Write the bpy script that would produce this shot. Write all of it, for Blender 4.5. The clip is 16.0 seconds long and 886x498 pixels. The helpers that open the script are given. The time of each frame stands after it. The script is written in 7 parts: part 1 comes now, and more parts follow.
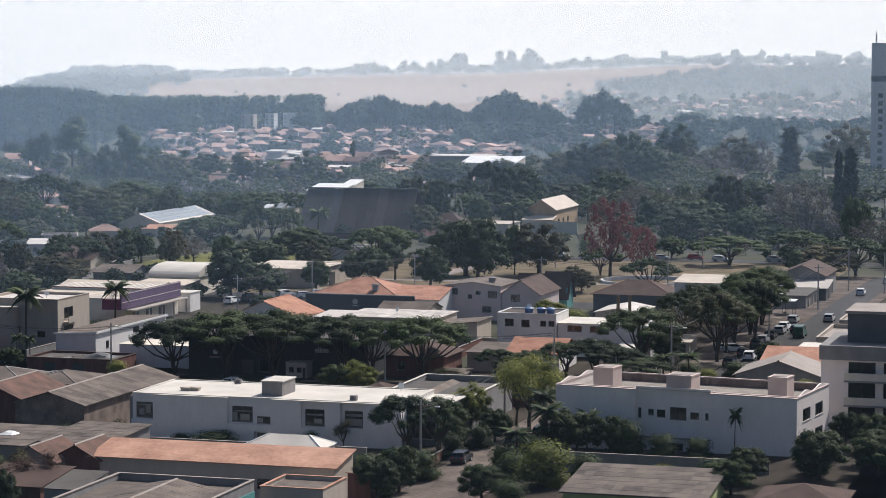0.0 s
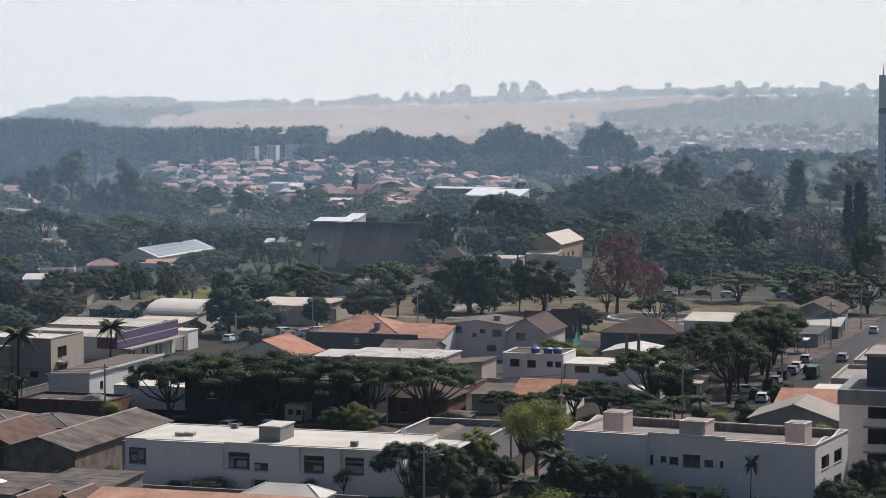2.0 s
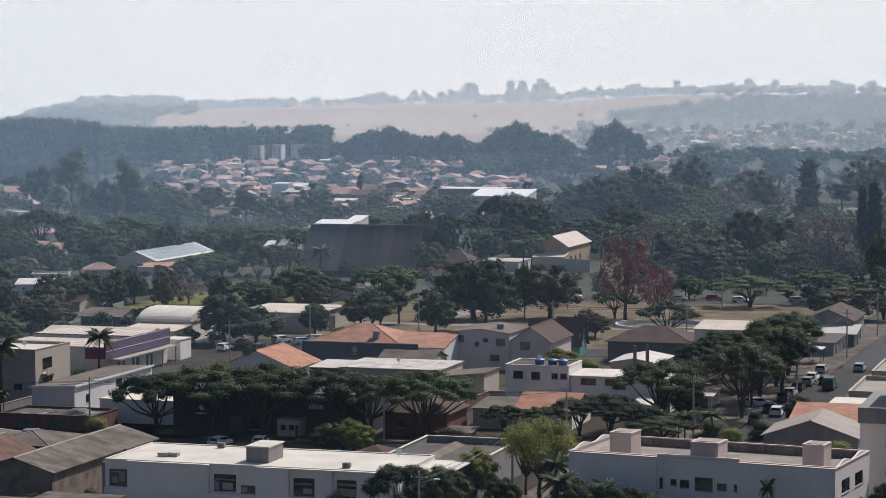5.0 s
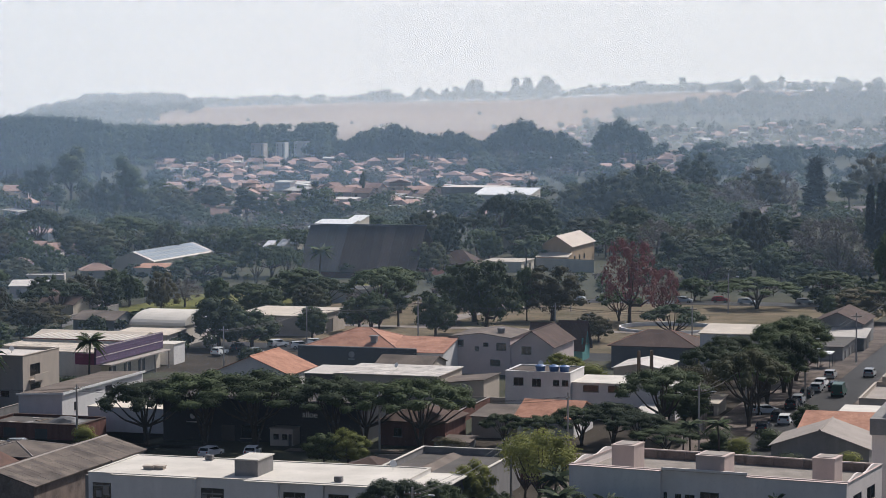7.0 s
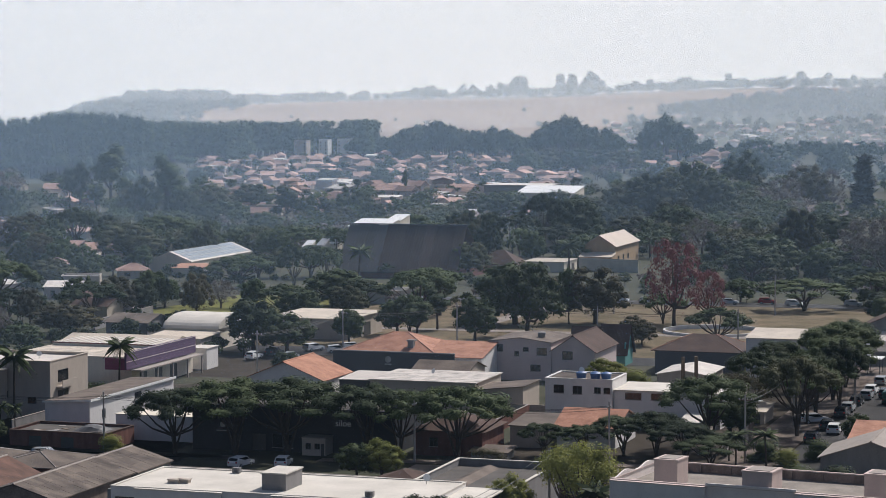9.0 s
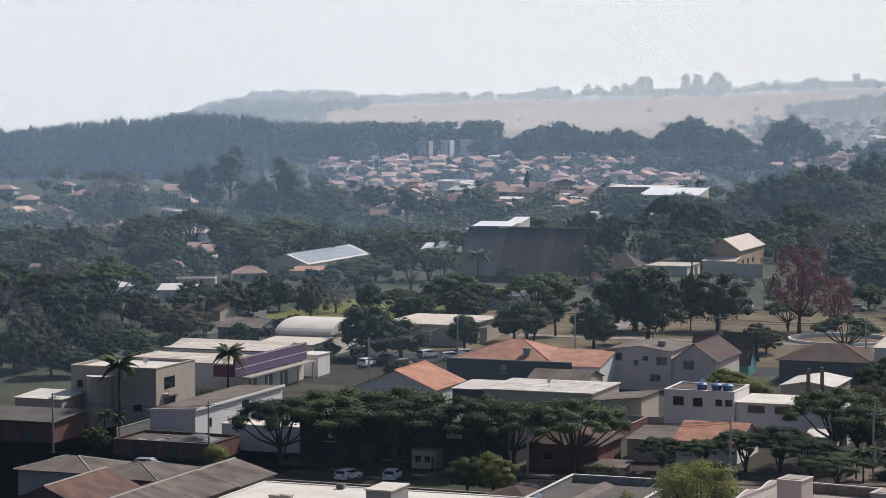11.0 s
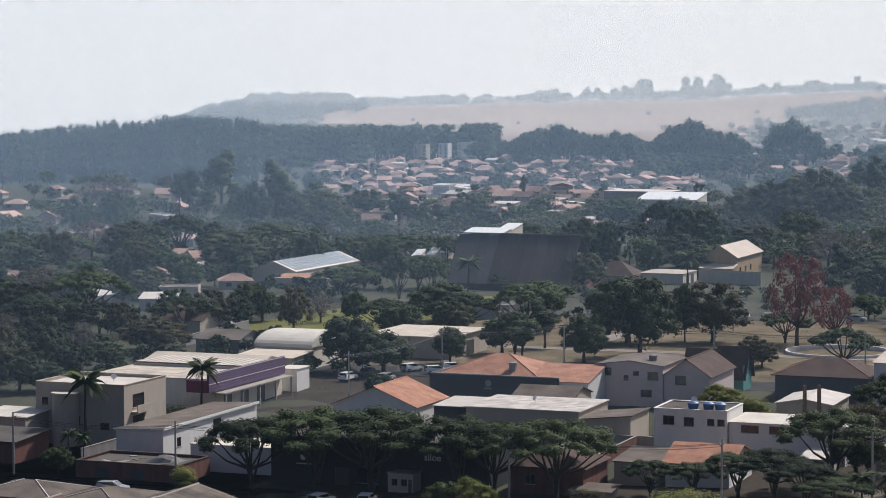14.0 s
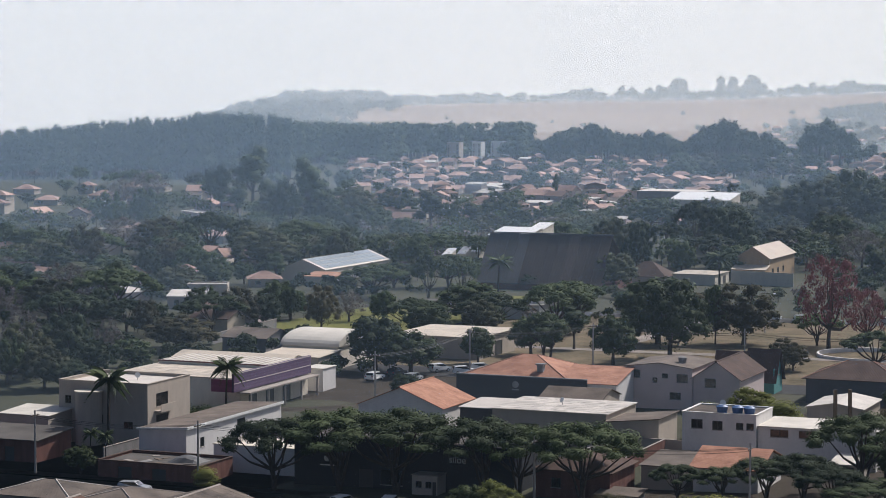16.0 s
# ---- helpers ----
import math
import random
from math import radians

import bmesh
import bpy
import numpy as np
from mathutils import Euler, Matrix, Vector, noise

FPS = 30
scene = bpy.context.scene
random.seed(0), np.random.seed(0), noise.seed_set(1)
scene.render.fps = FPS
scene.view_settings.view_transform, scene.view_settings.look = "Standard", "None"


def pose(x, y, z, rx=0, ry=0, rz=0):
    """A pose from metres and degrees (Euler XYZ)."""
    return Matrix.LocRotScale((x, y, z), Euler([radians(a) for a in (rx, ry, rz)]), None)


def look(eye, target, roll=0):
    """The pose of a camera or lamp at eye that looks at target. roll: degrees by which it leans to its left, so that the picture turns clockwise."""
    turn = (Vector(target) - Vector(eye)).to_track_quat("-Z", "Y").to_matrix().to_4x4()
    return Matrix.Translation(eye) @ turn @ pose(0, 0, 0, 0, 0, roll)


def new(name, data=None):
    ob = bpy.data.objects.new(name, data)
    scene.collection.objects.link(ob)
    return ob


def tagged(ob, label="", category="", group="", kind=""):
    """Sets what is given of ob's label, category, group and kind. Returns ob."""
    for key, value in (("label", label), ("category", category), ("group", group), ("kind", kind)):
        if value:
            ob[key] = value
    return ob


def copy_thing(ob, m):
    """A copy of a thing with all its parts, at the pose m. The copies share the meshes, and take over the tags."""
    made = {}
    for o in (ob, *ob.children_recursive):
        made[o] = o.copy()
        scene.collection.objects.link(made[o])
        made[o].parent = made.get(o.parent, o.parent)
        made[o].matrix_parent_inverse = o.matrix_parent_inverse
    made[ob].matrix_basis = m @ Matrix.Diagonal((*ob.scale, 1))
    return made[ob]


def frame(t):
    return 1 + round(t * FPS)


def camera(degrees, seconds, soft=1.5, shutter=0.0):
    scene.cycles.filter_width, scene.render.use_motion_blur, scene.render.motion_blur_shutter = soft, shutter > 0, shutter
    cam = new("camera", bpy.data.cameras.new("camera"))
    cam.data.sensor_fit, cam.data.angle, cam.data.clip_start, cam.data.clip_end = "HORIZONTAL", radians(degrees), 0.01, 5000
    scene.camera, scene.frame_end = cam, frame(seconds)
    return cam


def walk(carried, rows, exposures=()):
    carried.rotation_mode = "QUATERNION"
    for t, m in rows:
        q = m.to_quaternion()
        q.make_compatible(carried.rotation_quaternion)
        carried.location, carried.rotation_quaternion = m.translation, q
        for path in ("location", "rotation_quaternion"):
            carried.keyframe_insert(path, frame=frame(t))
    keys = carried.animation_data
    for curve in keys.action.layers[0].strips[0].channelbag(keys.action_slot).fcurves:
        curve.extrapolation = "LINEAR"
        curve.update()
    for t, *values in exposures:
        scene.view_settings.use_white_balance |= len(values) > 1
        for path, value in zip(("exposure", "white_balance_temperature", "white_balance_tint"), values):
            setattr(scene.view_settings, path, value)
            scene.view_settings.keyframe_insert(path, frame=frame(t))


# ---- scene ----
import itertools

cam = camera(21.0, 16.0, soft=0.8)
PATH = [
    (0, pose(0.00, -0.00, 48.11, 85.516, 0, 16.740) @ pose(0, 0, 0, 0, 0, -0.00)),
    (0.1, pose(-0.18, 0.44, 48.14, 85.720, 0, 16.745) @ pose(0, 0, 0, 0, 0, -0.00)),
    (0.2, pose(-0.35, 0.89, 48.16, 85.930, 0, 16.749) @ pose(0, 0, 0, 0, 0, -0.00)),
    (0.3, pose(-0.53, 1.33, 48.19, 86.120, 0, 16.754) @ pose(0, 0, 0, 0, 0, -0.00)),
    (0.4, pose(-0.70, 1.78, 48.21, 86.280, 0, 16.758) @ pose(0, 0, 0, 0, 0, -0.00)),
    (0.5, pose(-0.88, 2.22, 48.23, 86.286, 0, 16.762) @ pose(0, 0, 0, 0, 0, -0.00)),
    (1, pose(-1.70, 4.77, 48.34, 86.291, 0, 16.761) @ pose(0, 0, 0, 0, 0, 0.00)),
    (1.5, pose(-2.40, 7.58, 48.38, 86.285, 0, 16.784) @ pose(0, 0, 0, 0, 0, 0.01)),
    (2, pose(-3.29, 10.28, 48.41, 86.261, 0, 16.802) @ pose(0, 0, 0, 0, 0, 0.02)),
    (2.5, pose(-3.74, 12.89, 48.50, 86.247, 0, 16.834) @ pose(0, 0, 0, 0, 0, 0.01)),
    (3, pose(-4.43, 15.38, 48.56, 86.244, 0, 16.867) @ pose(0, 0, 0, 0, 0, -0.00)),
    (3.5, pose(-5.00, 17.95, 48.58, 86.231, 0, 16.891) @ pose(0, 0, 0, 0, 0, -0.02)),
    (4, pose(-5.56, 20.68, 48.62, 86.225, 0, 16.925) @ pose(0, 0, 0, 0, 0, -0.03)),
    (6.5, pose(-8.02, 33.62, 48.97, 86.176, 0, 17.142) @ pose(0, 0, 0, 0, 0, -0.11)),
    (7, pose(-8.53, 36.23, 49.00, 86.144, 0, 17.158) @ pose(0, 0, 0, 0, 0, -0.12)),
    (7.5, pose(-9.18, 39.02, 49.02, 86.116, 0, 17.161) @ pose(0, 0, 0, 0, 0, -0.13)),
    (8, pose(-9.85, 41.70, 49.04, 86.105, 0, 17.183) @ pose(0, 0, 0, 0, 0, -0.14)),
    (8.1, pose(-9.91, 42.17, 49.06, 86.099, 0, 17.400) @ pose(0, 0, 0, 0, 0, -0.15)),
    (8.2, pose(-9.98, 42.65, 49.08, 86.093, 0, 17.930) @ pose(0, 0, 0, 0, 0, -0.15)),
    (8.3, pose(-10.04, 43.12, 49.11, 86.088, 0, 18.210) @ pose(0, 0, 0, 0, 0, -0.16)),
    (8.5, pose(-10.17, 44.07, 49.15, 86.077, 0, 18.217) @ pose(0, 0, 0, 0, 0, -0.17)),
    (9, pose(-10.61, 46.62, 49.29, 86.059, 0, 18.246) @ pose(0, 0, 0, 0, 0, -0.19)),
    (9.5, pose(-11.20, 49.27, 49.35, 86.054, 0, 18.285) @ pose(0, 0, 0, 0, 0, -0.20)),
    (9.7, pose(-11.51, 50.51, 49.34, 86.061, 0, 18.290) @ pose(0, 0, 0, 0, 0, -0.20)),
    (9.8, pose(-11.66, 51.13, 49.33, 86.064, 0, 18.580) @ pose(0, 0, 0, 0, 0, -0.20)),
    (9.9, pose(-11.82, 51.75, 49.32, 86.067, 0, 19.770) @ pose(0, 0, 0, 0, 0, -0.20)),
    (10, pose(-11.98, 52.38, 49.32, 86.070, 0, 20.805) @ pose(0, 0, 0, 0, 0, -0.21)),
    (10.1, pose(-12.07, 52.90, 49.31, 86.071, 0, 21.160) @ pose(0, 0, 0, 0, 0, -0.20)),
    (10.2, pose(-12.16, 53.42, 49.31, 86.072, 0, 21.220) @ pose(0, 0, 0, 0, 0, -0.20)),
    (12.3, pose(-14.11, 64.34, 49.27, 86.093, 0, 21.260) @ pose(0, 0, 0, 0, 0, -0.17)),
    (12.5, pose(-14.29, 65.38, 49.27, 86.095, 0, 21.271) @ pose(0, 0, 0, 0, 0, -0.16)),
    (13, pose(-14.65, 67.77, 49.38, 86.105, 0, 21.286) @ pose(0, 0, 0, 0, 0, -0.17)),
    (13.5, pose(-15.16, 70.22, 49.46, 86.135, 0, 21.288) @ pose(0, 0, 0, 0, 0, -0.17)),
    (14, pose(-15.57, 72.58, 49.63, 86.129, 0, 21.273) @ pose(0, 0, 0, 0, 0, -0.16)),
    (14.5, pose(-15.89, 74.45, 49.96, 86.161, 0, 21.340) @ pose(0, 0, 0, 0, 0, -0.14)),
    (15, pose(-16.12, 75.37, 50.05, 86.143, 0, 21.522) @ pose(0, 0, 0, 0, 0, -0.04)),
    (15.5, pose(-15.96, 75.88, 49.91, 86.132, 0, 21.812) @ pose(0, 0, 0, 0, 0, 0.08)),
    (16, pose(-15.95, 76.14, 49.59, 86.090, 0, 22.087) @ pose(0, 0, 0, 0, 0, 0.17)),
]
walk(cam, PATH, exposures=[(0.0, 0.22, 6330, 12), (1.2, 0.0, 6330, 12), (16.0, 0.02, 6330, 12)])

# ---- light ----
SUN_TO = Vector((0.42, 1.0, 1.12)).normalized()
world = bpy.data.worlds.new("sky")
scene.world = world
world.use_nodes = True
wn = world.node_tree
sky = wn.nodes.new("ShaderNodeTexSky")
sky.sky_type, sky.sun_disc = "NISHITA", False
sky.sun_elevation = math.asin(SUN_TO.z)
sky.sun_rotation = math.atan2(SUN_TO.x, SUN_TO.y)
sky.air_density, sky.dust_density, sky.ozone_density, sky.altitude = 1.0, 6.0, 3.0, 500
wn.nodes["Background"].inputs["Strength"].default_value = 0.070
wn.links.new(sky.outputs["Color"], wn.nodes["Background"].inputs["Color"])
sun_data = bpy.data.lights.new("sun", "SUN")
sun_data.energy, sun_data.angle, sun_data.color = 4.3, radians(0.8), (1.0, 0.95, 0.88)
sun = new("sun", sun_data)
sun.matrix_world = look(SUN_TO * 900, (0, 0, 0))


# ---- materials ----
def material(name, color, rough=0.8, metal=0.0, vary=0.25, scale=0.6, fine=6.0, bump=0.15, island=False, tint=None, wave=None, object_vary=0.0, streak=1.0):
    """A surface with stains at two scales and fine relief, in world metres. wave: (axis, per metre, depth) ribs."""
    m = bpy.data.materials.new(name)
    m.use_nodes = True
    t = m.node_tree
    b = t.nodes["Principled BSDF"]
    b.inputs["Roughness"].default_value, b.inputs["Metallic"].default_value = rough, metal
    b.inputs["Specular IOR Level"].default_value = 0.2 if rough > 0.7 else 0.5
    geo = t.nodes.new("ShaderNodeNewGeometry")
    n1, n2 = t.nodes.new("ShaderNodeTexNoise"), t.nodes.new("ShaderNodeTexNoise")
    n1.inputs["Scale"].default_value, n1.inputs["Detail"].default_value = scale, 5
    n2.inputs["Scale"].default_value, n2.inputs["Detail"].default_value = fine, 3
    flow = t.nodes.new("ShaderNodeVectorMath")
    flow.operation = "MULTIPLY"
    flow.inputs[1].default_value = (1, 1, streak)
    t.links.new(geo.outputs["Position"], flow.inputs[0])
    t.links.new(flow.outputs[0], n1.inputs["Vector"])
    t.links.new(geo.outputs["Position"], n2.inputs["Vector"])
    mix = t.nodes.new("ShaderNodeMath")
    mix.operation = "MULTIPLY_ADD"
    mix.inputs[1].default_value = 0.65
    t.links.new(n1.outputs["Fac"], mix.inputs[0])
    half = t.nodes.new("ShaderNodeMath")
    half.operation = "MULTIPLY"
    half.inputs[1].default_value = 0.35
    t.links.new(n2.outputs["Fac"], half.inputs[0])
    t.links.new(half.outputs[0], mix.inputs[2])
    last = mix
    for on, source, weight in ((object_vary > 0, "ShaderNodeObjectInfo", object_vary), (island, "ShaderNodeNewGeometry", 0.35)):
        if on:
            src = t.nodes.new(source)
            add = t.nodes.new("ShaderNodeMath")
            add.operation = "MULTIPLY_ADD"
            add.inputs[1].default_value = weight
            sub = t.nodes.new("ShaderNodeMath")
            sub.operation = "SUBTRACT"
            sub.inputs[1].default_value = weight / 2
            t.links.new(last.outputs[0], sub.inputs[0])
            t.links.new(src.outputs["Random" if source == "ShaderNodeObjectInfo" else "Random Per Island"], add.inputs[0])
            t.links.new(sub.outputs[0], add.inputs[2])
            last = add
    ramp = t.nodes.new("ShaderNodeValToRGB")
    ramp.color_ramp.elements[0].position, ramp.color_ramp.elements[1].position = 0.28, 0.72
    dark = tint or tuple(c * (1 - vary) for c in color)
    light = tuple(min(1, c * (1 + vary * 0.5)) for c in color)
    ramp.color_ramp.elements[0].color, ramp.color_ramp.elements[1].color = (*dark, 1), (*light, 1)
    t.links.new(last.outputs[0], ramp.inputs["Fac"])
    t.links.new(ramp.outputs["Color"], b.inputs["Base Color"])
    if bump or wave:
        bn = t.nodes.new("ShaderNodeBump")
        bn.inputs["Strength"].default_value, bn.inputs["Distance"].default_value = max(bump, 0.35 if wave else 0), 0.05
        source = n2.outputs["Fac"]
        if wave:
            w = t.nodes.new("ShaderNodeTexWave")
            w.bands_direction = wave[0]
            w.inputs["Scale"].default_value, w.inputs["Distortion"].default_value = wave[1] * 0.314, 0.3
            t.links.new(geo.outputs["Position"], w.inputs["Vector"])
            source = w.outputs["Fac"]
            bn.inputs["Distance"].default_value = wave[2]
        t.links.new(source, bn.inputs["Height"])
        t.links.new(bn.outputs["Normal"], b.inputs["Normal"])
    return m


def leaf_material(name, dark, light, through_light=0.25):
    """Leaves: two greens mixed leaf by leaf and tree by tree, with some light through them."""
    m = bpy.data.materials.new(name)
    m.use_nodes = True
    t = m.node_tree
    b = t.nodes["Principled BSDF"]
    b.inputs["Roughness"].default_value = 0.7
    b.inputs["Specular IOR Level"].default_value = 0.12
    geo, info = t.nodes.new("ShaderNodeNewGeometry"), t.nodes.new("ShaderNodeObjectInfo")
    add = t.nodes.new("ShaderNodeMath")
    add.operation = "MULTIPLY_ADD"
    add.inputs[1].default_value = 0.2
    half = t.nodes.new("ShaderNodeMath")
    half.operation = "MULTIPLY"
    half.inputs[1].default_value = 0.8
    t.links.new(info.outputs["Random"], half.inputs[0])
    t.links.new(geo.outputs["Random Per Island"], add.inputs[0])
    t.links.new(half.outputs[0], add.inputs[2])
    ramp = t.nodes.new("ShaderNodeValToRGB")
    ramp.color_ramp.elements[0].color, ramp.color_ramp.elements[1].color = (*dark, 1), (*light, 1)
    t.links.new(add.outputs[0], ramp.inputs["Fac"])
    t.links.new(ramp.outputs["Color"], b.inputs["Base Color"])
    tr = t.nodes.new("ShaderNodeBsdfTranslucent")
    t.links.new(ramp.outputs["Color"], tr.inputs["Color"])
    mix = t.nodes.new("ShaderNodeMixShader")
    mix.inputs["Fac"].default_value = through_light
    t.links.new(b.outputs[0], mix.inputs[1])
    t.links.new(tr.outputs[0], mix.inputs[2])
    t.links.new(mix.outputs[0], t.nodes["Material Output"].inputs["Surface"])
    return m


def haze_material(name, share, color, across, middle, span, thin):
    """Stand-in for hazy air: a flat tinted sheet that scatters the daylight and lets the rest pass. Along the level
    direction across it thins out to the share thin.
    """
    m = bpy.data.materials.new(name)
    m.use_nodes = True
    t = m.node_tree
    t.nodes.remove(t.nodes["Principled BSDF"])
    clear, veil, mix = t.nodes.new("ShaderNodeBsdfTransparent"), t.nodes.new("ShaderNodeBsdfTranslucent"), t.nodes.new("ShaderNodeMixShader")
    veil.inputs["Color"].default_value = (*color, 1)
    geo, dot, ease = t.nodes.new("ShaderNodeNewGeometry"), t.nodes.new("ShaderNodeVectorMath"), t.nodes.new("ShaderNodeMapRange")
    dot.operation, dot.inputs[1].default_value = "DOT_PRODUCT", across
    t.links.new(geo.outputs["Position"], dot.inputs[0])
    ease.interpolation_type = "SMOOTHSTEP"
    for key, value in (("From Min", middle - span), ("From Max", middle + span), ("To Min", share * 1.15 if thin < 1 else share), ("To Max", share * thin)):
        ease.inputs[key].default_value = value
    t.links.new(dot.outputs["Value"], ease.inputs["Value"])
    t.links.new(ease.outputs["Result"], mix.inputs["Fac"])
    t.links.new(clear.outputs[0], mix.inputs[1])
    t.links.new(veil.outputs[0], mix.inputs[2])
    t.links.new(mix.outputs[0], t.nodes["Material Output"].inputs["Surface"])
    return m


def glass_material(name, color, rough=0.08):
    m = bpy.data.materials.new(name)
    m.use_nodes = True
    b = m.node_tree.nodes["Principled BSDF"]
    b.inputs["Base Color"].default_value = (*color, 1)
    b.inputs["Roughness"].default_value, b.inputs["IOR"].default_value = rough, 1.5
    b.inputs["Transmission Weight"].default_value = 0.6
    return m


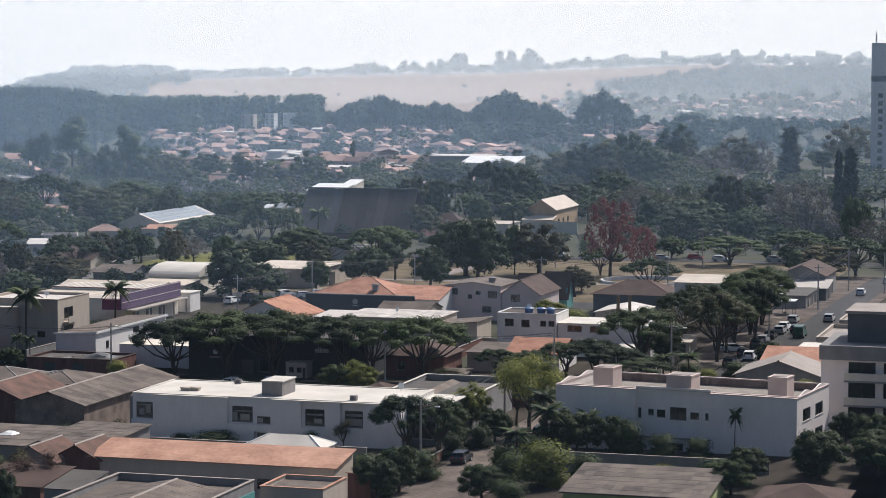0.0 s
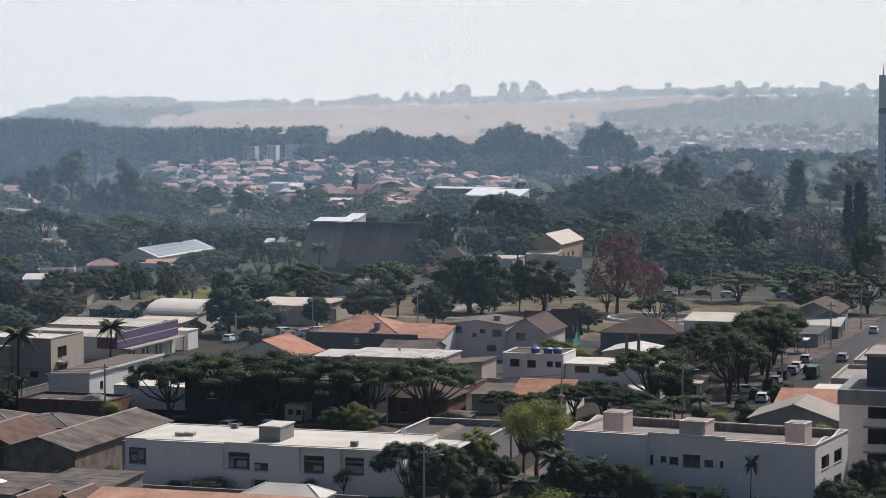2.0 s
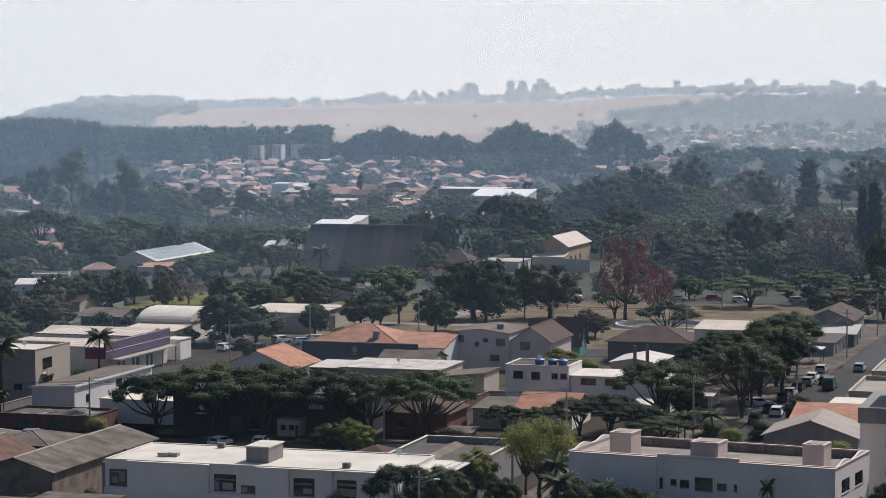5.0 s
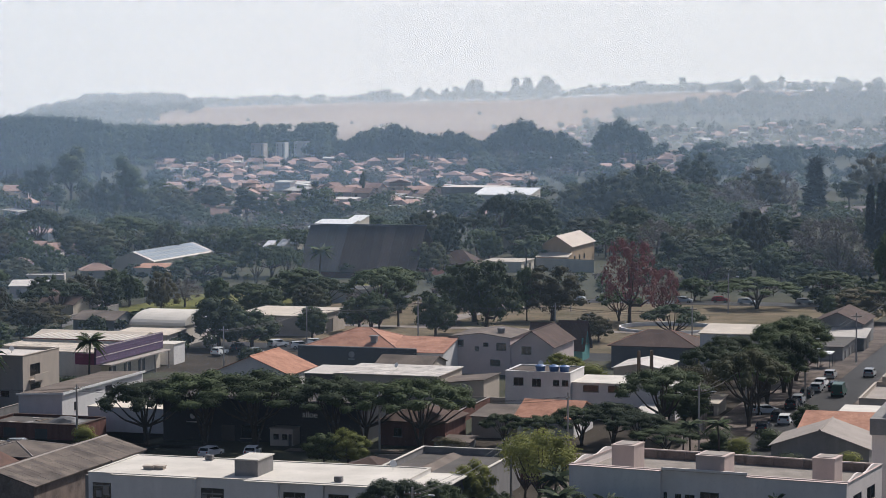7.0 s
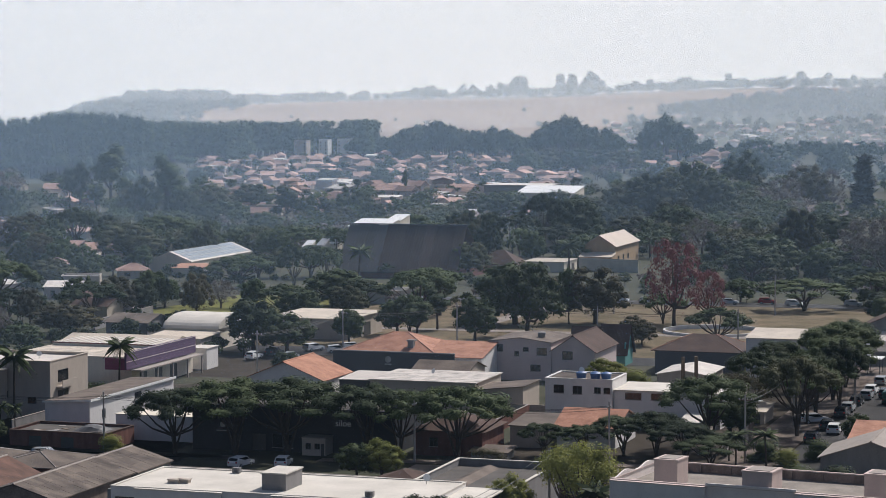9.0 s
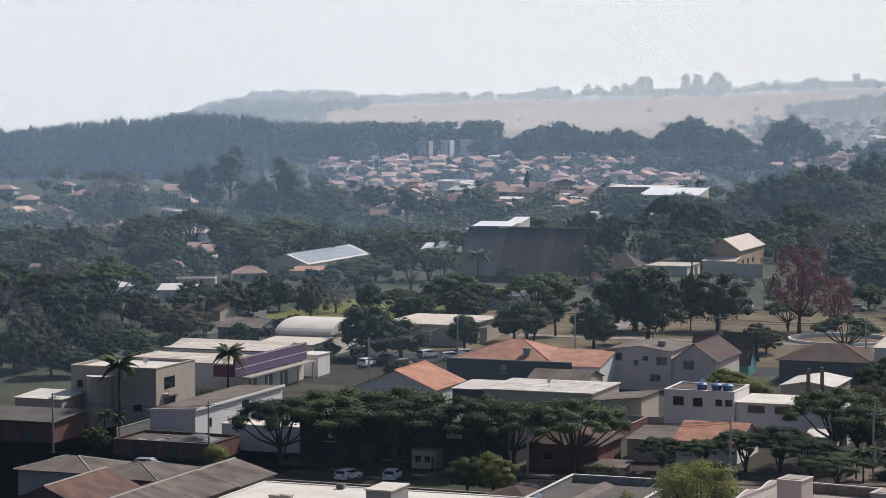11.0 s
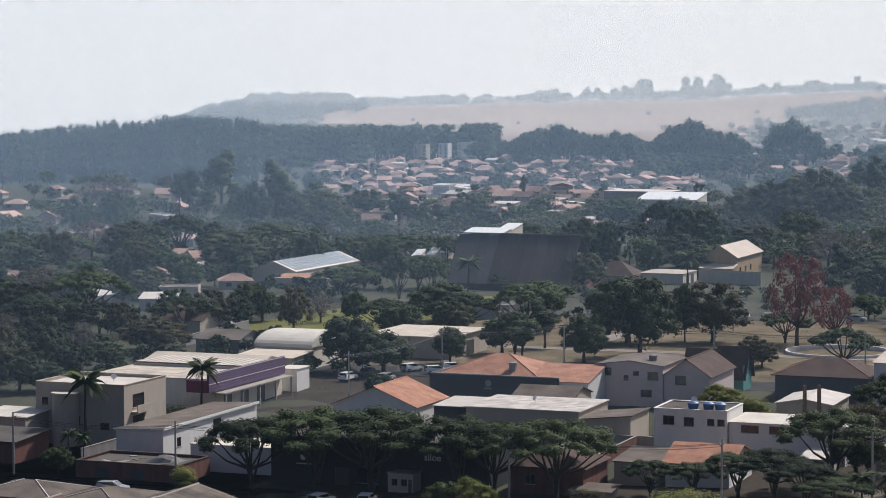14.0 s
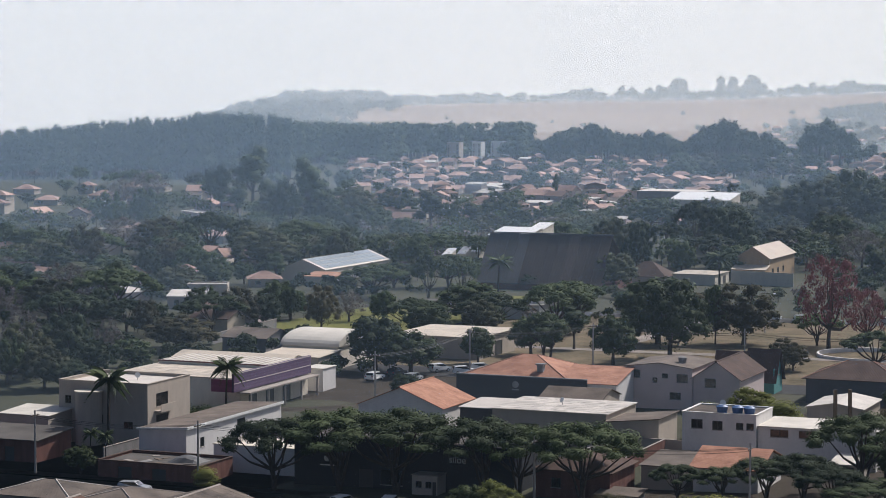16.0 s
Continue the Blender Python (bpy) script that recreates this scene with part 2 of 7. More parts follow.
M = {
    "ground": material("dry_ground", (0.06, 0.055, 0.036), 0.95, scale=0.05, fine=0.6, vary=0.5, tint=(0.028, 0.036, 0.018)),
    "yard": material("yard_soil", (0.11, 0.09, 0.07), 0.95, scale=0.15, fine=2, vary=0.4),
    "field": material("straw_field", (0.27, 0.175, 0.115), 0.95, scale=0.01, fine=0.08, vary=0.25),
    "dry_grass": material("dry_grass", (0.34, 0.265, 0.18), 0.95, scale=0.12, fine=1.5, vary=0.4, tint=(0.14, 0.125, 0.07)),
    "lawn": material("green_lawn", (0.28, 0.28, 0.08), 0.9, scale=0.1, fine=2, vary=0.4),
    "asphalt": material("asphalt", (0.066, 0.062, 0.06), 0.55, scale=0.15, fine=4, vary=0.45),
    "concrete": material("pavement_concrete", (0.34, 0.30, 0.27), 0.9, scale=0.3, fine=5, vary=0.25),
    "roof_concrete": material("weathered_roof_concrete", (0.27, 0.24, 0.21), 0.9, scale=0.5, fine=4, vary=0.4),
    "sandy": material("dusty_pinkish_pavement", (0.34, 0.275, 0.235), 0.95, scale=0.2, fine=2, vary=0.4, tint=(0.11, 0.095, 0.085)),
    "pale_path": material("pale_trodden_path", (0.50, 0.44, 0.39), 0.9, scale=0.2, fine=2, vary=0.3),
    "white": material("white_paint", (0.74, 0.72, 0.70), 0.8, vary=0.06, scale=0.9, fine=2.5, streak=0.3, tint=(0.63, 0.61, 0.59)),
    "plaster": material("warm_white_plaster", (0.84, 0.77, 0.73), 0.8, vary=0.05, scale=0.8, fine=2.5, streak=0.3, tint=(0.74, 0.67, 0.63)),
    "dirty": material("rain_streaked_render", (0.26, 0.20, 0.17), 0.9, vary=0.4, scale=0.7, streak=0.9, tint=(0.09, 0.07, 0.06)),
    "roof_white": material("white_membrane", (0.64, 0.60, 0.54), 0.8, vary=0.2, scale=0.25, tint=(0.46, 0.43, 0.38)),
    "cream": material("cream_paint", (0.66, 0.60, 0.50), 0.8, vary=0.15, scale=1.0, streak=0.3),
    "pinkish": material("pale_pink_paint", (0.58, 0.47, 0.43), 0.8, vary=0.16, scale=0.9, streak=0.3),
    "beige": material("beige_paint", (0.47, 0.41, 0.35), 0.8, vary=0.16, scale=0.9, streak=0.3),
    "lilac": material("pale_lilac_paint", (0.60, 0.505, 0.49), 0.8, vary=0.12),
    "grey_paint": material("grey_paint", (0.25, 0.24, 0.235), 0.8, vary=0.3, scale=0.8, streak=0.35),
    "dark_grey": material("dark_grey_paint", (0.10, 0.10, 0.105), 0.7, vary=0.2),
    "teal": material("teal_paint", (0.10, 0.28, 0.27), 0.75, vary=0.2),
    "yellow": material("yellow_paint", (0.56, 0.42, 0.17), 0.8, vary=0.2),
    "ochre": material("faded_ochre_paint", (0.40, 0.29, 0.18), 0.8, vary=0.25, scale=0.8, streak=0.3),
    "green_paint": material("pale_green_paint", (0.42, 0.48, 0.22), 0.8, vary=0.2),
    "purple": material("purple_cladding", (0.095, 0.052, 0.118), 0.6, vary=0.3, wave=("Z", 2.2, 0.05)),
    "magenta": material("magenta_cladding", (0.20, 0.045, 0.11), 0.6, vary=0.2, wave=("Z", 2.2, 0.05)),
    "navy": material("black_navy_paint", (0.018, 0.02, 0.026), 0.65, vary=0.3),
    "brick": material("red_brown_wall", (0.17, 0.08, 0.065), 0.9, vary=0.45, scale=1.2, streak=0.2),
    "tile": material("terracotta_tile", (0.43, 0.225, 0.15), 0.85, vary=0.4, scale=0.5, fine=3, wave=("X", 4.0, 0.025), tint=(0.23, 0.105, 0.07)),
    # Paler pinkish tiles and tan walls for the farthest houses.
    "tile_far": material("pale_pinkish_roof_tiles", (0.53, 0.35, 0.285), 0.9, vary=0.4, scale=0.2, fine=2, island=True, tint=(0.20, 0.14, 0.12)),
    "wall_far": material("tan_house_paint", (0.54, 0.44, 0.38), 0.85, vary=0.4, scale=0.2, fine=2, island=True, tint=(0.36, 0.30, 0.27)),
    "roof_beige": material("beige_sheet_roof", (0.45, 0.37, 0.30), 0.7, vary=0.2, scale=0.3, wave=("X", 4.0, 0.04)),
    "tile_pale": material("pale_pinkish_terracotta", (0.47, 0.315, 0.26), 0.9, vary=0.35, scale=0.2, fine=2, object_vary=0.6, tint=(0.22, 0.145, 0.12)),
    "tile_old": material("weathered_terracotta", (0.47, 0.28, 0.20), 0.9, vary=0.4, scale=0.3, fine=2, wave=("X", 4.0, 0.025), tint=(0.26, 0.13, 0.085)),
    "tile_dirty": material("blackened_terracotta", (0.16, 0.088, 0.066), 0.9, vary=0.5, scale=0.5, wave=("X", 4.0, 0.025), tint=(0.055, 0.038, 0.033)),
    "tile_brown": material("dark_brown_tile", (0.092, 0.059, 0.048), 0.9, vary=0.45, scale=0.4, wave=("X", 4.0, 0.025)),
    "fibre": material("grey_fibre_cement", (0.165, 0.134, 0.112), 0.9, vary=0.6, scale=0.3, wave=("X", 5.6, 0.05), object_vary=0.13, tint=(0.05, 0.043, 0.04)),
    "fibre_dark": material("dark_fibre_cement", (0.11, 0.10, 0.092), 0.9, vary=0.4, scale=0.35, wave=("X", 5.6, 0.05)),
    "metal": material("light_metal_sheet", (0.57, 0.52, 0.465), 0.5, 0.0, vary=0.3, scale=0.3, object_vary=0.35, wave=("X", 4.0, 0.04)),
    "metal_cream": material("cream_metal_sheet", (0.56, 0.48, 0.385), 0.55, 0.0, vary=0.3, scale=0.3, object_vary=0.35, wave=("X", 4.0, 0.04)),
    # Near-white base colour stands in for the sun's glare on these roofs.
    "metal_shiny": material("glare_white_sheet", (0.86, 0.85, 0.83), 0.35, 0.0, vary=0.05, scale=0.3),
    "dark_roof": material("dark_sheet_roof", (0.085, 0.064, 0.056), 0.9, vary=0.4, scale=0.12, wave=("X", 1.2, 0.05), object_vary=0.45),
    "grey_roof": material("weathered_sheet_roof", (0.10, 0.095, 0.095), 0.85, vary=0.35, scale=0.12, wave=("X", 1.2, 0.05), object_vary=0.35),
    # Pale base colour carries the sky's reflection on the cells.
    "solar": material("sky_toned_solar_cells", (0.30, 0.35, 0.39), 0.3, vary=0.3),
    "glass": glass_material("window_glass", (0.03, 0.035, 0.04)),
    "dark_inside": material("dark_room", (0.05, 0.05, 0.055), 0.9, vary=0.2),
    "frame_dark": material("dark_window_frame", (0.06, 0.055, 0.05), 0.5, vary=0.2),
    "bark": material("grey_brown_bark", (0.07, 0.055, 0.045), 0.9, vary=0.4, scale=2),
    "wood": material("weathered_wood", (0.16, 0.12, 0.09), 0.85, vary=0.35),
    "pole": material("pole_concrete", (0.40, 0.37, 0.34), 0.85, vary=0.2),
    "cable": material("black_cable", (0.02, 0.02, 0.02), 0.6, vary=0.1, bump=0),
    "tank_blue": material("blue_plastic", (0.05, 0.13, 0.30), 0.45, vary=0.2),
    "lamp_white": material("white_enamel", (0.8, 0.8, 0.78), 0.35, vary=0.05, bump=0),
    "car_white": material("white_car_paint", (0.75, 0.75, 0.74), 0.25, vary=0.05, bump=0),
    "car_silver": material("silver_car_paint", (0.42, 0.43, 0.44), 0.28, 0.4, vary=0.05, bump=0),
    "car_dark": material("dark_car_paint", (0.03, 0.033, 0.04), 0.25, vary=0.05, bump=0),
    "car_red": material("red_car_paint", (0.35, 0.03, 0.03), 0.25, vary=0.05, bump=0),
    "car_green": material("green_van_paint", (0.015, 0.07, 0.055), 0.3, vary=0.05, bump=0),
    "tyre": material("black_rubber", (0.02, 0.02, 0.02), 0.85, vary=0.1, bump=0),
    "leaf": leaf_material("green_leaves", (0.02, 0.033, 0.013), (0.076, 0.102, 0.033), 0.1),
    "leaf_dark": leaf_material("dark_green_leaves", (0.018, 0.031, 0.015), (0.096, 0.128, 0.048), 0.09),
    "leaf_fresh": leaf_material("fresh_green_leaves", (0.035, 0.058, 0.018), (0.11, 0.15, 0.05), 0.15),
    "leaf_olive": leaf_material("olive_green_leaves", (0.036, 0.042, 0.02), (0.12, 0.125, 0.056), 0.12),
    "leaf_conifer": leaf_material("blue_green_needles", (0.011, 0.018, 0.012), (0.03, 0.042, 0.026), 0.1),
    "leaf_light": leaf_material("yellow_green_leaves", (0.125, 0.145, 0.034), (0.27, 0.28, 0.08), 0.35),
    "leaf_dry": leaf_material("dry_olive_leaves", (0.05, 0.05, 0.025), (0.14, 0.12, 0.06)),
    "leaf_red": leaf_material("red_flowers", (0.10, 0.052, 0.05), (0.22, 0.09, 0.088), 0.2),
    "twig_red": leaf_material("dry_reddish_twigs", (0.10, 0.06, 0.045), (0.20, 0.12, 0.09), 0.1),
    "twig": leaf_material("bare_twigs", (0.11, 0.095, 0.085), (0.19, 0.165, 0.15), 0.1),
}


# ---- building helpers ----
def mesh_of(bm, name, mat):
    me = bpy.data.meshes.new(name)
    bm.to_mesh(me)
    bm.free()
    for one in (mat if isinstance(mat, (list, tuple)) else [mat]):
        me.materials.append(M[one])
    return me


def part(name, bm, mat, parent=None, label=""):
    ob = new(name, mesh_of(bm, name, mat))
    if parent is not None:
        ob.parent = parent
    return tagged(ob, label)


def thing(name, label, category, group="", kind="", at=(0, 0, 0), turn=0.0):
    ob = new(name)
    ob.empty_display_size = 0.2
    ob.matrix_basis = pose(*at, 0, 0, turn)
    return tagged(ob, label, category, group, kind)


def box(bm, x0, y0, z0, x1, y1, z1):
    c = [bm.verts.new(p) for p in ((x0, y0, z0), (x1, y0, z0), (x1, y1, z0), (x0, y1, z0), (x0, y0, z1), (x1, y0, z1), (x1, y1, z1), (x0, y1, z1))]
    for f in ((3, 2, 1, 0), (4, 5, 6, 7), (0, 1, 5, 4), (1, 2, 6, 5), (2, 3, 7, 6), (3, 0, 4, 7)):
        bm.faces.new([c[i] for i in f])
    return c


def slab(bm, top, thick):
    """A plate under the polygon top (counter-clockwise from above), thick metres deep."""
    a = [bm.verts.new(p) for p in top]
    b = [bm.verts.new((p[0], p[1], p[2] - thick)) for p in top]
    bm.faces.new(a)
    bm.faces.new(b[::-1])
    for i in range(len(a)):
        j = (i + 1) % len(a)
        bm.faces.new((a[j], a[i], b[i], b[j]))


def boxes(*dims):
    bm = bmesh.new()
    for d in dims:
        box(bm, *d)
    return bm


def tube(bm, a, b, r0, r1, sides=8):
    a, b = Vector(a), Vector(b)
    turn = (b - a).to_track_quat("Z", "Y")
    rings = []
    for p, r in ((a, r0), (b, r1)):
        rings.append([bm.verts.new(p + turn @ Vector((r * math.cos(k * math.tau / sides), r * math.sin(k * math.tau / sides), 0))) for k in range(sides)])
    for k in range(sides):
        j = (k + 1) % sides
        bm.faces.new((rings[0][k], rings[0][j], rings[1][j], rings[1][k]))
    bm.faces.new(rings[0][::-1])
    bm.faces.new(rings[1])


def wall_run(bm, a, b, z0, z1, openings=(), thick=0.2):
    """A wall from a to b (outer face on the right of the way a to b), with openings (from, to, sill, head) cut through it."""
    a, b = Vector((*a, 0)), Vector((*b, 0))
    way = (b - a).normalized()
    inward = Vector((-way.y, way.x, 0)) * thick
    length = (b - a).length
    xs = sorted({0.0, length, *(v for o in openings for v in o[:2])})
    zs = sorted({z0, z1, *(v for o in openings for v in o[2:])})
    nx, nz = len(xs) - 1, len(zs) - 1

    def solid(i, j):
        if not (0 <= i < nx and 0 <= j < nz):
            return False
        mx, mz = (xs[i] + xs[i + 1]) / 2, (zs[j] + zs[j + 1]) / 2
        return not any(o[0] < mx < o[1] and o[2] < mz < o[3] for o in openings)

    made = {}

    def vert(i, j, k):
        if (i, j, k) not in made:
            p = a + way * xs[i] + inward * k
            made[i, j, k] = bm.verts.new((p.x, p.y, zs[j]))
        return made[i, j, k]

    for i in range(nx):
        for j in range(nz):
            if not solid(i, j):
                continue
            bm.faces.new((vert(i, j, 0), vert(i + 1, j, 0), vert(i + 1, j + 1, 0), vert(i, j + 1, 0)))
            bm.faces.new((vert(i, j + 1, 1), vert(i + 1, j + 1, 1), vert(i + 1, j, 1), vert(i, j, 1)))
            if not solid(i - 1, j):
                bm.faces.new((vert(i, j, 1), vert(i, j, 0), vert(i, j + 1, 0), vert(i, j + 1, 1)))
            if not solid(i + 1, j):
                bm.faces.new((vert(i + 1, j, 0), vert(i + 1, j, 1), vert(i + 1, j + 1, 1), vert(i + 1, j + 1, 0)))
            if not solid(i, j - 1):
                bm.faces.new((vert(i, j, 0), vert(i, j, 1), vert(i + 1, j, 1), vert(i + 1, j, 0)))
            if not solid(i, j + 1):
                bm.faces.new((vert(i, j + 1, 1), vert(i, j + 1, 0), vert(i + 1, j + 1, 0), vert(i + 1, j + 1, 1)))


SIDES = {"f": ((0, 0), (1, 0)), "r": ((1, 0), (1, 1)), "b": ((1, 1), (0, 1)), "l": ((0, 1), (0, 0))}


def opening_fill(parent, a, b, o, name="window", mat="frame_dark", bars=1):
    """The frame and pane of one opening, set 8 cm into the wall."""
    a, b = Vector((*a, 0)), Vector((*b, 0))
    way = (b - a).normalized()
    m = Matrix(((way.x, -way.y, 0, a.x), (way.y, way.x, 0, a.y), (0, 0, 1, 0), (0, 0, 0, 1)))
    x0, x1, z0, z1 = o
    t = 0.06
    bm = boxes((x0, 0.06, z0, x0 + t, 0.12, z1), (x1 - t, 0.06, z0, x1, 0.12, z1), (x0 + t, 0.06, z1 - t, x1 - t, 0.12, z1), (x0 + t, 0.06, z0, x1 - t, 0.12, z0 + t))
    for k in range(bars):
        xm = x0 + (x1 - x0) * (k + 1) / (bars + 1)
        box(bm, xm - 0.025, 0.065, z0 + t, xm + 0.025, 0.115, z1 - t)
    bm.transform(m)
    frame_ob = part(name, bm, mat, parent)
    bm = boxes((x0 + t, 0.085, z0 + t, x1 - t, 0.095, z1 - t))
    bm.transform(m)
    part("pane" if name == "window" else "panel", bm, "glass" if name == "window" else mat, frame_ob)
    if name == "window":
        bm = boxes((x0 - 0.08, -0.06, z0 - 0.08, x1 + 0.08, 0.06, z0 - 0.004))
        bm.transform(m)
        part("sill", bm, "concrete", frame_ob)


def roof_plates(kind, w, d, h, rise, over, thick=0.12):
    """The plates of a roof over a w by d plan at height h, as a list of polygons."""
    o = over
    if kind == "gable_x":   # ridge along x
        s = rise / (d / 2)
        e = h - s * o
        return [[(-o, -o, e), (w + o, -o, e), (w + o, d / 2, h + rise), (-o, d / 2, h + rise)], [(w + o, d + o, e), (-o, d + o, e), (-o, d / 2, h + rise), (w + o, d / 2, h + rise)]]
    if kind == "gable_y":
        s = rise / (w / 2)
        e = h - s * o
        return [[(-o, d + o, e), (-o, -o, e), (w / 2, -o, h + rise), (w / 2, d + o, h + rise)], [(w + o, -o, e), (w + o, d + o, e), (w / 2, d + o, h + rise), (w / 2, -o, h + rise)]]
    if kind == "hip":
        k = min(w, d) / 2
        e = h - rise / k * o
        if w >= d:
            p, q = (k, d / 2, h + rise), (w - k, d / 2, h + rise)
            return [[(-o, -o, e), (w + o, -o, e), q, p], [(w + o, d + o, e), (-o, d + o, e), p, q], [(-o, d + o, e), (-o, -o, e), p], [(w + o, -o, e), (w + o, d + o, e), q]]
        p, q = (w / 2, k, h + rise), (w / 2, d - k, h + rise)
        return [[(-o, d + o, e), (-o, -o, e), p, q], [(w + o, -o, e), (w + o, d + o, e), q, p], [(-o, -o, e), (w + o, -o, e), p], [(w + o, d + o, e), (-o, d + o, e), q]]
    if kind == "lean_b":    # low in front, high behind
        return [[(-o, -o, h), (w + o, -o, h), (w + o, d + o, h + rise), (-o, d + o, h + rise)]]
    if kind == "lean_f":
        return [[(-o, -o, h + rise), (w + o, -o, h + rise), (w + o, d + o, h), (-o, d + o, h)]]
    if kind == "lean_l":
        return [[(-o, -o, h), (w + o, -o, h + rise), (w + o, d + o, h + rise), (-o, d + o, h)]]
    return [[(-o, -o, h + 0.1), (w + o, -o, h + 0.1), (w + o, d + o, h + 0.1), (-o, d + o, h + 0.1)]]


def lay_sheets(plate, mat, parent, wide=1.05, long=1.75):
    """Single roofing sheets over a four-cornered roof plate, lapped and a little uneven."""
    a, b, d = Vector(plate[0]), Vector(plate[1]), Vector(plate[3])
    u, v = b - a, d - a
    nu, nv = max(1, round(u.length / wide)), max(1, round(v.length / long))
    su, sv = u / nu, v / nv
    up = u.cross(v).normalized()
    bm = bmesh.new()
    corners = [Vector(), su * 0.985, su * 0.985 + sv * 1.02, sv * 1.02]
    low = [bm.verts.new(c + up * (0.012 if k < 2 else 0.004)) for k, c in enumerate(corners)]
    high = [bm.verts.new(c + up * (0.032 if k < 2 else 0.018)) for k, c in enumerate(corners)]
    bm.faces.new(high)
    bm.faces.new(low[::-1])
    for i in range(4):
        j = (i + 1) % 4
        bm.faces.new((low[i], low[j], high[j], high[i]))
    me = mesh_of(bm, "roof_sheet", mat)
    rng = random.Random(nu * 31 + nv)
    for i in range(nu):
        for j in range(nv):
            ob = new("roof_sheet", me)
            ob.parent = parent
            ob.matrix_basis = Matrix.Translation(a + su * i + sv * j + up * rng.uniform(0, 0.02)) @ pose(0, 0, 0, 0, 0, rng.uniform(-0.5, 0.5))


FOOT = []   # plans of the buildings, kept clear of trees


def building(label, category, x, y, w, d, h, roof="flat", rise=0.0, wall="white", roof_mat="tile", over=0.4, turn=0.0, z=0.0, windows=(), doors=(), parapet=0.0, cap=None, name="house", group="", ridge=None, sheets=False):
    """A building whose front-left corner stands at x, y. windows, doors: (side, from, to, sill, head)."""
    top = thing(name, label, category, group, at=(x, y, z), turn=turn)
    FOOT.append((x - 1.5, y - 1.5, x + w + 1.5, y + d + 1.5))
    corners = {s: tuple((p[0] * w, p[1] * d) for p in ab) for s, ab in SIDES.items()}
    zt = h + parapet
    for s, (a, b) in corners.items():
        inset = 0.2 if s in "rl" else 0.0
        va, vb = Vector(a), Vector(b)
        way = (vb - va).normalized()
        va, vb = va + way * inset, vb - way * inset
        ops = [(o[1] - inset, o[2] - inset, o[3], o[4]) for o in (*windows, *doors) if o[0] == s]
        bm = bmesh.new()
        wall_run(bm, va[:], vb[:], -2.5, zt, ops)
        gable = None
        if roof == "gable_x" and s in "rl" or roof == "gable_y" and s in "fb":
            gable = bmesh.new()
            n = Vector((-way.y, way.x)) * 0.2
            mid = (va + vb) / 2
            f = [gable.verts.new((*p, zz)) for p, zz in ((va, h), (vb, h), (mid, h + rise * 0.985))]
            g = [gable.verts.new((*(p + n), zz)) for p, zz in ((va, h), (vb, h), (mid, h + rise * 0.985))]
            gable.faces.new(f)
            gable.faces.new(g[::-1])
            gable.faces.new((f[1], f[0], g[0], g[1]))
            gable.faces.new((f[2], f[1], g[1], g[2]))
            gable.faces.new((f[0], f[2], g[2], g[0]))
        wob = part("wall", bm, wall, top)
        if gable:
            part("gable", gable, wall, wob)
        for o in windows:
            if o[0] == s:
                opening_fill(wob, a, b, o[1:])
        for o in doors:
            if o[0] == s:
                opening_fill(wob, a, b, o[1:], "door", "frame_dark", 0)
    o = -0.2 if parapet else over
    for plate in roof_plates(roof, w, d, h, rise, o):
        bm = bmesh.new()
        slab(bm, plate, 0.1)
        rob = part("roof", bm, roof_mat, top)
        if sheets:
            lay_sheets(plate, roof_mat, rob)
    if roof.startswith("lean"):
        bm = bmesh.new()
        lo, hi = h - 0.11, h + rise - 0.11
        zz = {"lean_b": (lo, lo, hi, hi), "lean_f": (hi, hi, lo, lo), "lean_l": (lo, hi, hi, lo)}[roof]
        p = [(0.002, 0.002), (w - 0.002, 0.002), (w - 0.002, d - 0.002), (0.002, d - 0.002)]
        a = [bm.verts.new((*q, h)) for q in p]
        b = [bm.verts.new((*q, max(v, h + 0.001))) for q, v in zip(p, zz)]
        for i in range(4):
            bm.faces.new((a[i], a[(i + 1) % 4], b[(i + 1) % 4], b[i]))
        part("upper_wall", bm, wall, top)
    if parapet:
        t = 0.08
        part("coping", boxes((-t, -t, zt, w + t, 0.28, zt + t), (-t, d - 0.28, zt, w + t, d + t, zt + t), (-t, 0.28, zt, 0.28, d - 0.28, zt + t), (w - 0.28, 0.28, zt, w + t, d - 0.28, zt + t)), cap or wall, top)
    if roof == "hip" and ridge:
        for plate in roof_plates(roof, w, d, h, rise, o)[:2]:
            bm = bmesh.new()
            tube(bm, plate[0], plate[3], 0.1, 0.1, 5)
            part("hip_cap", bm, ridge, top)
            bm = bmesh.new()
            tube(bm, plate[1], plate[2], 0.1, 0.1, 5)
            part("hip_cap", bm, ridge, top)
    if roof in ("gable_x", "gable_y") and ridge:
        bm = bmesh.new()
        if roof == "gable_x":
            tube(bm, (-o, d / 2, h + rise), (w + o, d / 2, h + rise), 0.14, 0.14, 6)
        else:
            tube(bm, (w / 2, -o, h + rise), (w / 2, d + o, h + rise), 0.14, 0.14, 6)
        part("ridge_cap", bm, ridge, top)
    return top


# ---- ground ----
def smooth(a, b, v):
    k = min(1.0, max(0.0, (v - a) / (b - a)))
    return k * k * (3 - 2 * k)


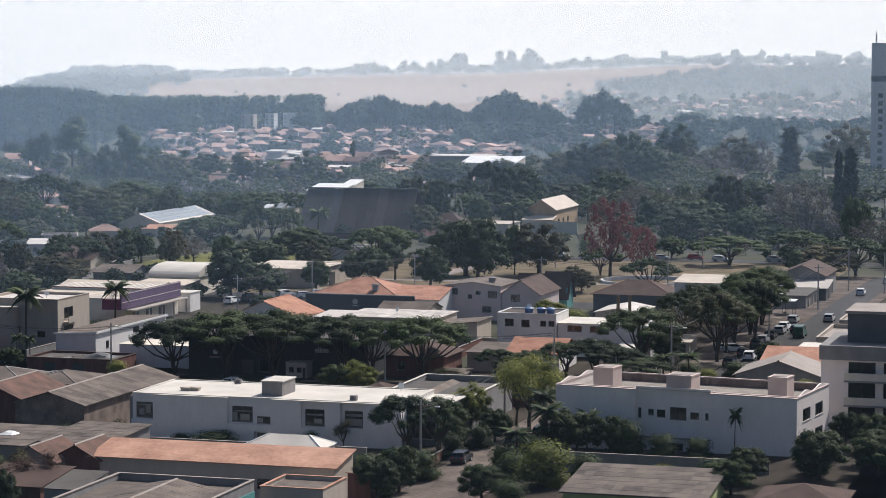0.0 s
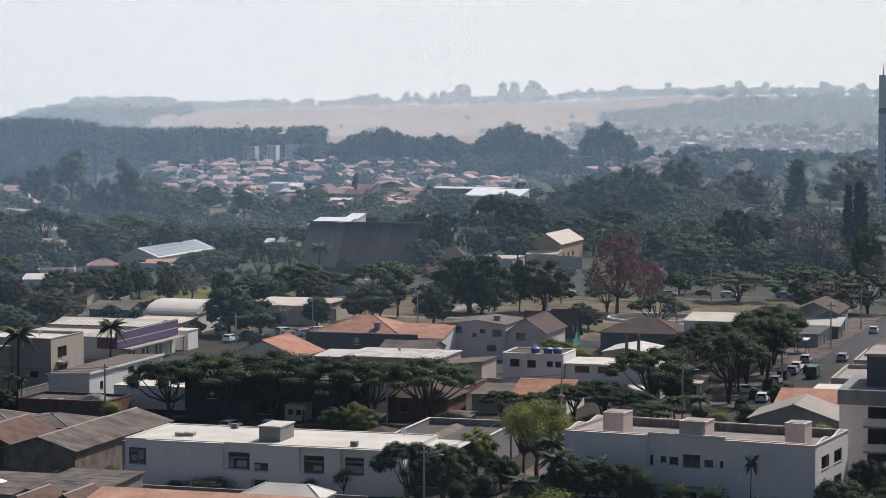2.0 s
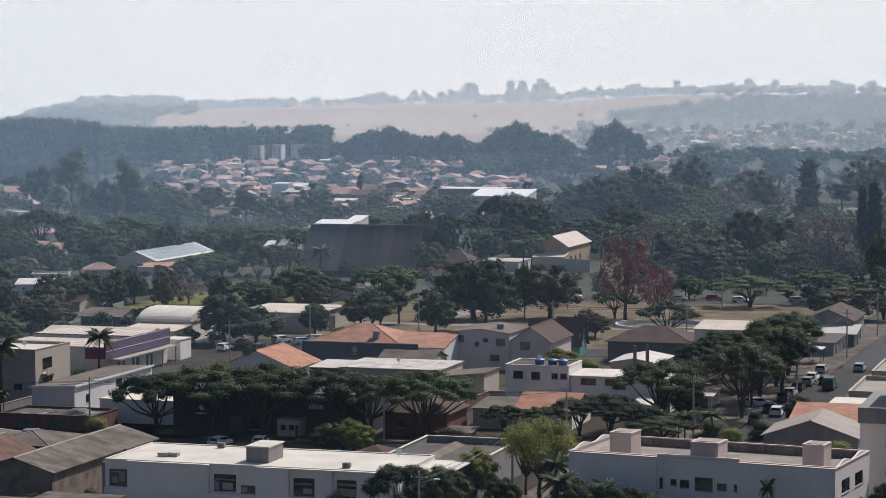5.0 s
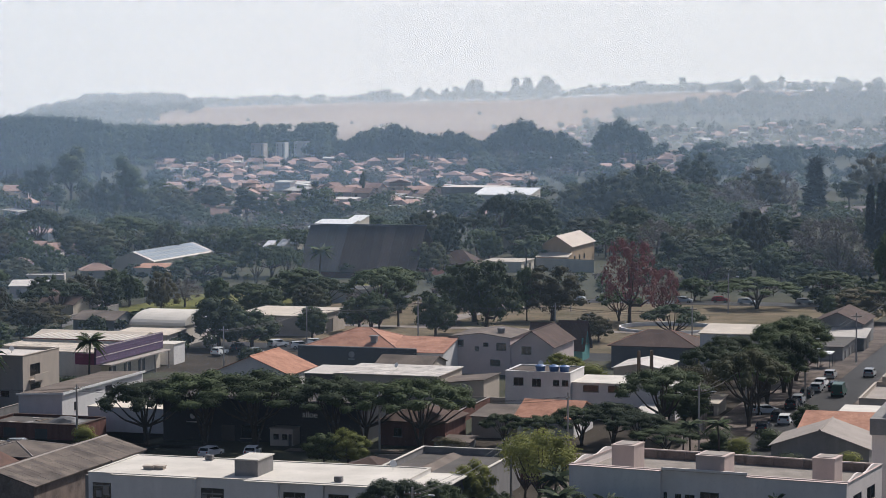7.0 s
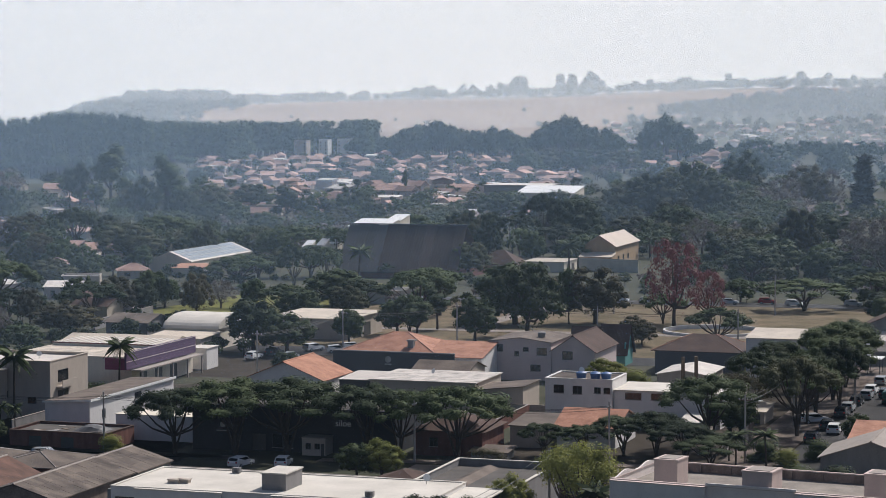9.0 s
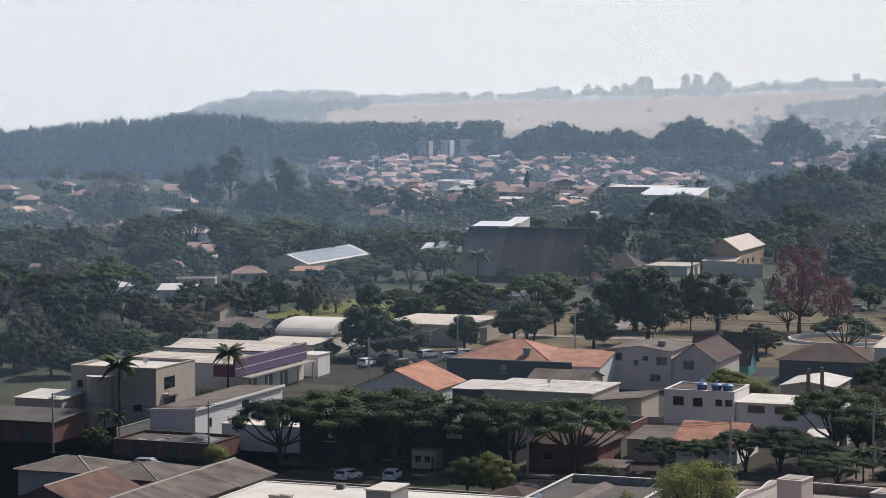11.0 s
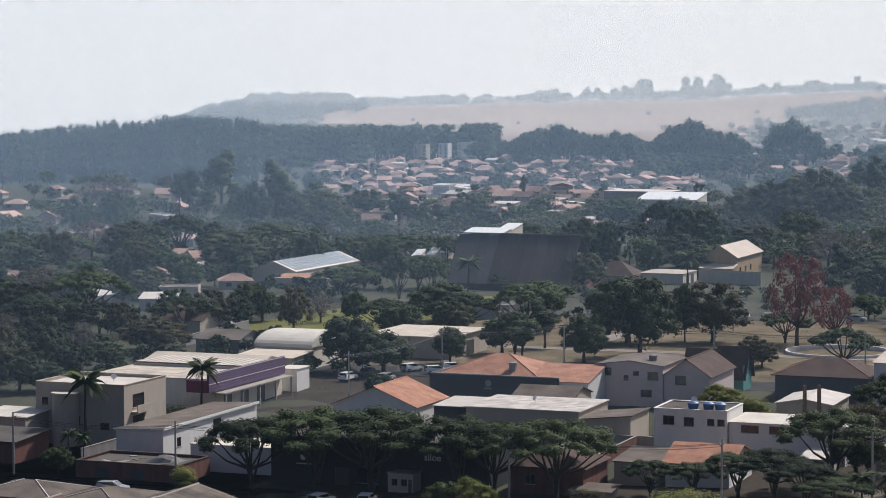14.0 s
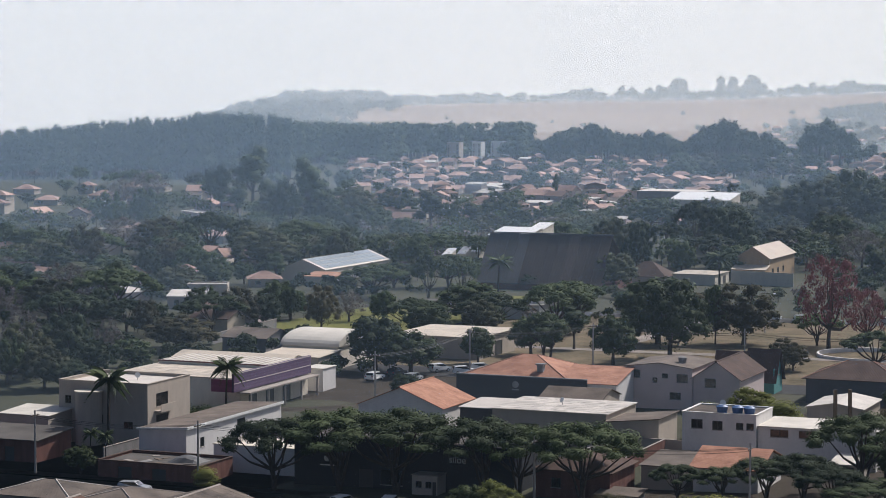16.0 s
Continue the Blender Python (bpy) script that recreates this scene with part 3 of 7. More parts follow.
def height(x, y):
    """The lie of the land: a level town, a shallow valley behind it, and a ridge that falls away to the left."""
    d = math.hypot(x, y)
    left = math.degrees(math.atan2(-x, max(y, 1.0)))
    z = -4.0 * smooth(470, 750, d)
    z += min(1.4, max(-1.4, (x + 85) * 0.028)) * (1 - smooth(420, 520, d))
    crest = 33 - 6 * smooth(17, 24, left) - 50 * smooth(25.5, 29.5, left) + 11 * smooth(17, 10, left)
    z += (crest + 4) * smooth(1850, 2900, d)
    z -= 14 * smooth(3100, 4200, d) * smooth(27, 20, left)
    z += 74 * smooth(3300, 4700, d) * smooth(25, 29, left)
    z += 5 * smooth(900, 1300, d) * smooth(24, 28, left) * smooth(2300, 1500, d)
    z += 1.2 * noise.noise((x * 0.003, y * 0.003, 0)) * smooth(600, 1500, d)
    return z


def spread(a, b, step0, step1, n0, n1):
    out = [a + i * step0 for i in range(int((n0 - a) / step0) + 1)]
    while out[-1] < n1:
        out.append(out[-1] + step1)
    while out[-1] < b:
        out.append(out[-1] + 150)
    return out


def sheet(xs, ys, lift=0.0):
    rows = [[(x, y, height(x, y) + lift) for x in xs] for y in ys]
    verts = [p for r in rows for p in r]
    n = len(xs)
    faces = [(j * n + i, j * n + i + 1, (j + 1) * n + i + 1, (j + 1) * n + i) for j in range(len(ys) - 1) for i in range(n - 1)]
    me = bpy.data.meshes.new("ground")
    me.from_pydata(verts, [], faces)
    return me


ys = [-1500, -700, -300, 0, 150] + spread(200, 5200, 25, 50, 1500, 3000)
xs = [-5000 + 100 * i for i in range(30)] + [-2000 + 50 * i for i in range(46)] + [300 + 150 * i for i in range(33)]
me = sheet(xs, ys)
me.materials.append(M["ground"])
for p in me.polygons:
    p.use_smooth = True
tagged(new("ground", me), "dry reddish soil and scrub spreading to the hills", "ground", kind="structure")


def polar(dist, left):
    """A place dist metres from the path's start, left degrees to the left of the street's direction."""
    a = radians(left)
    return -dist * math.sin(a), dist * math.cos(a)


def ground_patch(name, label, mat, outline, lift=0.05, step=6.0):
    """A flat area with the given outline on level ground."""
    bm = bmesh.new()
    slab(bm, [(x, y, height(x, y) + lift) for x, y in outline], 0.3)
    ob = part(name, bm, mat)
    return tagged(ob, label, name, kind="structure")


# ---- trees ----
GOLD = (1 + math.sqrt(5)) / 2
TWENTY = np.array([(-1, GOLD, 0), (1, GOLD, 0), (-1, -GOLD, 0), (1, -GOLD, 0), (0, -1, GOLD), (0, 1, GOLD), (0, -1, -GOLD), (0, 1, -GOLD), (GOLD, 0, -1), (GOLD, 0, 1), (-GOLD, 0, -1), (-GOLD, 0, 1)]) / math.hypot(1, GOLD)
TWENTY_FACES = np.array([f for f in itertools.combinations(range(12), 3) if all(abs(np.linalg.norm(TWENTY[a] - TWENTY[b]) - 1.0515) < 0.01 for a, b in itertools.combinations(f, 2))])
TWENTY_FACES = np.array([f if np.dot(np.cross(TWENTY[f[1]] - TWENTY[f[0]], TWENTY[f[2]] - TWENTY[f[0]]), TWENTY[f[0]]) > 0 else f[::-1] for f in TWENTY_FACES])


def leaf_mesh(name, blobs, count, size, mat, seed, flat=0.0, shell=0.6, tousle=0.22, core=0.0):
    """Leaf clumps strewn through a crown of several lobes (x, y, z, rx, ry, rz): a third of them large and deep inside, the rest small and outside."""
    rng = np.random.default_rng(seed)
    bl = np.array(blobs, float)
    weight = (bl[:, 3] * bl[:, 4] + bl[:, 3] * bl[:, 5] + bl[:, 4] * bl[:, 5])
    count *= 2
    pick = rng.choice(len(bl), count, p=weight / weight.sum())
    way = rng.normal(size=(count, 3))
    way[:, 2] += 0.25
    way /= np.linalg.norm(way, axis=1)[:, None]
    inner = rng.random(count) < 0.3
    r = np.where(inner, shell * 0.8 + 0.2 * rng.random(count), shell + (1.1 - shell) * rng.random(count) ** 0.6)
    centre = bl[pick, :3] + way * bl[pick, 3:] * r[:, None]
    normal = way / np.maximum(bl[pick, 3:], 0.1) * bl[pick, 3:].mean(axis=1)[:, None] + rng.normal(size=(count, 3)) * tousle
    normal[:, 2] += flat
    normal /= np.linalg.norm(normal, axis=1)[:, None]
    side = np.cross(normal, rng.normal(size=(count, 3)))
    side /= np.linalg.norm(side, axis=1)[:, None]
    up = np.cross(normal, side)
    s = (size * np.where(inner, 1.3, 0.66) * (0.65 + 0.7 * rng.random(count)))[:, None]
    leaf = []
    for a, b in ((-0.95, -0.55), (0.9, -0.5), (0.05, 1.0)):
        leaf.append(centre + side * s * 0.55 * (a + 0.3 * rng.normal(size=(count, 1))) + up * s * 0.55 * (b + 0.3 * rng.normal(size=(count, 1))) + normal * s * 0.12 * rng.normal(size=(count, 1)))
    verts = np.stack(leaf, 1).reshape(-1, 3)
    faces = np.arange(count * 3)
    if core:
        n = len(bl)
        knobs = TWENTY[None] * bl[:, None, 3:] * (core * (1 + 0.16 * rng.normal(size=(n, 12, 1)))) + bl[:, None, :3]
        inside = (TWENTY_FACES[None] + 12 * np.arange(n)[:, None, None]).reshape(-1) + len(verts)
        verts, faces = np.concatenate((verts, knobs.reshape(-1, 3))), np.concatenate((faces, inside))
    number = len(faces) // 3
    me = bpy.data.meshes.new(name)
    me.vertices.add(len(verts))
    me.vertices.foreach_set("co", verts.ravel())
    me.loops.add(number * 3)
    me.loops.foreach_set("vertex_index", faces)
    me.polygons.add(number)
    me.polygons.foreach_set("loop_start", np.arange(0, number * 3, 3))
    me.polygons.foreach_set("loop_total", np.full(number, 3))
    me.polygons.foreach_set("use_smooth", np.arange(number) >= count)
    me.materials.append(M[mat])
    me.update(calc_edges=True)
    me.validate()
    return me


def limbs(bm, base, tops, r, rng, fork=0.45, sides=7):
    """A trunk that forks below the crown into one limb for each top."""
    base = Vector(base)
    mean = sum((Vector(t) for t in tops), Vector()) / len(tops)
    joint = base.lerp(Vector((mean.x * 0.5, mean.y * 0.5, mean.z)), fork)
    mid = base.lerp(joint, 0.5) + Vector((rng.uniform(-0.15, 0.15), rng.uniform(-0.15, 0.15), 0))
    tube(bm, base - Vector((0, 0, 0.3)), mid, r * 1.25, r, sides)
    tube(bm, mid, joint, r, r * 0.85, sides)
    for t in tops:
        t = Vector(t)
        elbow = joint.lerp(t, 0.5) + Vector((0, 0, -0.08 * (t - joint).length))
        tube(bm, joint, elbow, r * 0.6, r * 0.4, 6)
        tube(bm, elbow, t, r * 0.4, r * 0.12, 5)


def make_tree(kind, seed, leaves, size, mat, label):
    """One tree standing at the origin, about 10 m high: trunk and crown."""
    rng = random.Random(seed)
    bm = bmesh.new()
    blobs = []
    flat, shell = 0.3, 0.55
    if kind == "umbrella":
        tops = []
        for k in range(36):
            a, q = k * 2.4 + rng.uniform(-0.3, 0.3), 6.9 * math.sqrt((k + 0.5) / 36) * rng.uniform(0.9, 1.1)
            p = (q * math.cos(a), q * math.sin(a), 8.3 - 0.052 * q * q + rng.uniform(-0.45, 0.45))
            if k % 4 == 0:
                tops.append(p)
            w = rng.uniform(1.0, 1.85)
            blobs.append((*p[:2], p[2] + 0.15, w, w * rng.uniform(0.8, 1.2), rng.uniform(0.5, 0.95)))
        shell = 0.45
        limbs(bm, (0, 0, 0), tops, 0.32, rng, 0.38)
        for k in range(3):
            tube(bm, (0, 0, 0.2), (2.0 * math.cos(k * 2.1 + 0.5), 2.0 * math.sin(k * 2.1 + 0.5), 6.6), 0.2, 0.1, 6)
        flat = 0.6
    elif kind == "round":
        tops = []
        for k in range(24):
            a, e = k * 2.4, math.asin(max(-0.7, 0.98 - 1.7 * (k + 0.5) / 24)) + rng.uniform(-0.12, 0.12)
            q = 3.5 * math.cos(e) * rng.uniform(0.85, 1.1)
            p = (q * math.cos(a), q * math.sin(a), 5.3 + 3.6 * math.sin(e) * rng.uniform(0.9, 1.08))
            if k % 3 == 0:
                tops.append(p)
            blobs.append((*p, *(rng.uniform(0.85, 1.5) for _ in range(3))))
        blobs.append((0, 0, 5.4, 3.0, 3.0, 3.3))
        limbs(bm, (0, 0, 0), tops, 0.3, rng, 0.4)
    elif kind == "dome":
        tops = []
        for k in range(30):
            a, e = k * 2.4, math.asin(0.98 - 1.4 * (k + 0.5) / 30)
            q = 5.2 * math.cos(e) * rng.uniform(0.8, 1.12)
            p = (q * math.cos(a), q * math.sin(a), 4.5 + 4.5 * math.sin(e) * rng.uniform(0.85, 1.1))
            if k % 4 == 0:
                tops.append(p)
            w = rng.uniform(1.0, 1.9)
            blobs.append((*p, w, w * rng.uniform(0.8, 1.2), rng.uniform(0.7, 1.2)))
        blobs.append((0, 0, 4.6, 4.3, 4.3, 3.5))
        limbs(bm, (0, 0, 0), tops, 0.36, rng, 0.36)
    elif kind == "tall":
        tops = []
        for k in range(9):
            a, zz = k * 2.4, 5.0 + 5.2 * k / 9 + rng.uniform(-0.5, 0.5)
            q = rng.uniform(0.6, 1.9) * (1.15 - 0.6 * k / 9)
            p = (q * math.cos(a), q * math.sin(a), zz)
            tops.append(p)
            blobs.append((*p, rng.uniform(0.9, 1.5), rng.uniform(0.9, 1.5), rng.uniform(0.8, 1.4)))
        limbs(bm, (0, 0, 0), tops, 0.2, rng, 0.5)
    elif kind == "sparse":
        tops = []
        for k in range(11):
            a, e = k * 2.4, rng.uniform(-0.2, 1.3)
            p = (3.4 * math.cos(e) * math.cos(a), 3.4 * math.cos(e) * math.sin(a), 6.0 + 3.2 * math.sin(e))
            tops.append(p)
            blobs.append((*p, rng.uniform(1.4, 2.2), rng.uniform(1.4, 2.2), rng.uniform(1.1, 1.7)))
        limbs(bm, (0, 0, 0), tops, 0.26, rng, 0.35)
        shell = 0.1
    elif kind == "conifer":
        tube(bm, (0, 0, -0.3), (0, 0, 9.6), 0.2, 0.04)
        for k in range(34):
            zz, a = 0.9 + 8.9 * k / 34, k * 2.4
            q = 1.0 * (1 - k / 36) ** 0.7 * rng.uniform(0.6, 1.25) + 0.05
            blobs.append((0.55 * q * math.cos(a), 0.55 * q * math.sin(a), zz, q * 0.85, q * 0.85, 0.55))
            tube(bm, (0, 0, zz), (q * math.cos(a), q * math.sin(a), zz + 0.15), 0.03, 0.01, 4)
        shell = 0.2
    elif kind == "bush":
        for k in range(6):
            a = k * 2.4
            q = rng.uniform(0.8, 2.6)
            blobs.append((q * math.cos(a), q * math.sin(a), rng.uniform(1.5, 4.5), rng.uniform(1.8, 2.6), rng.uniform(1.8, 2.6), rng.uniform(1.5, 2.4)))
            tube(bm, (0, 0, -0.2), blobs[-1][:3], 0.16, 0.05, 5)
        blobs.append((0, 0, 5.5, 3.2, 3.2, 3.2))
    ob = thing("shrub" if kind == "bush" else "tree", label, "shrub" if kind == "bush" else "tree")
    part("trunk", bm, "bark", ob)
    crown = new("crown", leaf_mesh("crown", blobs, leaves, size, mat, seed, flat, shell, 0.15, 0.0 if mat in ("twig", "leaf_red") or kind == "sparse" else 0.66))
    crown.parent = ob
    return ob


def make_palm(seed, label):
    rng = random.Random(seed)
    ob = thing("palm_tree", label, "palm tree")
    bm = bmesh.new()
    for k in range(6):
        tube(bm, (0.05 * k * k / 6, 0, -0.3 if k == 0 else 1.4 * k), (0.05 * (k + 1) ** 2 / 6, 0, 1.4 * (k + 1)), 0.24 - 0.015 * k, 0.225 - 0.015 * k, 8)
    part("trunk", bm, "bark", ob)
    tip = Vector((0.3, 0, 8.5))
    for k in range(26):
        bm = bmesh.new()
        a, lift = k * 2.4, -0.35 + 1.75 * ((k * 7) % 26) / 25
        length = rng.uniform(2.7, 3.5)
        droop = 0.75 if lift < 0.7 else 0.5
        out = Vector((math.cos(a), math.sin(a), 0))
        spine = [tip + out * (length * s * math.cos(lift * (1 - s))) + Vector((0, 0, length * (s * math.sin(lift) - droop * s * s))) for s in (0, 0.25, 0.5, 0.75, 1)]
        side = Vector((-out.y, out.x, 0))
        for i in range(4):
            for j in range(6):
                p = spine[i].lerp(spine[i + 1], j / 6)
                w = 0.7 * math.sin(math.pi * min(0.95, 0.14 + (i + j / 6) / 4.4))
                for sg in (-1, 1):
                    q = p + side * sg * w * 0.8 + out * 0.25 + Vector((0, 0, -0.6 * w))
                    bm.faces.new([bm.verts.new(v) for v in (p - out * 0.05, p + out * 0.17, q + out * 0.12, q - out * 0.06)])
        bmesh.ops.remove_doubles(bm, verts=bm.verts[:], dist=0.02)
        part("frond", bm, "leaf_dark", ob)
    return ob


NEAR = {
    "umbrella": [make_tree("umbrella", s, 8200, 0.38, "leaf_dark", "broad umbrella-shaped dark green street tree") for s in (1, 2)],
    "dry_umbrella": [make_tree("umbrella", 26, 7000, 0.38, "leaf_olive", "broad olive-brown street tree in full leaf")],
    "round": [make_tree("round", s, 4200, 0.44, "leaf", "dense rounded green garden tree") for s in (3, 4)],
    "light": [make_tree("round", 5, 4000, 0.44, "leaf_light", "leafy yellow-green tree in sunlight")],
    "airy": [make_tree("sparse", 24, 4200, 0.36, "leaf_light", "tall airy yellow-green tree with a visible trunk")],
    "sparse": [make_tree("sparse", 6, 3000, 0.36, "leaf_dry", "thin-crowned olive tree with showing branches")],
    "bush": [make_tree("bush", 7, 2500, 0.5, "leaf", "dense green garden shrub beside the houses")],
    "bush_light": [make_tree("bush", 8, 2500, 0.5, "leaf_light", "bright yellow-green garden shrub")],
    "bare": [make_tree("sparse", 25, 2600, 0.3, "twig_red", "leafless brown garden tree with fine twigs")],
    "palm": [make_palm(9, "tall palm tree with arching fronds")],
}
MID = {
    "umbrella": [make_tree("umbrella", s, 1900, 0.66, "leaf_dark", "broad flat-topped dark green tree") for s in (11, 12)],
    "dome": [make_tree("dome", s, 1500, 0.66, m, n) for s, m, n in ((31, "leaf_dark", "broad domed dark green tree"), (32, "leaf", "broad domed green tree"), (33, "leaf_dark", "wide rounded dark green tree"), (34, "leaf_olive", "broad domed olive green tree"))],
    "round": [make_tree("round", s, 1500, 0.66, "leaf_dark", "rounded dark green leafy tree") for s in (13, 14, 15)],
    "green": [make_tree("round", 16, 1600, 0.62, "leaf_fresh", "rounded fresh green leafy tree")],
    "tall": [make_tree("tall", s, 1100, 0.58, "leaf_dark", "tall slender tree with a loose crown") for s in (17, 18)],
    "sparse": [make_tree("dome", s, 1800, 0.55, "leaf_dry", "broad dry olive-brown tree") for s in (19, 20)],
    "bare": [make_tree("dome", 21, 2300, 0.3, "twig", "leafless grey-brown tree with fine twigs")],
    "red": [make_tree("dome", 22, 1900, 0.36, "leaf_red", "tree covered in faded red blossom")],
    "conifer": [make_tree("conifer", 23, 1900, 0.7, "leaf_conifer", "tall narrow dark conifer")],
}
for kinds in (NEAR, MID):
    for protos in kinds.values():
        for p in protos:
            p.location = (0, -400, 0)
planted = random.Random(77)
used = set()


def plant(book, kind, x, y, tall, wide=None, z=None, turn=None):
    """A tree of a kind at x, y, so many metres high and, if given, wide in proportion."""
    protos = book[kind]
    src = protos[planted.randrange(len(protos))]
    full = {"umbrella": (9.6, 16.5), "dry_umbrella": (9.6, 16.5), "conifer": (10, 2.7), "palm": (8.9, 6), "bush": (8.5, 8), "bush_light": (8.5, 8), "tall": (11.2, 5), "dome": (9.9, 12.8)}.get("dome" if book is MID and kind in ("sparse", "bare", "red") else kind, (10.2, 9.5))
    k = tall / full[0]
    kw = k if wide is None else wide / full[1]
    at = (x, y, height(x, y) if z is None else z)
    m = pose(*at, 0, 0, planted.uniform(0, 360) if turn is None else turn)
    ob = src if src not in used else copy_thing(src, m)
    used.add(src)
    ob.matrix_basis = m @ Matrix.Diagonal((kw, kw, k, 1))
    ob["group"] = "trees"
    return ob


# ---- streets ----
def strip(name, label, mat, x0, y0, x1, y1, lift=0.05):
    """A long flat strip on the ground, cut into short lengths so that it follows the slope."""
    bm = bmesh.new()
    nx, ny = max(1, int((x1 - x0) / 6)), max(1, int((y1 - y0) / 6))
    grid = {}
    for i in range(nx + 1):
        for j in range(ny + 1):
            x, y = x0 + (x1 - x0) * i / nx, y0 + (y1 - y0) * j / ny
            grid[i, j] = bm.verts.new((x, y, height(x, y) + lift))
    for i in range(nx):
        for j in range(ny):
            bm.faces.new((grid[i, j], grid[i + 1, j], grid[i + 1, j + 1], grid[i, j + 1]))
    bmesh.ops.solidify(bm, geom=bm.faces[:], thickness=0.2)
    return tagged(part(name, bm, mat), label, name, kind="structure")


strip("yard", "trodden yard soil between the houses", "yard", -215, 215, -20, 333, 0.02)
strip("yard", "trodden yard soil behind the street", "yard", -215, 345, -20, 470, 0.02)
strip("road", "pale worn concrete side street", "sandy", -81, 225, -73, 332.5, 0.10)
strip("road", "worn pale grey street under the street trees", "concrete", -215, 333, -30, 342, 0.10)
strip("road", "wide asphalt street lined with parked cars", "asphalt", -65.0, 342.5, -55.5, 545, 0.10)
strip("road", "asphalt avenue beside the park", "asphalt", -200, 455, -69.5, 466, 0.10)
strip("road", "far carriageway of the avenue", "asphalt", -215, 585, -40, 597, 0.10)
strip("path", "worn pale path through the park", "pale_path", -196, 503, -72, 507.5, 0.14)
strip("path", "worn pale path between the park lawns", "pale_path", -160, 507.6, -155.5, 584, 0.14)
strip("dry_grass", "yellowed dry grass under the park trees", "dry_grass", -198, 466.5, -70, 584.5, 0.06)
strip("pavement", "dusty pinkish pavement along the street", "sandy", -72.5, 344, -65.2, 428, 0.22)
strip("pavement", "broad dusty pavement before the street shops", "sandy", -72.5, 428.2, -61.6, 544, 0.22)
strip("pavement", "dusty pavement before the unfinished building", "sandy", -55.3, 344, -52.9, 544, 0.22)
strip("pavement", "worn dusty pavement before the shops", "sandy", -215, 342.2, -72.8, 345, 0.22)
strip("pavement", "broken pale pavement beside the side street", "sandy", -72.8, 225, -70.5, 332.5, 0.22)
strip("lawn", "bright green mown lawn", "lawn", -243, 505, -206, 590, 0.08)
strip("lawn", "bright green mown lawn beyond the hedge", "lawn", -238, 590, -206, 640, 0.08)


strip("bare_ground", "trodden pinkish bare ground under leafless trees", "sandy", -205, 1000, -128, 1105, 0.3)


# ---- things ----
def stand(ob):
    ob.location.z = height(ob.location.x, ob.location.y) + ob.location.z
    return ob


def flat_box(name, label, category, x0, y0, z0, x1, y1, z1, mat, lip=0.0, lip_mat=None):
    """A small solid block, with a projecting lid where lip is given."""
    ob = thing(name, label, category, at=(x0, y0, z0))
    part("body", boxes((0, 0, 0, x1 - x0, y1 - y0, z1 - z0)), mat, ob)
    if lip:
        part("lid", boxes((-lip, -lip, z1 - z0, x1 - x0 + lip, y1 - y0 + lip, z1 - z0 + 0.14)), lip_mat or mat, ob)
    return ob


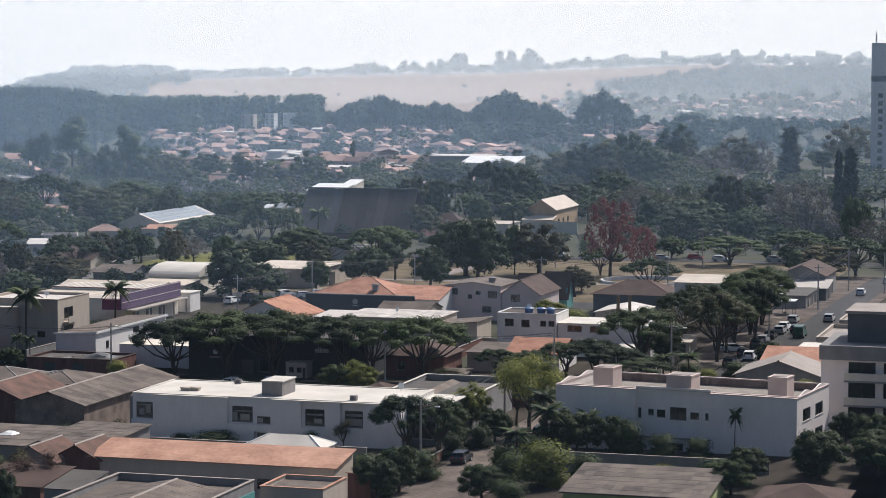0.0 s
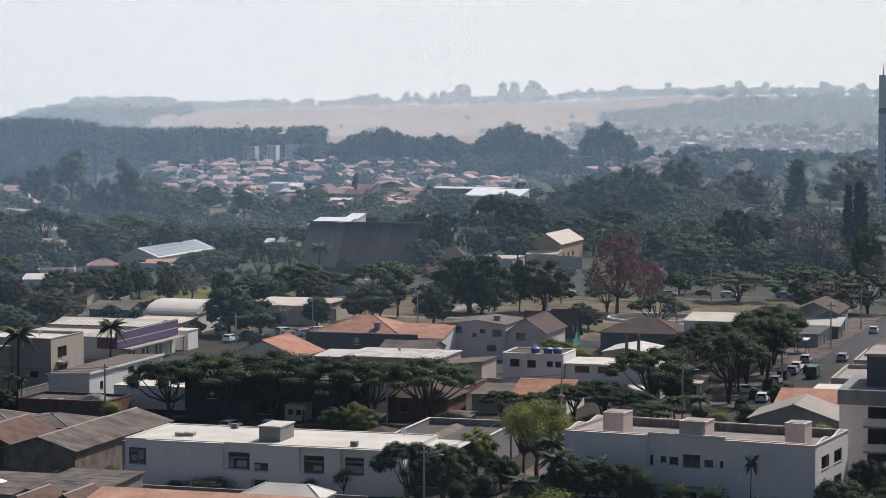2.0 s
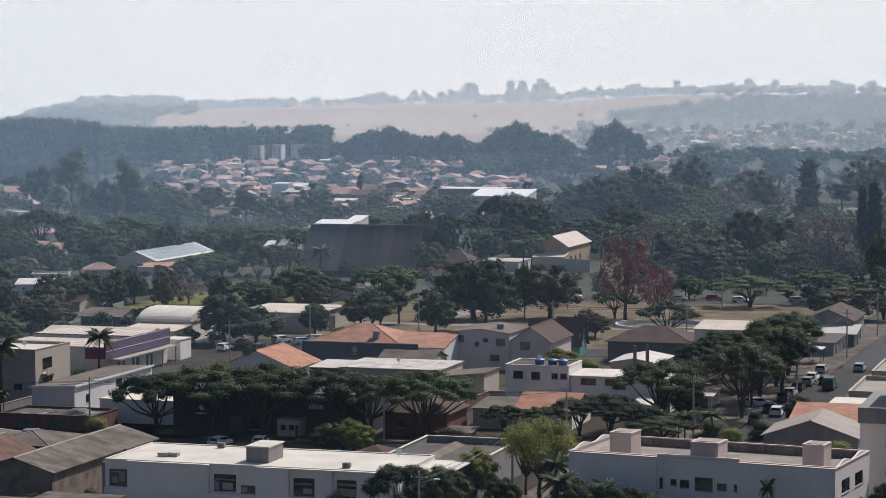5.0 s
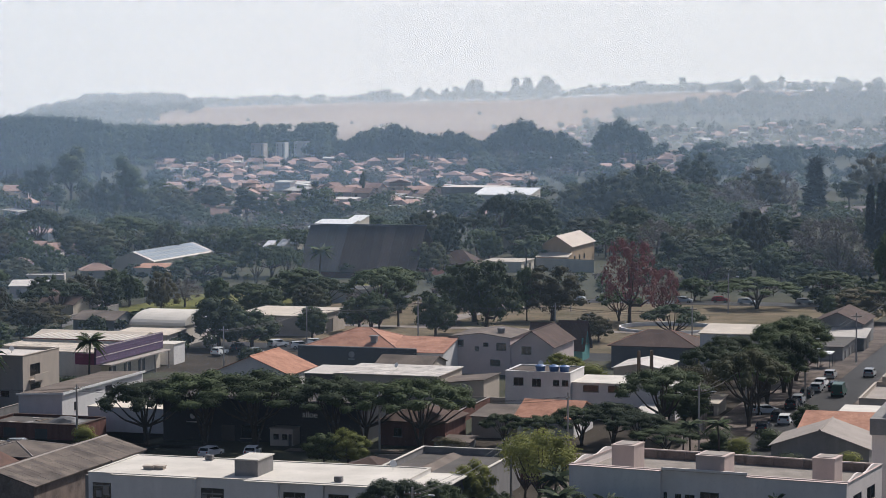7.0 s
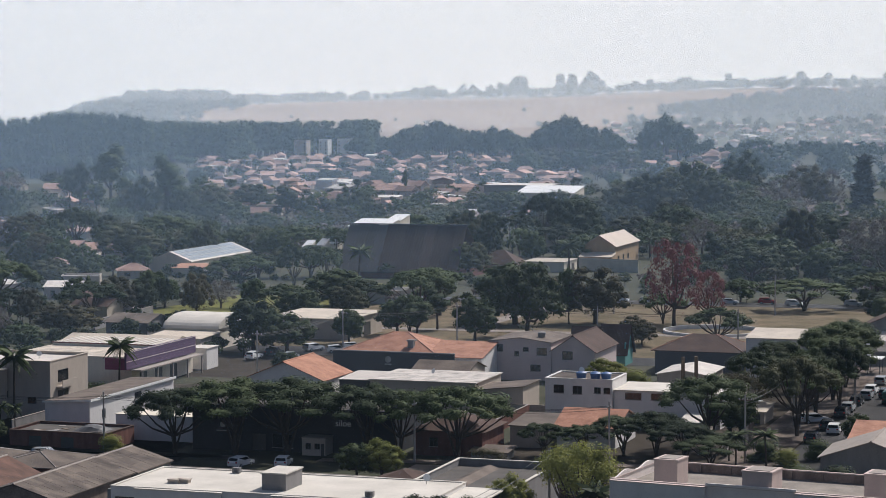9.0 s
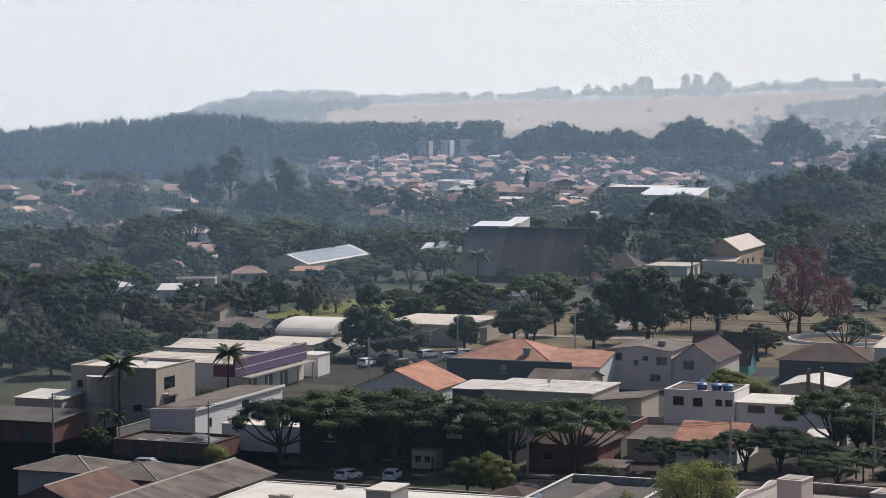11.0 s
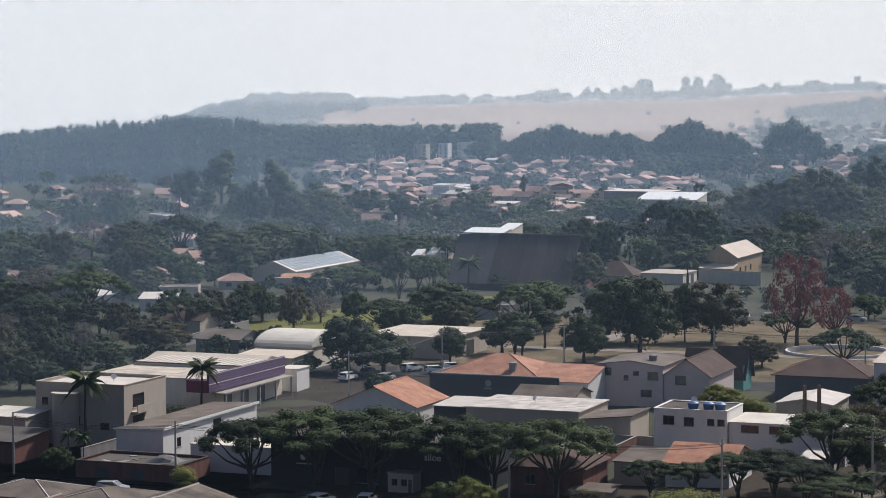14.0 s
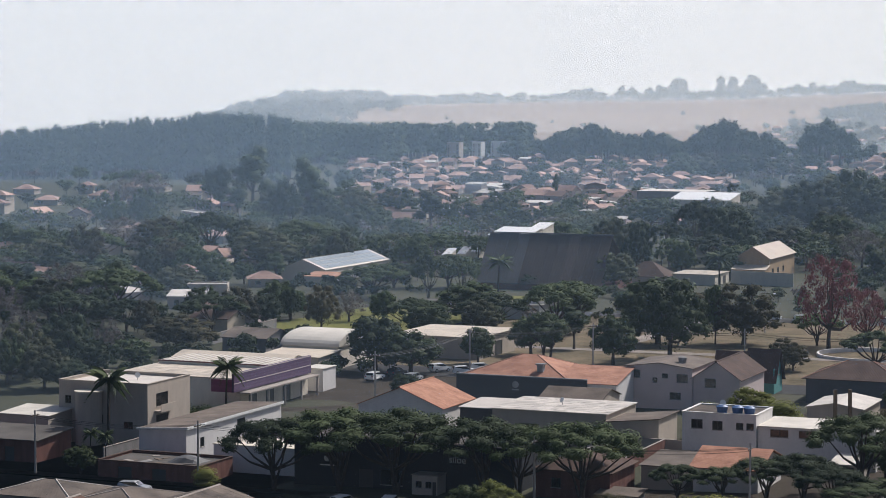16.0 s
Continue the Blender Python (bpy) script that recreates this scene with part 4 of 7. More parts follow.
def make_car(label, paint, kind="hatch"):
    ob = thing("car", label, "car", "parked cars")
    L, W = (4.1, 1.72) if kind == "hatch" else (5.0, 1.9)
    side = [(-L / 2, 0.35), (-L / 2, 0.85), (-L / 2 + 0.15, 0.98), (-L / 2 + 0.35, 1.42), (0.35, 1.5), (1.05, 1.02), (L / 2 - 0.1, 0.85), (L / 2, 0.65), (L / 2, 0.35)]
    if kind == "van":
        side = [(-L / 2, 0.4), (-L / 2, 1.9), (-L / 2 + 0.15, 2.05), (1.0, 2.1), (1.7, 1.35), (L / 2 - 0.1, 1.1), (L / 2, 0.7), (L / 2, 0.4)]
    bm = bmesh.new()
    n = len(side)
    rows = []
    for y, k in ((-W / 2, 1.0), (W / 2, 1.0)):
        rows.append([bm.verts.new((x, y * (1.0 if z < 1.0 else 0.84), z)) for x, z in side])
    for i in range(n):
        j = (i + 1) % n
        bm.faces.new((rows[0][i], rows[0][j], rows[1][j], rows[1][i]))
    bm.faces.new(rows[0][::-1])
    bm.faces.new(rows[1])
    bmesh.ops.recalc_face_normals(bm, faces=bm.faces[:])
    body = part("body", bm, paint, ob)
    zt = 1.44 if kind == "hatch" else 1.95
    z0, xa, xb = (1.03, -L / 2 + 0.3, 0.95) if kind == "hatch" else (1.3, 0.3, 1.5)
    for sg in (-1, 1):
        bm = bmesh.new()
        vs = [bm.verts.new(p) for p in ((xa, sg * W * 0.45, z0), (xb, sg * W * 0.45, z0), (xb - 0.6, sg * W * 0.43, zt - 0.04), (xa + 0.18, sg * W * 0.43, zt - 0.04))]
        bm.faces.new(vs if sg < 0 else vs[::-1])
        bmesh.ops.solidify(bm, geom=bm.faces[:], thickness=0.03)
        part("side_window", bm, "glass", body)
    for x0, z0_, x1, z1_ in ((1.08, 1.03, 0.42, 1.46), (-L / 2 + 0.13, 1.03, -L / 2 + 0.32, 1.40)) if kind == "hatch" else ((1.72, 1.38, 1.06, 2.05),):
        bm = bmesh.new()
        bm.faces.new([bm.verts.new(p) for p in ((x0, -W * 0.4, z0_), (x0, W * 0.4, z0_), (x1, W * 0.37, z1_), (x1, -W * 0.37, z1_))])
        bmesh.ops.solidify(bm, geom=bm.faces[:], thickness=0.03)
        part("windscreen", bm, "glass", body)
    for x in (-L * 0.3, L * 0.3):
        for y in (-W / 2 + 0.1, W / 2 - 0.1):
            bm = bmesh.new()
            tube(bm, (x, y - 0.11, 0.31), (x, y + 0.11, 0.31), 0.31, 0.31, 12)
            wheel = part("wheel", bm, "tyre", ob)
            bm = bmesh.new()
            sg = 1 if y > 0 else -1
            tube(bm, (x, y + sg * 0.08, 0.31), (x, y + sg * 0.125, 0.31), 0.19, 0.17, 10)
            part("rim", bm, "car_silver", wheel)
    for y in (-W * 0.36, W * 0.36):
        part("headlight", boxes((L / 2 - 0.06, y - 0.16, 0.62, L / 2 + 0.015, y + 0.16, 0.78)), "lamp_white", ob)
        part("tail_light", boxes((-L / 2 - 0.015, y - 0.12, 0.75, -L / 2 + 0.05, y + 0.12, 0.95)), "car_red", ob)
    return ob


CARS = {p: make_car(f"{n} hatchback parked on the asphalt", p) for p, n in (("car_white", "white"), ("car_silver", "silver"), ("car_dark", "black"), ("car_red", "red"))}
CARS["car_green"] = make_car("green delivery van parked at the kerb", "car_green", "van")
car_used = set()


def park(paint, x, y, turn):
    m = pose(x, y, height(x, y) + 0.10, 0, 0, turn)
    if paint in car_used:
        return copy_thing(CARS[paint], m)
    car_used.add(paint)
    CARS[paint].matrix_basis = m
    return CARS[paint]


def pole(x, y, tall=9.0, arm=False, mat="pole", turn=0.0):
    ob = thing("utility_pole", "grey utility pole with crossarm and insulators", "utility pole", "utility poles", at=(x, y, height(x, y)), turn=turn)
    bm = bmesh.new()
    tube(bm, (0, 0, -0.5), (0, 0, tall), 0.17, 0.11, 8)
    part("shaft", bm, mat, ob)
    cross = part("crossarm", boxes((-0.9, -0.06, tall - 0.75, 0.9, 0.06, tall - 0.63)), "wood", ob)
    for k in (-0.8, -0.3, 0.3, 0.8):
        bm = bmesh.new()
        tube(bm, (k, 0, tall - 0.63), (k, 0, tall - 0.45), 0.05, 0.03, 6)
        part("insulator", bm, "lamp_white", cross)
    if arm:
        bm = bmesh.new()
        tube(bm, (0, 0, tall - 1.2), (1.8, 0, tall - 0.7), 0.035, 0.03, 6)
        lamp_arm = part("lamp_arm", bm, mat, ob)
        part("lamp_head", boxes((1.7, -0.12, tall - 0.78, 2.3, 0.12, tall - 0.66)), "lamp_white", lamp_arm)
    return ob


def wires(a, b, za=8.4, zb=8.4, count=3, sag=0.7):
    """Cables that hang from pole to pole."""
    way = (Vector((*b, 0)) - Vector((*a, 0))).normalized()
    side = Vector((-way.y, way.x, 0))
    for k in range(count):
        off = side * (0.5 * (k - (count - 1) / 2))
        p = Vector((*a, height(*a) + za - 0.35 * (k % 2))) + off
        q = Vector((*b, height(*b) + zb - 0.35 * (k % 2))) + off
        bm = bmesh.new()
        n = 8
        pts = [p.lerp(q, i / n) - Vector((0, 0, sag * 4 * (i / n) * (1 - i / n))) for i in range(n + 1)]
        for u, v in zip(pts, pts[1:]):
            tube(bm, u, v, 0.022, 0.022, 4)
        tagged(part("power_cable", bm, "cable"), "black power cable slung between the poles", "cable", "cables")


def letters(text, x, y, z, size, mat, parent, name="lettering"):
    """Raised letters on a wall that faces the camera's side."""
    cu = bpy.data.curves.new(name, "FONT")
    cu.body, cu.size, cu.extrude = text, size, 0.03
    tmp = bpy.data.objects.new(name, cu)
    scene.collection.objects.link(tmp)
    me = bpy.data.meshes.new_from_object(tmp.evaluated_get(bpy.context.evaluated_depsgraph_get()))
    bpy.data.objects.remove(tmp)
    me.materials.clear()
    me.materials.append(M[mat])
    ob = new(name, me)
    ob.parent = parent
    ob.matrix_basis = pose(x, y, z, 90, 0, 0)
    return ob


# ---- the long white building ----
lb = building("long white two-storey building with a flat white roof", "building", -126.8, 282.2, 36.6, 13.6, 5.3, "flat", wall="white", roof_mat="roof_white", parapet=0.12, cap="roof_white", name="building",
              windows=(("f", 0.5, 2.8, 2.3, 4.3), ("f", 13.8, 16.6, 2.3, 4.3), ("f", 17.2, 19.0, 2.2, 3.1), ("f", 17.2, 19.0, -0.4, 1.0), ("f", 23.7, 26.3, 2.2, 4.3), ("f", 29.0, 31.4, 2.2, 4.3), ("r", 2, 5, 0.6, 2.4), ("r", 2, 5, 3.2, 4.8), ("r", 7, 11, 3.2, 4.8)))
for x0, z0, x1, z1 in ((3.1, 2.1, 13.3, 5.29), (19.3, 2.1, 23.3, 5.29), (26.7, 2.1, 28.6, 5.29), (31.8, 2.1, 36.58, 5.29), (0.02, -2.0, 17.0, 2.1), (19.2, -2.0, 36.58, 2.1), (17.0, 1.2, 19.2, 2.1)):
    part("facade_panel", boxes((x0, -0.55, z0, x1, -0.003, z1)), "white", lb)
part("roof_edge", boxes((3.0, -0.66, 5.295, 13.4, -0.003, 5.42)), "roof_white", lb)
part("roof_edge", boxes((19.2, -0.66, 5.295, 36.6, -0.003, 5.42)), "roof_white", lb)
for x0, z0, x1, z1, mat in ((0.9, 2.6, 1.6, 3.4, "grey_paint"), (1.8, 2.9, 2.5, 3.9, "concrete"), (0.6, 3.9, 2.7, 4.02, "grey_paint"), (14.9, 2.5, 16.2, 3.3, "concrete"), (14.0, 3.6, 16.4, 3.75, "grey_paint"), (13.9, 2.45, 14.5, 3.5, "grey_paint"), (24.9, 2.5, 26.0, 3.1, "concrete"), (23.9, 3.5, 26.1, 3.7, "grey_paint"), (29.1, 2.4, 31.3, 3.3, "concrete"), (29.1, 3.6, 31.3, 3.9, "grey_paint"), (17.3, 2.3, 18.0, 2.9, "concrete")):
    part("window_board", boxes((x0, 0.0, z0, x1, 0.056, z1)), mat, lb)
part("side_ramp", boxes((-0.6, 0.4, -2.0, -0.004, 13.2, 5.0)), "grey_paint", lb)
flat_box("stair_head", "grey rendered stair head on the white roof", "roof box", -109.9, 284.7, 5.3, -107.1, 289.5, 7.2, "grey_paint", 0.12, "roof_white")
for dx, dy in ((0, 0), (1.1, 0.35)):
    flat_box("roof_hatch", "weathered low hatch on the white roof", "roof hatch", -121.6 + dx, 285.8 + dy, 5.39, -120.4 + dx, 286.6 + dy, 5.72, "beige", 0.08)
for x, y in ((-97.2, 284.0), (-117.0, 294.4)):
    ob = thing("air_conditioner", "small grey air conditioner on the roof", "air conditioner", "roof units", at=(x, y, 5.4))
    part("case", boxes((-0.45, -0.3, 0.08, 0.45, 0.3, 0.62)), "grey_paint", ob)
    for k in (-0.36, 0.30):
        part("foot", boxes((k, -0.28, -0.02, k + 0.06, 0.28, 0.08)), "dark_grey", ob)
    bm = bmesh.new()
    tube(bm, (0, -0.31, 0.35), (0, -0.33, 0.35), 0.22, 0.22, 12)
    part("fan_grille", bm, "dark_grey", ob)
for x, y, z in ((-110.9, 292.5, 5.39),):
    ob = thing("water_tank", "round white water tank on the roof", "water tank", at=(x, y, z))
    bm = bmesh.new()
    tube(bm, (0, 0, 0), (0, 0, 0.75), 0.5, 0.62, 14)
    part("tank", bm, "lamp_white", ob)
    bm = bmesh.new()
    tube(bm, (0, 0, 0.75), (0, 0, 0.95), 0.64, 0.25, 14)
    part("lid", bm, "lamp_white", ob)
building("dark glazed shopfront wing with a white canopy slab", "building", -90.1, 284.5, 4.0, 11.0, 4.8, "flat", wall="dark_grey", roof_mat="roof_white", over=0.5, name="building", windows=(("f", 0.5, 3.5, 0.8, 3.0), ("r", 1, 5, 0.8, 4.0), ("r", 6, 10, 0.8, 4.0)))
building("low grey building with open roof terraces and parapets", "building", -98.0, 297.5, 12.5, 20, 3.6, "flat", wall="grey_paint", roof_mat="fibre_dark", parapet=0.9, cap="roof_white", name="building")
building("low workshop with a grey fibre-cement roof", "workshop", -96.5, 299.0, 5.5, 17, 3.2, "gable_y", 0.9, "grey_paint", "fibre", name="workshop")
building("small house with brown tiled roof behind the offices", "house", -106.5, 306, 8, 9, 2.6, "hip", 1.5, "beige", "tile_brown")

# ---- the white apartment building ----
ab = building("white two-storey apartment building with roof parapet", "apartment building", -71.2, 286.3, 30.8, 13.4, 7.2, "flat", turn=-8.0, wall="plaster", roof_mat="roof_concrete", parapet=1.05, cap="pinkish", name="apartment_building",
              windows=(("f", 11.9, 12.6, 5.1, 5.8), ("f", 13.0, 14.1, 4.9, 5.8), ("f", 14.7, 16.8, 4.7, 6.2), ("f", 17.3, 18.4, 4.9, 5.7), ("f", 10.6, 11.0, 4.7, 5.9), ("f", 19.2, 19.6, 4.9, 5.7), ("f", 14.4, 16.4, 0.9, 1.8), ("r", 1.9, 5.2, 5.1, 6.6), ("r", 7.3, 10.6, 5.1, 6.6), ("r", 1.9, 5.2, 2.1, 3.6), ("r", 7.3, 10.6, 2.1, 3.6)))
part("ledge", boxes((10.4, -0.35, 2.35, 20.0, -0.003, 2.5)), "grey_paint", ab)
part("bay", boxes((0.002, -0.62, -2.0, 10.4, -0.003, 8.15)), "plaster", ab)
part("bay", boxes((20.0, -0.62, -2.0, 30.79, -0.003, 8.15)), "plaster", ab)
part("bay_coping", boxes((-0.05, -0.68, 8.15, 10.46, -0.085, 8.25)), "pinkish", ab)
part("bay_coping", boxes((19.94, -0.68, 8.15, 30.84, -0.085, 8.25)), "pinkish", ab)
for x in (0.05, 30.55):
    bm = bmesh.new()
    n = 26
    rows = [[bm.verts.new((x + dx, 0.3 + 12.8 * k / n, z)) for k in range(n + 1) for z in (8.27, 8.36 + 0.42 * (0.5 - 0.5 * math.cos(k / n * math.tau * 2)))] for dx in (0.0, 0.2)]
    for k in range(n):
        a, b = 2 * k, 2 * k + 2
        bm.faces.new((rows[0][a], rows[0][a + 1], rows[0][b + 1], rows[0][b]))
        bm.faces.new((rows[1][a], rows[1][b], rows[1][b + 1], rows[1][a + 1]))
        bm.faces.new((rows[0][a + 1], rows[1][a + 1], rows[1][b + 1], rows[0][b + 1]))
    bmesh.ops.recalc_face_normals(bm, faces=bm.faces[:])
    part("scalloped_parapet", bm, "plaster", ab)
part("centre_parapet", boxes((10.4, -0.3, 8.34, 20.0, -0.1, 8.6)), "plaster", ab)
part("inner_face", boxes((0.21, 13.1, 7.31, 30.59, 13.19, 8.2)), "dirty", ab)
for k in range(9):
    part("inner_buttress", boxes((1.5 + 3.4 * k, 12.85, 7.31, 1.75 + 3.4 * k, 13.09, 8.15)), "dirty", ab)
for x0, y0, x1, y1 in ((-68.2, 285.6, -65.6, 288.8), (-57.4, 282.3, -54.2, 285.6), (-45.6, 285.6, -43.2, 288.6)):
    ob = flat_box("roof_tank_box", "pale pink rendered water tank box on the roof", "roof box", x0, y0, 7.3, x1, y1, 9.95, "pinkish", 0.06, "pinkish")
    ob.matrix_basis = ab.matrix_basis @ Matrix.Translation((x0 + 71.5, y0 - 282.0, 7.3))
    part("cover", boxes((0.35, 0.35, 2.79, x1 - x0 - 0.35, y1 - y0 - 0.35, 2.85)), "concrete", ob)

# ---- houses in front ----
building("low house with a long sunlit terracotta roof", "house", -114.5, 243.2, 29.0, 6.2, 4.0, "lean_b", 1.1, "beige", "tile_old", 0.35, windows=(("f", 20, 21.5, 1.2, 2.4), ("f", 25, 26.2, 1.2, 2.4)))
building("little tiled porch roof on brick posts", "porch", -84.6, 245.0, 2.6, 2.4, 2.8, "lean_f", 0.5, "brick", "tile_old", 0.2, name="porch")
building("low annex with a red tiled edge", "house", -90.2, 233.0, 7, 7.5, 3.0, "flat", 0, "beige", "fibre", parapet=0.5, cap="tile_old")
building("teal and grey house with a flat roof behind parapets", "house", -105.5, 213, 15.4, 18, 3.7, "flat", 0, "grey_paint", "fibre", parapet=0.8, cap="concrete")
for a, b in ((6.6, 12.0), (12.4, 17.9)):
    flat_box("wall_panel", "teal painted panel on the side of the grey house", "wall panel", -90.095, 213.0 + a, -1.0, -89.98, 213.0 + b, 3.1 + 0.25 * (a > 9), "teal")
building("low fibre-cement gable roof behind the parapets", "house", -102.5, 215.0, 9.5, 13.5, 3.75, "gable_y", 0.9, "grey_paint", "fibre", 0.1, ridge="concrete", sheets=True)
building("grey rendered stair block with a sloping lid", "house", -109.8, 222, 4.0, 7.0, 4.2, "lean_b", 0.8, "grey_paint", "fibre_dark", 0.1)
building("old house with weathered terracotta gables", "house", -123.5, 240.5, 6.0, 7.5, 3.7, "gable_y", 1.5, "beige", "tile_dirty", 0.4, ridge="concrete")
building("old brick house with a weathered tiled gable", "house", -119.0, 243.0, 5.6, 7.0, 3.7, "gable_y", 1.5, "brick", "tile_dirty", 0.4, ridge="concrete")
building("brick lean-to with a tiled roof", "shed", -121.5, 228.5, 8.0, 8.0, 3.0, "lean_b", 0.9, "brick", "tile_brown", 0.3, name="shed")
building("open shed with a grey fibre-cement roof", "shed", -139.0, 254.5, 10.5, 12, 2.7, "lean_b", 0.5, "grey_paint", "fibre", 0.3, name="shed", sheets=True)
building("long low shed with a weathered fibre-cement roof", "shed", -128.3, 258.0, 9.0, 12.5, 2.8, "lean_b", 0.5, "grey_paint", "fibre", 0.3, name="shed", sheets=True)
building("grey house with a broad fibre-cement gable roof", "house", -143.8, 282.6, 9.9, 19.5, 3.5, "gable_y", 1.5, "dirty", "fibre", 0.4, ridge="concrete", sheets=True)
building("low hall with a grey fibre-cement roof behind the gable house", "warehouse", -144.2, 303.0, 10.6, 9.5, 3.4, "gable_y", 1.5, "grey_paint", "fibre", 0.3, name="warehouse", ridge="concrete", sheets=True)
building("brown tiled house beside the grey gable", "house", -152.5, 285.0, 8.2, 13, 3.7, "gable_y", 1.7, "brick", "tile_dirty", 0.5, ridge="concrete")
building("house with a pale hipped roof and white ridge caps", "house", -169.0, 313.0, 10.5, 9.0, 2.0, "hip", 1.2, "beige", "fibre", 0.4, ridge="roof_white")
building("low house with a weathered hipped sheet roof", "house", -157.5, 311.0, 9.0, 10.5, 2.0, "hip", 1.1, "brick", "fibre", 0.4, ridge="concrete")
building("small white canopy roof on a frame", "canopy", -101.0, 255.8, 9.5, 4.6, 3.9, "hip", 1.1, "white", "roof_white", 0.2, name="canopy", ridge="lamp_white")
building("pale green house with a patched fibre-cement roof", "house", -60.0, 243.6, 15.2, 11.2, 2.7, "lean_b", 1.2, "green_paint", "fibre", 0.4, sheets=True)
building("small brown tiled house at the corner", "house", -40.0, 246, 9, 9, 2.4, "hip", 1.3, "beige", "tile_brown", 0.4)

tarp = thing("tarpaulin", "crumpled white tarpaulin on the shed roof", "tarpaulin", at=(-134.6, 259.5, 3.0))
bm = bmesh.new()
rng = random.Random(91)
grid = [[bm.verts.new((0.45 * i + rng.uniform(-0.1, 0.1), 0.5 * j + rng.uniform(-0.1, 0.1), rng.uniform(0.05, 0.4) if 0 < i < 5 and 0 < j < 4 else 0.0)) for j in range(5)] for i in range(6)]
for i in range(5):
    for j in range(4):
        bm.faces.new((grid[i][j], grid[i + 1][j], grid[i + 1][j + 1], grid[i][j + 1]))
part("sheet", bm, "lamp_white", tarp)

# ---- the grey modern building ----
mb = building("grey modern apartment block with recessed balconies", "apartment building", -38.0, 302.6, 15.0, 15, 10.4, "flat", 0, "plaster", "concrete", parapet=0.05, name="apartment_building", windows=(("f", 0.6, 4.0, 5.6, 7.9), ("f", 0.6, 4.0, 2.5, 4.8), ("f", 0.6, 4.0, 8.7, 10.2), ("f", 5.0, 8.5, 5.6, 7.9), ("f", 5.0, 8.5, 2.5, 4.8), ("f", 5.0, 8.5, 8.7, 10.2)))
part("fascia", boxes((-3.0, -0.9, 10.5, 15.2, 15.2, 12.3)), "grey_paint", mb)
part("side_wall", boxes((-2.9, 0.3, -2.0, -0.004, 8.0, 10.5)), "plaster", mb)
part("upper_storey", boxes((0.0, 3.6, 12.3, 15.0, 14.0, 16.0)), "dark_grey", mb)
part("roof_rim", boxes((-0.3, 3.3, 16.0, 15.3, 14.3, 16.35)), "concrete", mb)
for z in (4.9, 8.0):
    balcony = part("balcony", boxes((0.2, -1.3, z - 0.25, 14.8, -0.003, z)), "grey_paint", mb)
    part("balustrade", boxes((0.2, -1.3, z, 14.8, -1.22, z + 0.95)), "cream", balcony)
building("grey house with a broad gable and a fibre-cement roof", "house", -58.0, 338.8, 12.4, 11.5, 3.4, "gable_y", 2.1, "grey_paint", "concrete", 0.4, ridge="concrete")
building("house with a terracotta roof beside the gable", "house", -56.5, 352.5, 10, 8, 3.4, "lean_b", 1.6, "cream", "tile", 0.4)
building("low concrete annex with a flat cream roof", "building", -53.5, 369.5, 9, 8, 3.6, "flat", 0, "beige", "roof_white", 0.3, name="building")
building("unfinished concrete building beside the street", "building", -52.8, 385, 9, 20, 3.0, "flat", 0, "beige", "concrete", parapet=0.7, name="building")
building("low shop with a concrete roof", "shop", -52.6, 412, 10, 18, 3.2, "flat", 0, "beige", "concrete", parapet=0.5, name="shop")

# ---- the dark shop under the trees ----
sh = building("black shop front under the street trees", "shop", -147.5, 350.0, 30, 11, 4.6, "flat", 0, "navy", "fibre_dark", parapet=0.3, name="shop", doors=(("f", 9, 11, -1.1, 1.2),), windows=(("f", 12, 15, -0.6, 1.3),))
letters("siloe", 21.3, -0.04, 2.75, 1.25, "lamp_white", sh)
bm = bmesh.new()
tube(bm, (4.6, -0.02, 2.3), (4.6, -0.08, 2.3), 0.42, 0.42, 16)
part("logo", bm, "lamp_white", sh)
part("logo", boxes((3.6, -0.06, 1.35, 5.6, -0.004, 1.5)), "lamp_white", sh)
# White kiosk given a beige wall colour to hold the shade under trees.
building("small white kiosk with two windows", "kiosk", -129.9, 346.9, 3.4, 2.8, 1.4, "flat", 0, "beige", "concrete", 0.1, name="kiosk", windows=(("f", 0.5, 1.3, -0.1, 0.7), ("f", 1.8, 2.6, -0.1, 0.7)), doors=(("f", 2.75, 3.25, -1.3, 0.7),))
building("low tiled house beside the dark shop", "house", -114.6, 349.8, 9.5, 10, 3.0, "hip", 1.7, "brick", "tile_brown", 0.5, windows=(("f", 2, 3.2, 0.6, 1.8),))
building("low shed with a pale sheet roof", "shed", -106.0, 347.5, 5, 3.5, 0.6, "lean_b", 0.4, "grey_paint", "fibre", 0.3, name="shed")
building("garden shed with a striped fibre-cement roof", "shed", -104.0, 359.0, 5.5, 9, 2.6, "lean_b", 0.6, "beige", "fibre", 0.3, name="shed")
building("low dark-red shop with a flat patched roof", "shop", -173.2, 344.6, 15.0, 9.0, 0.6, "flat", 0, "brick", "fibre_dark", parapet=0.4, cap="tile_brown", name="shop", doors=(("f", 3, 5, -1.5, 0.3), ("f", 8, 10, -1.5, 0.3)))
ww = building("white warehouse with a grey sheet roof", "warehouse", -174.4, 357.6, 7.2, 29.0, 3.4, "lean_l", 0.35, "white", "fibre", 0.25, name="warehouse", windows=(("r", 4, 5.2, 0.6, 1.9), ("r", 15, 17.5, 2.0, 3.0)), doors=(("r", 24, 26.5, -1.3, 1.6),))
part("fascia", boxes((7.46, -0.25, 3.5, 7.56, 29.25, 3.86)), "lamp_white", ww)
bm = bmesh.new()
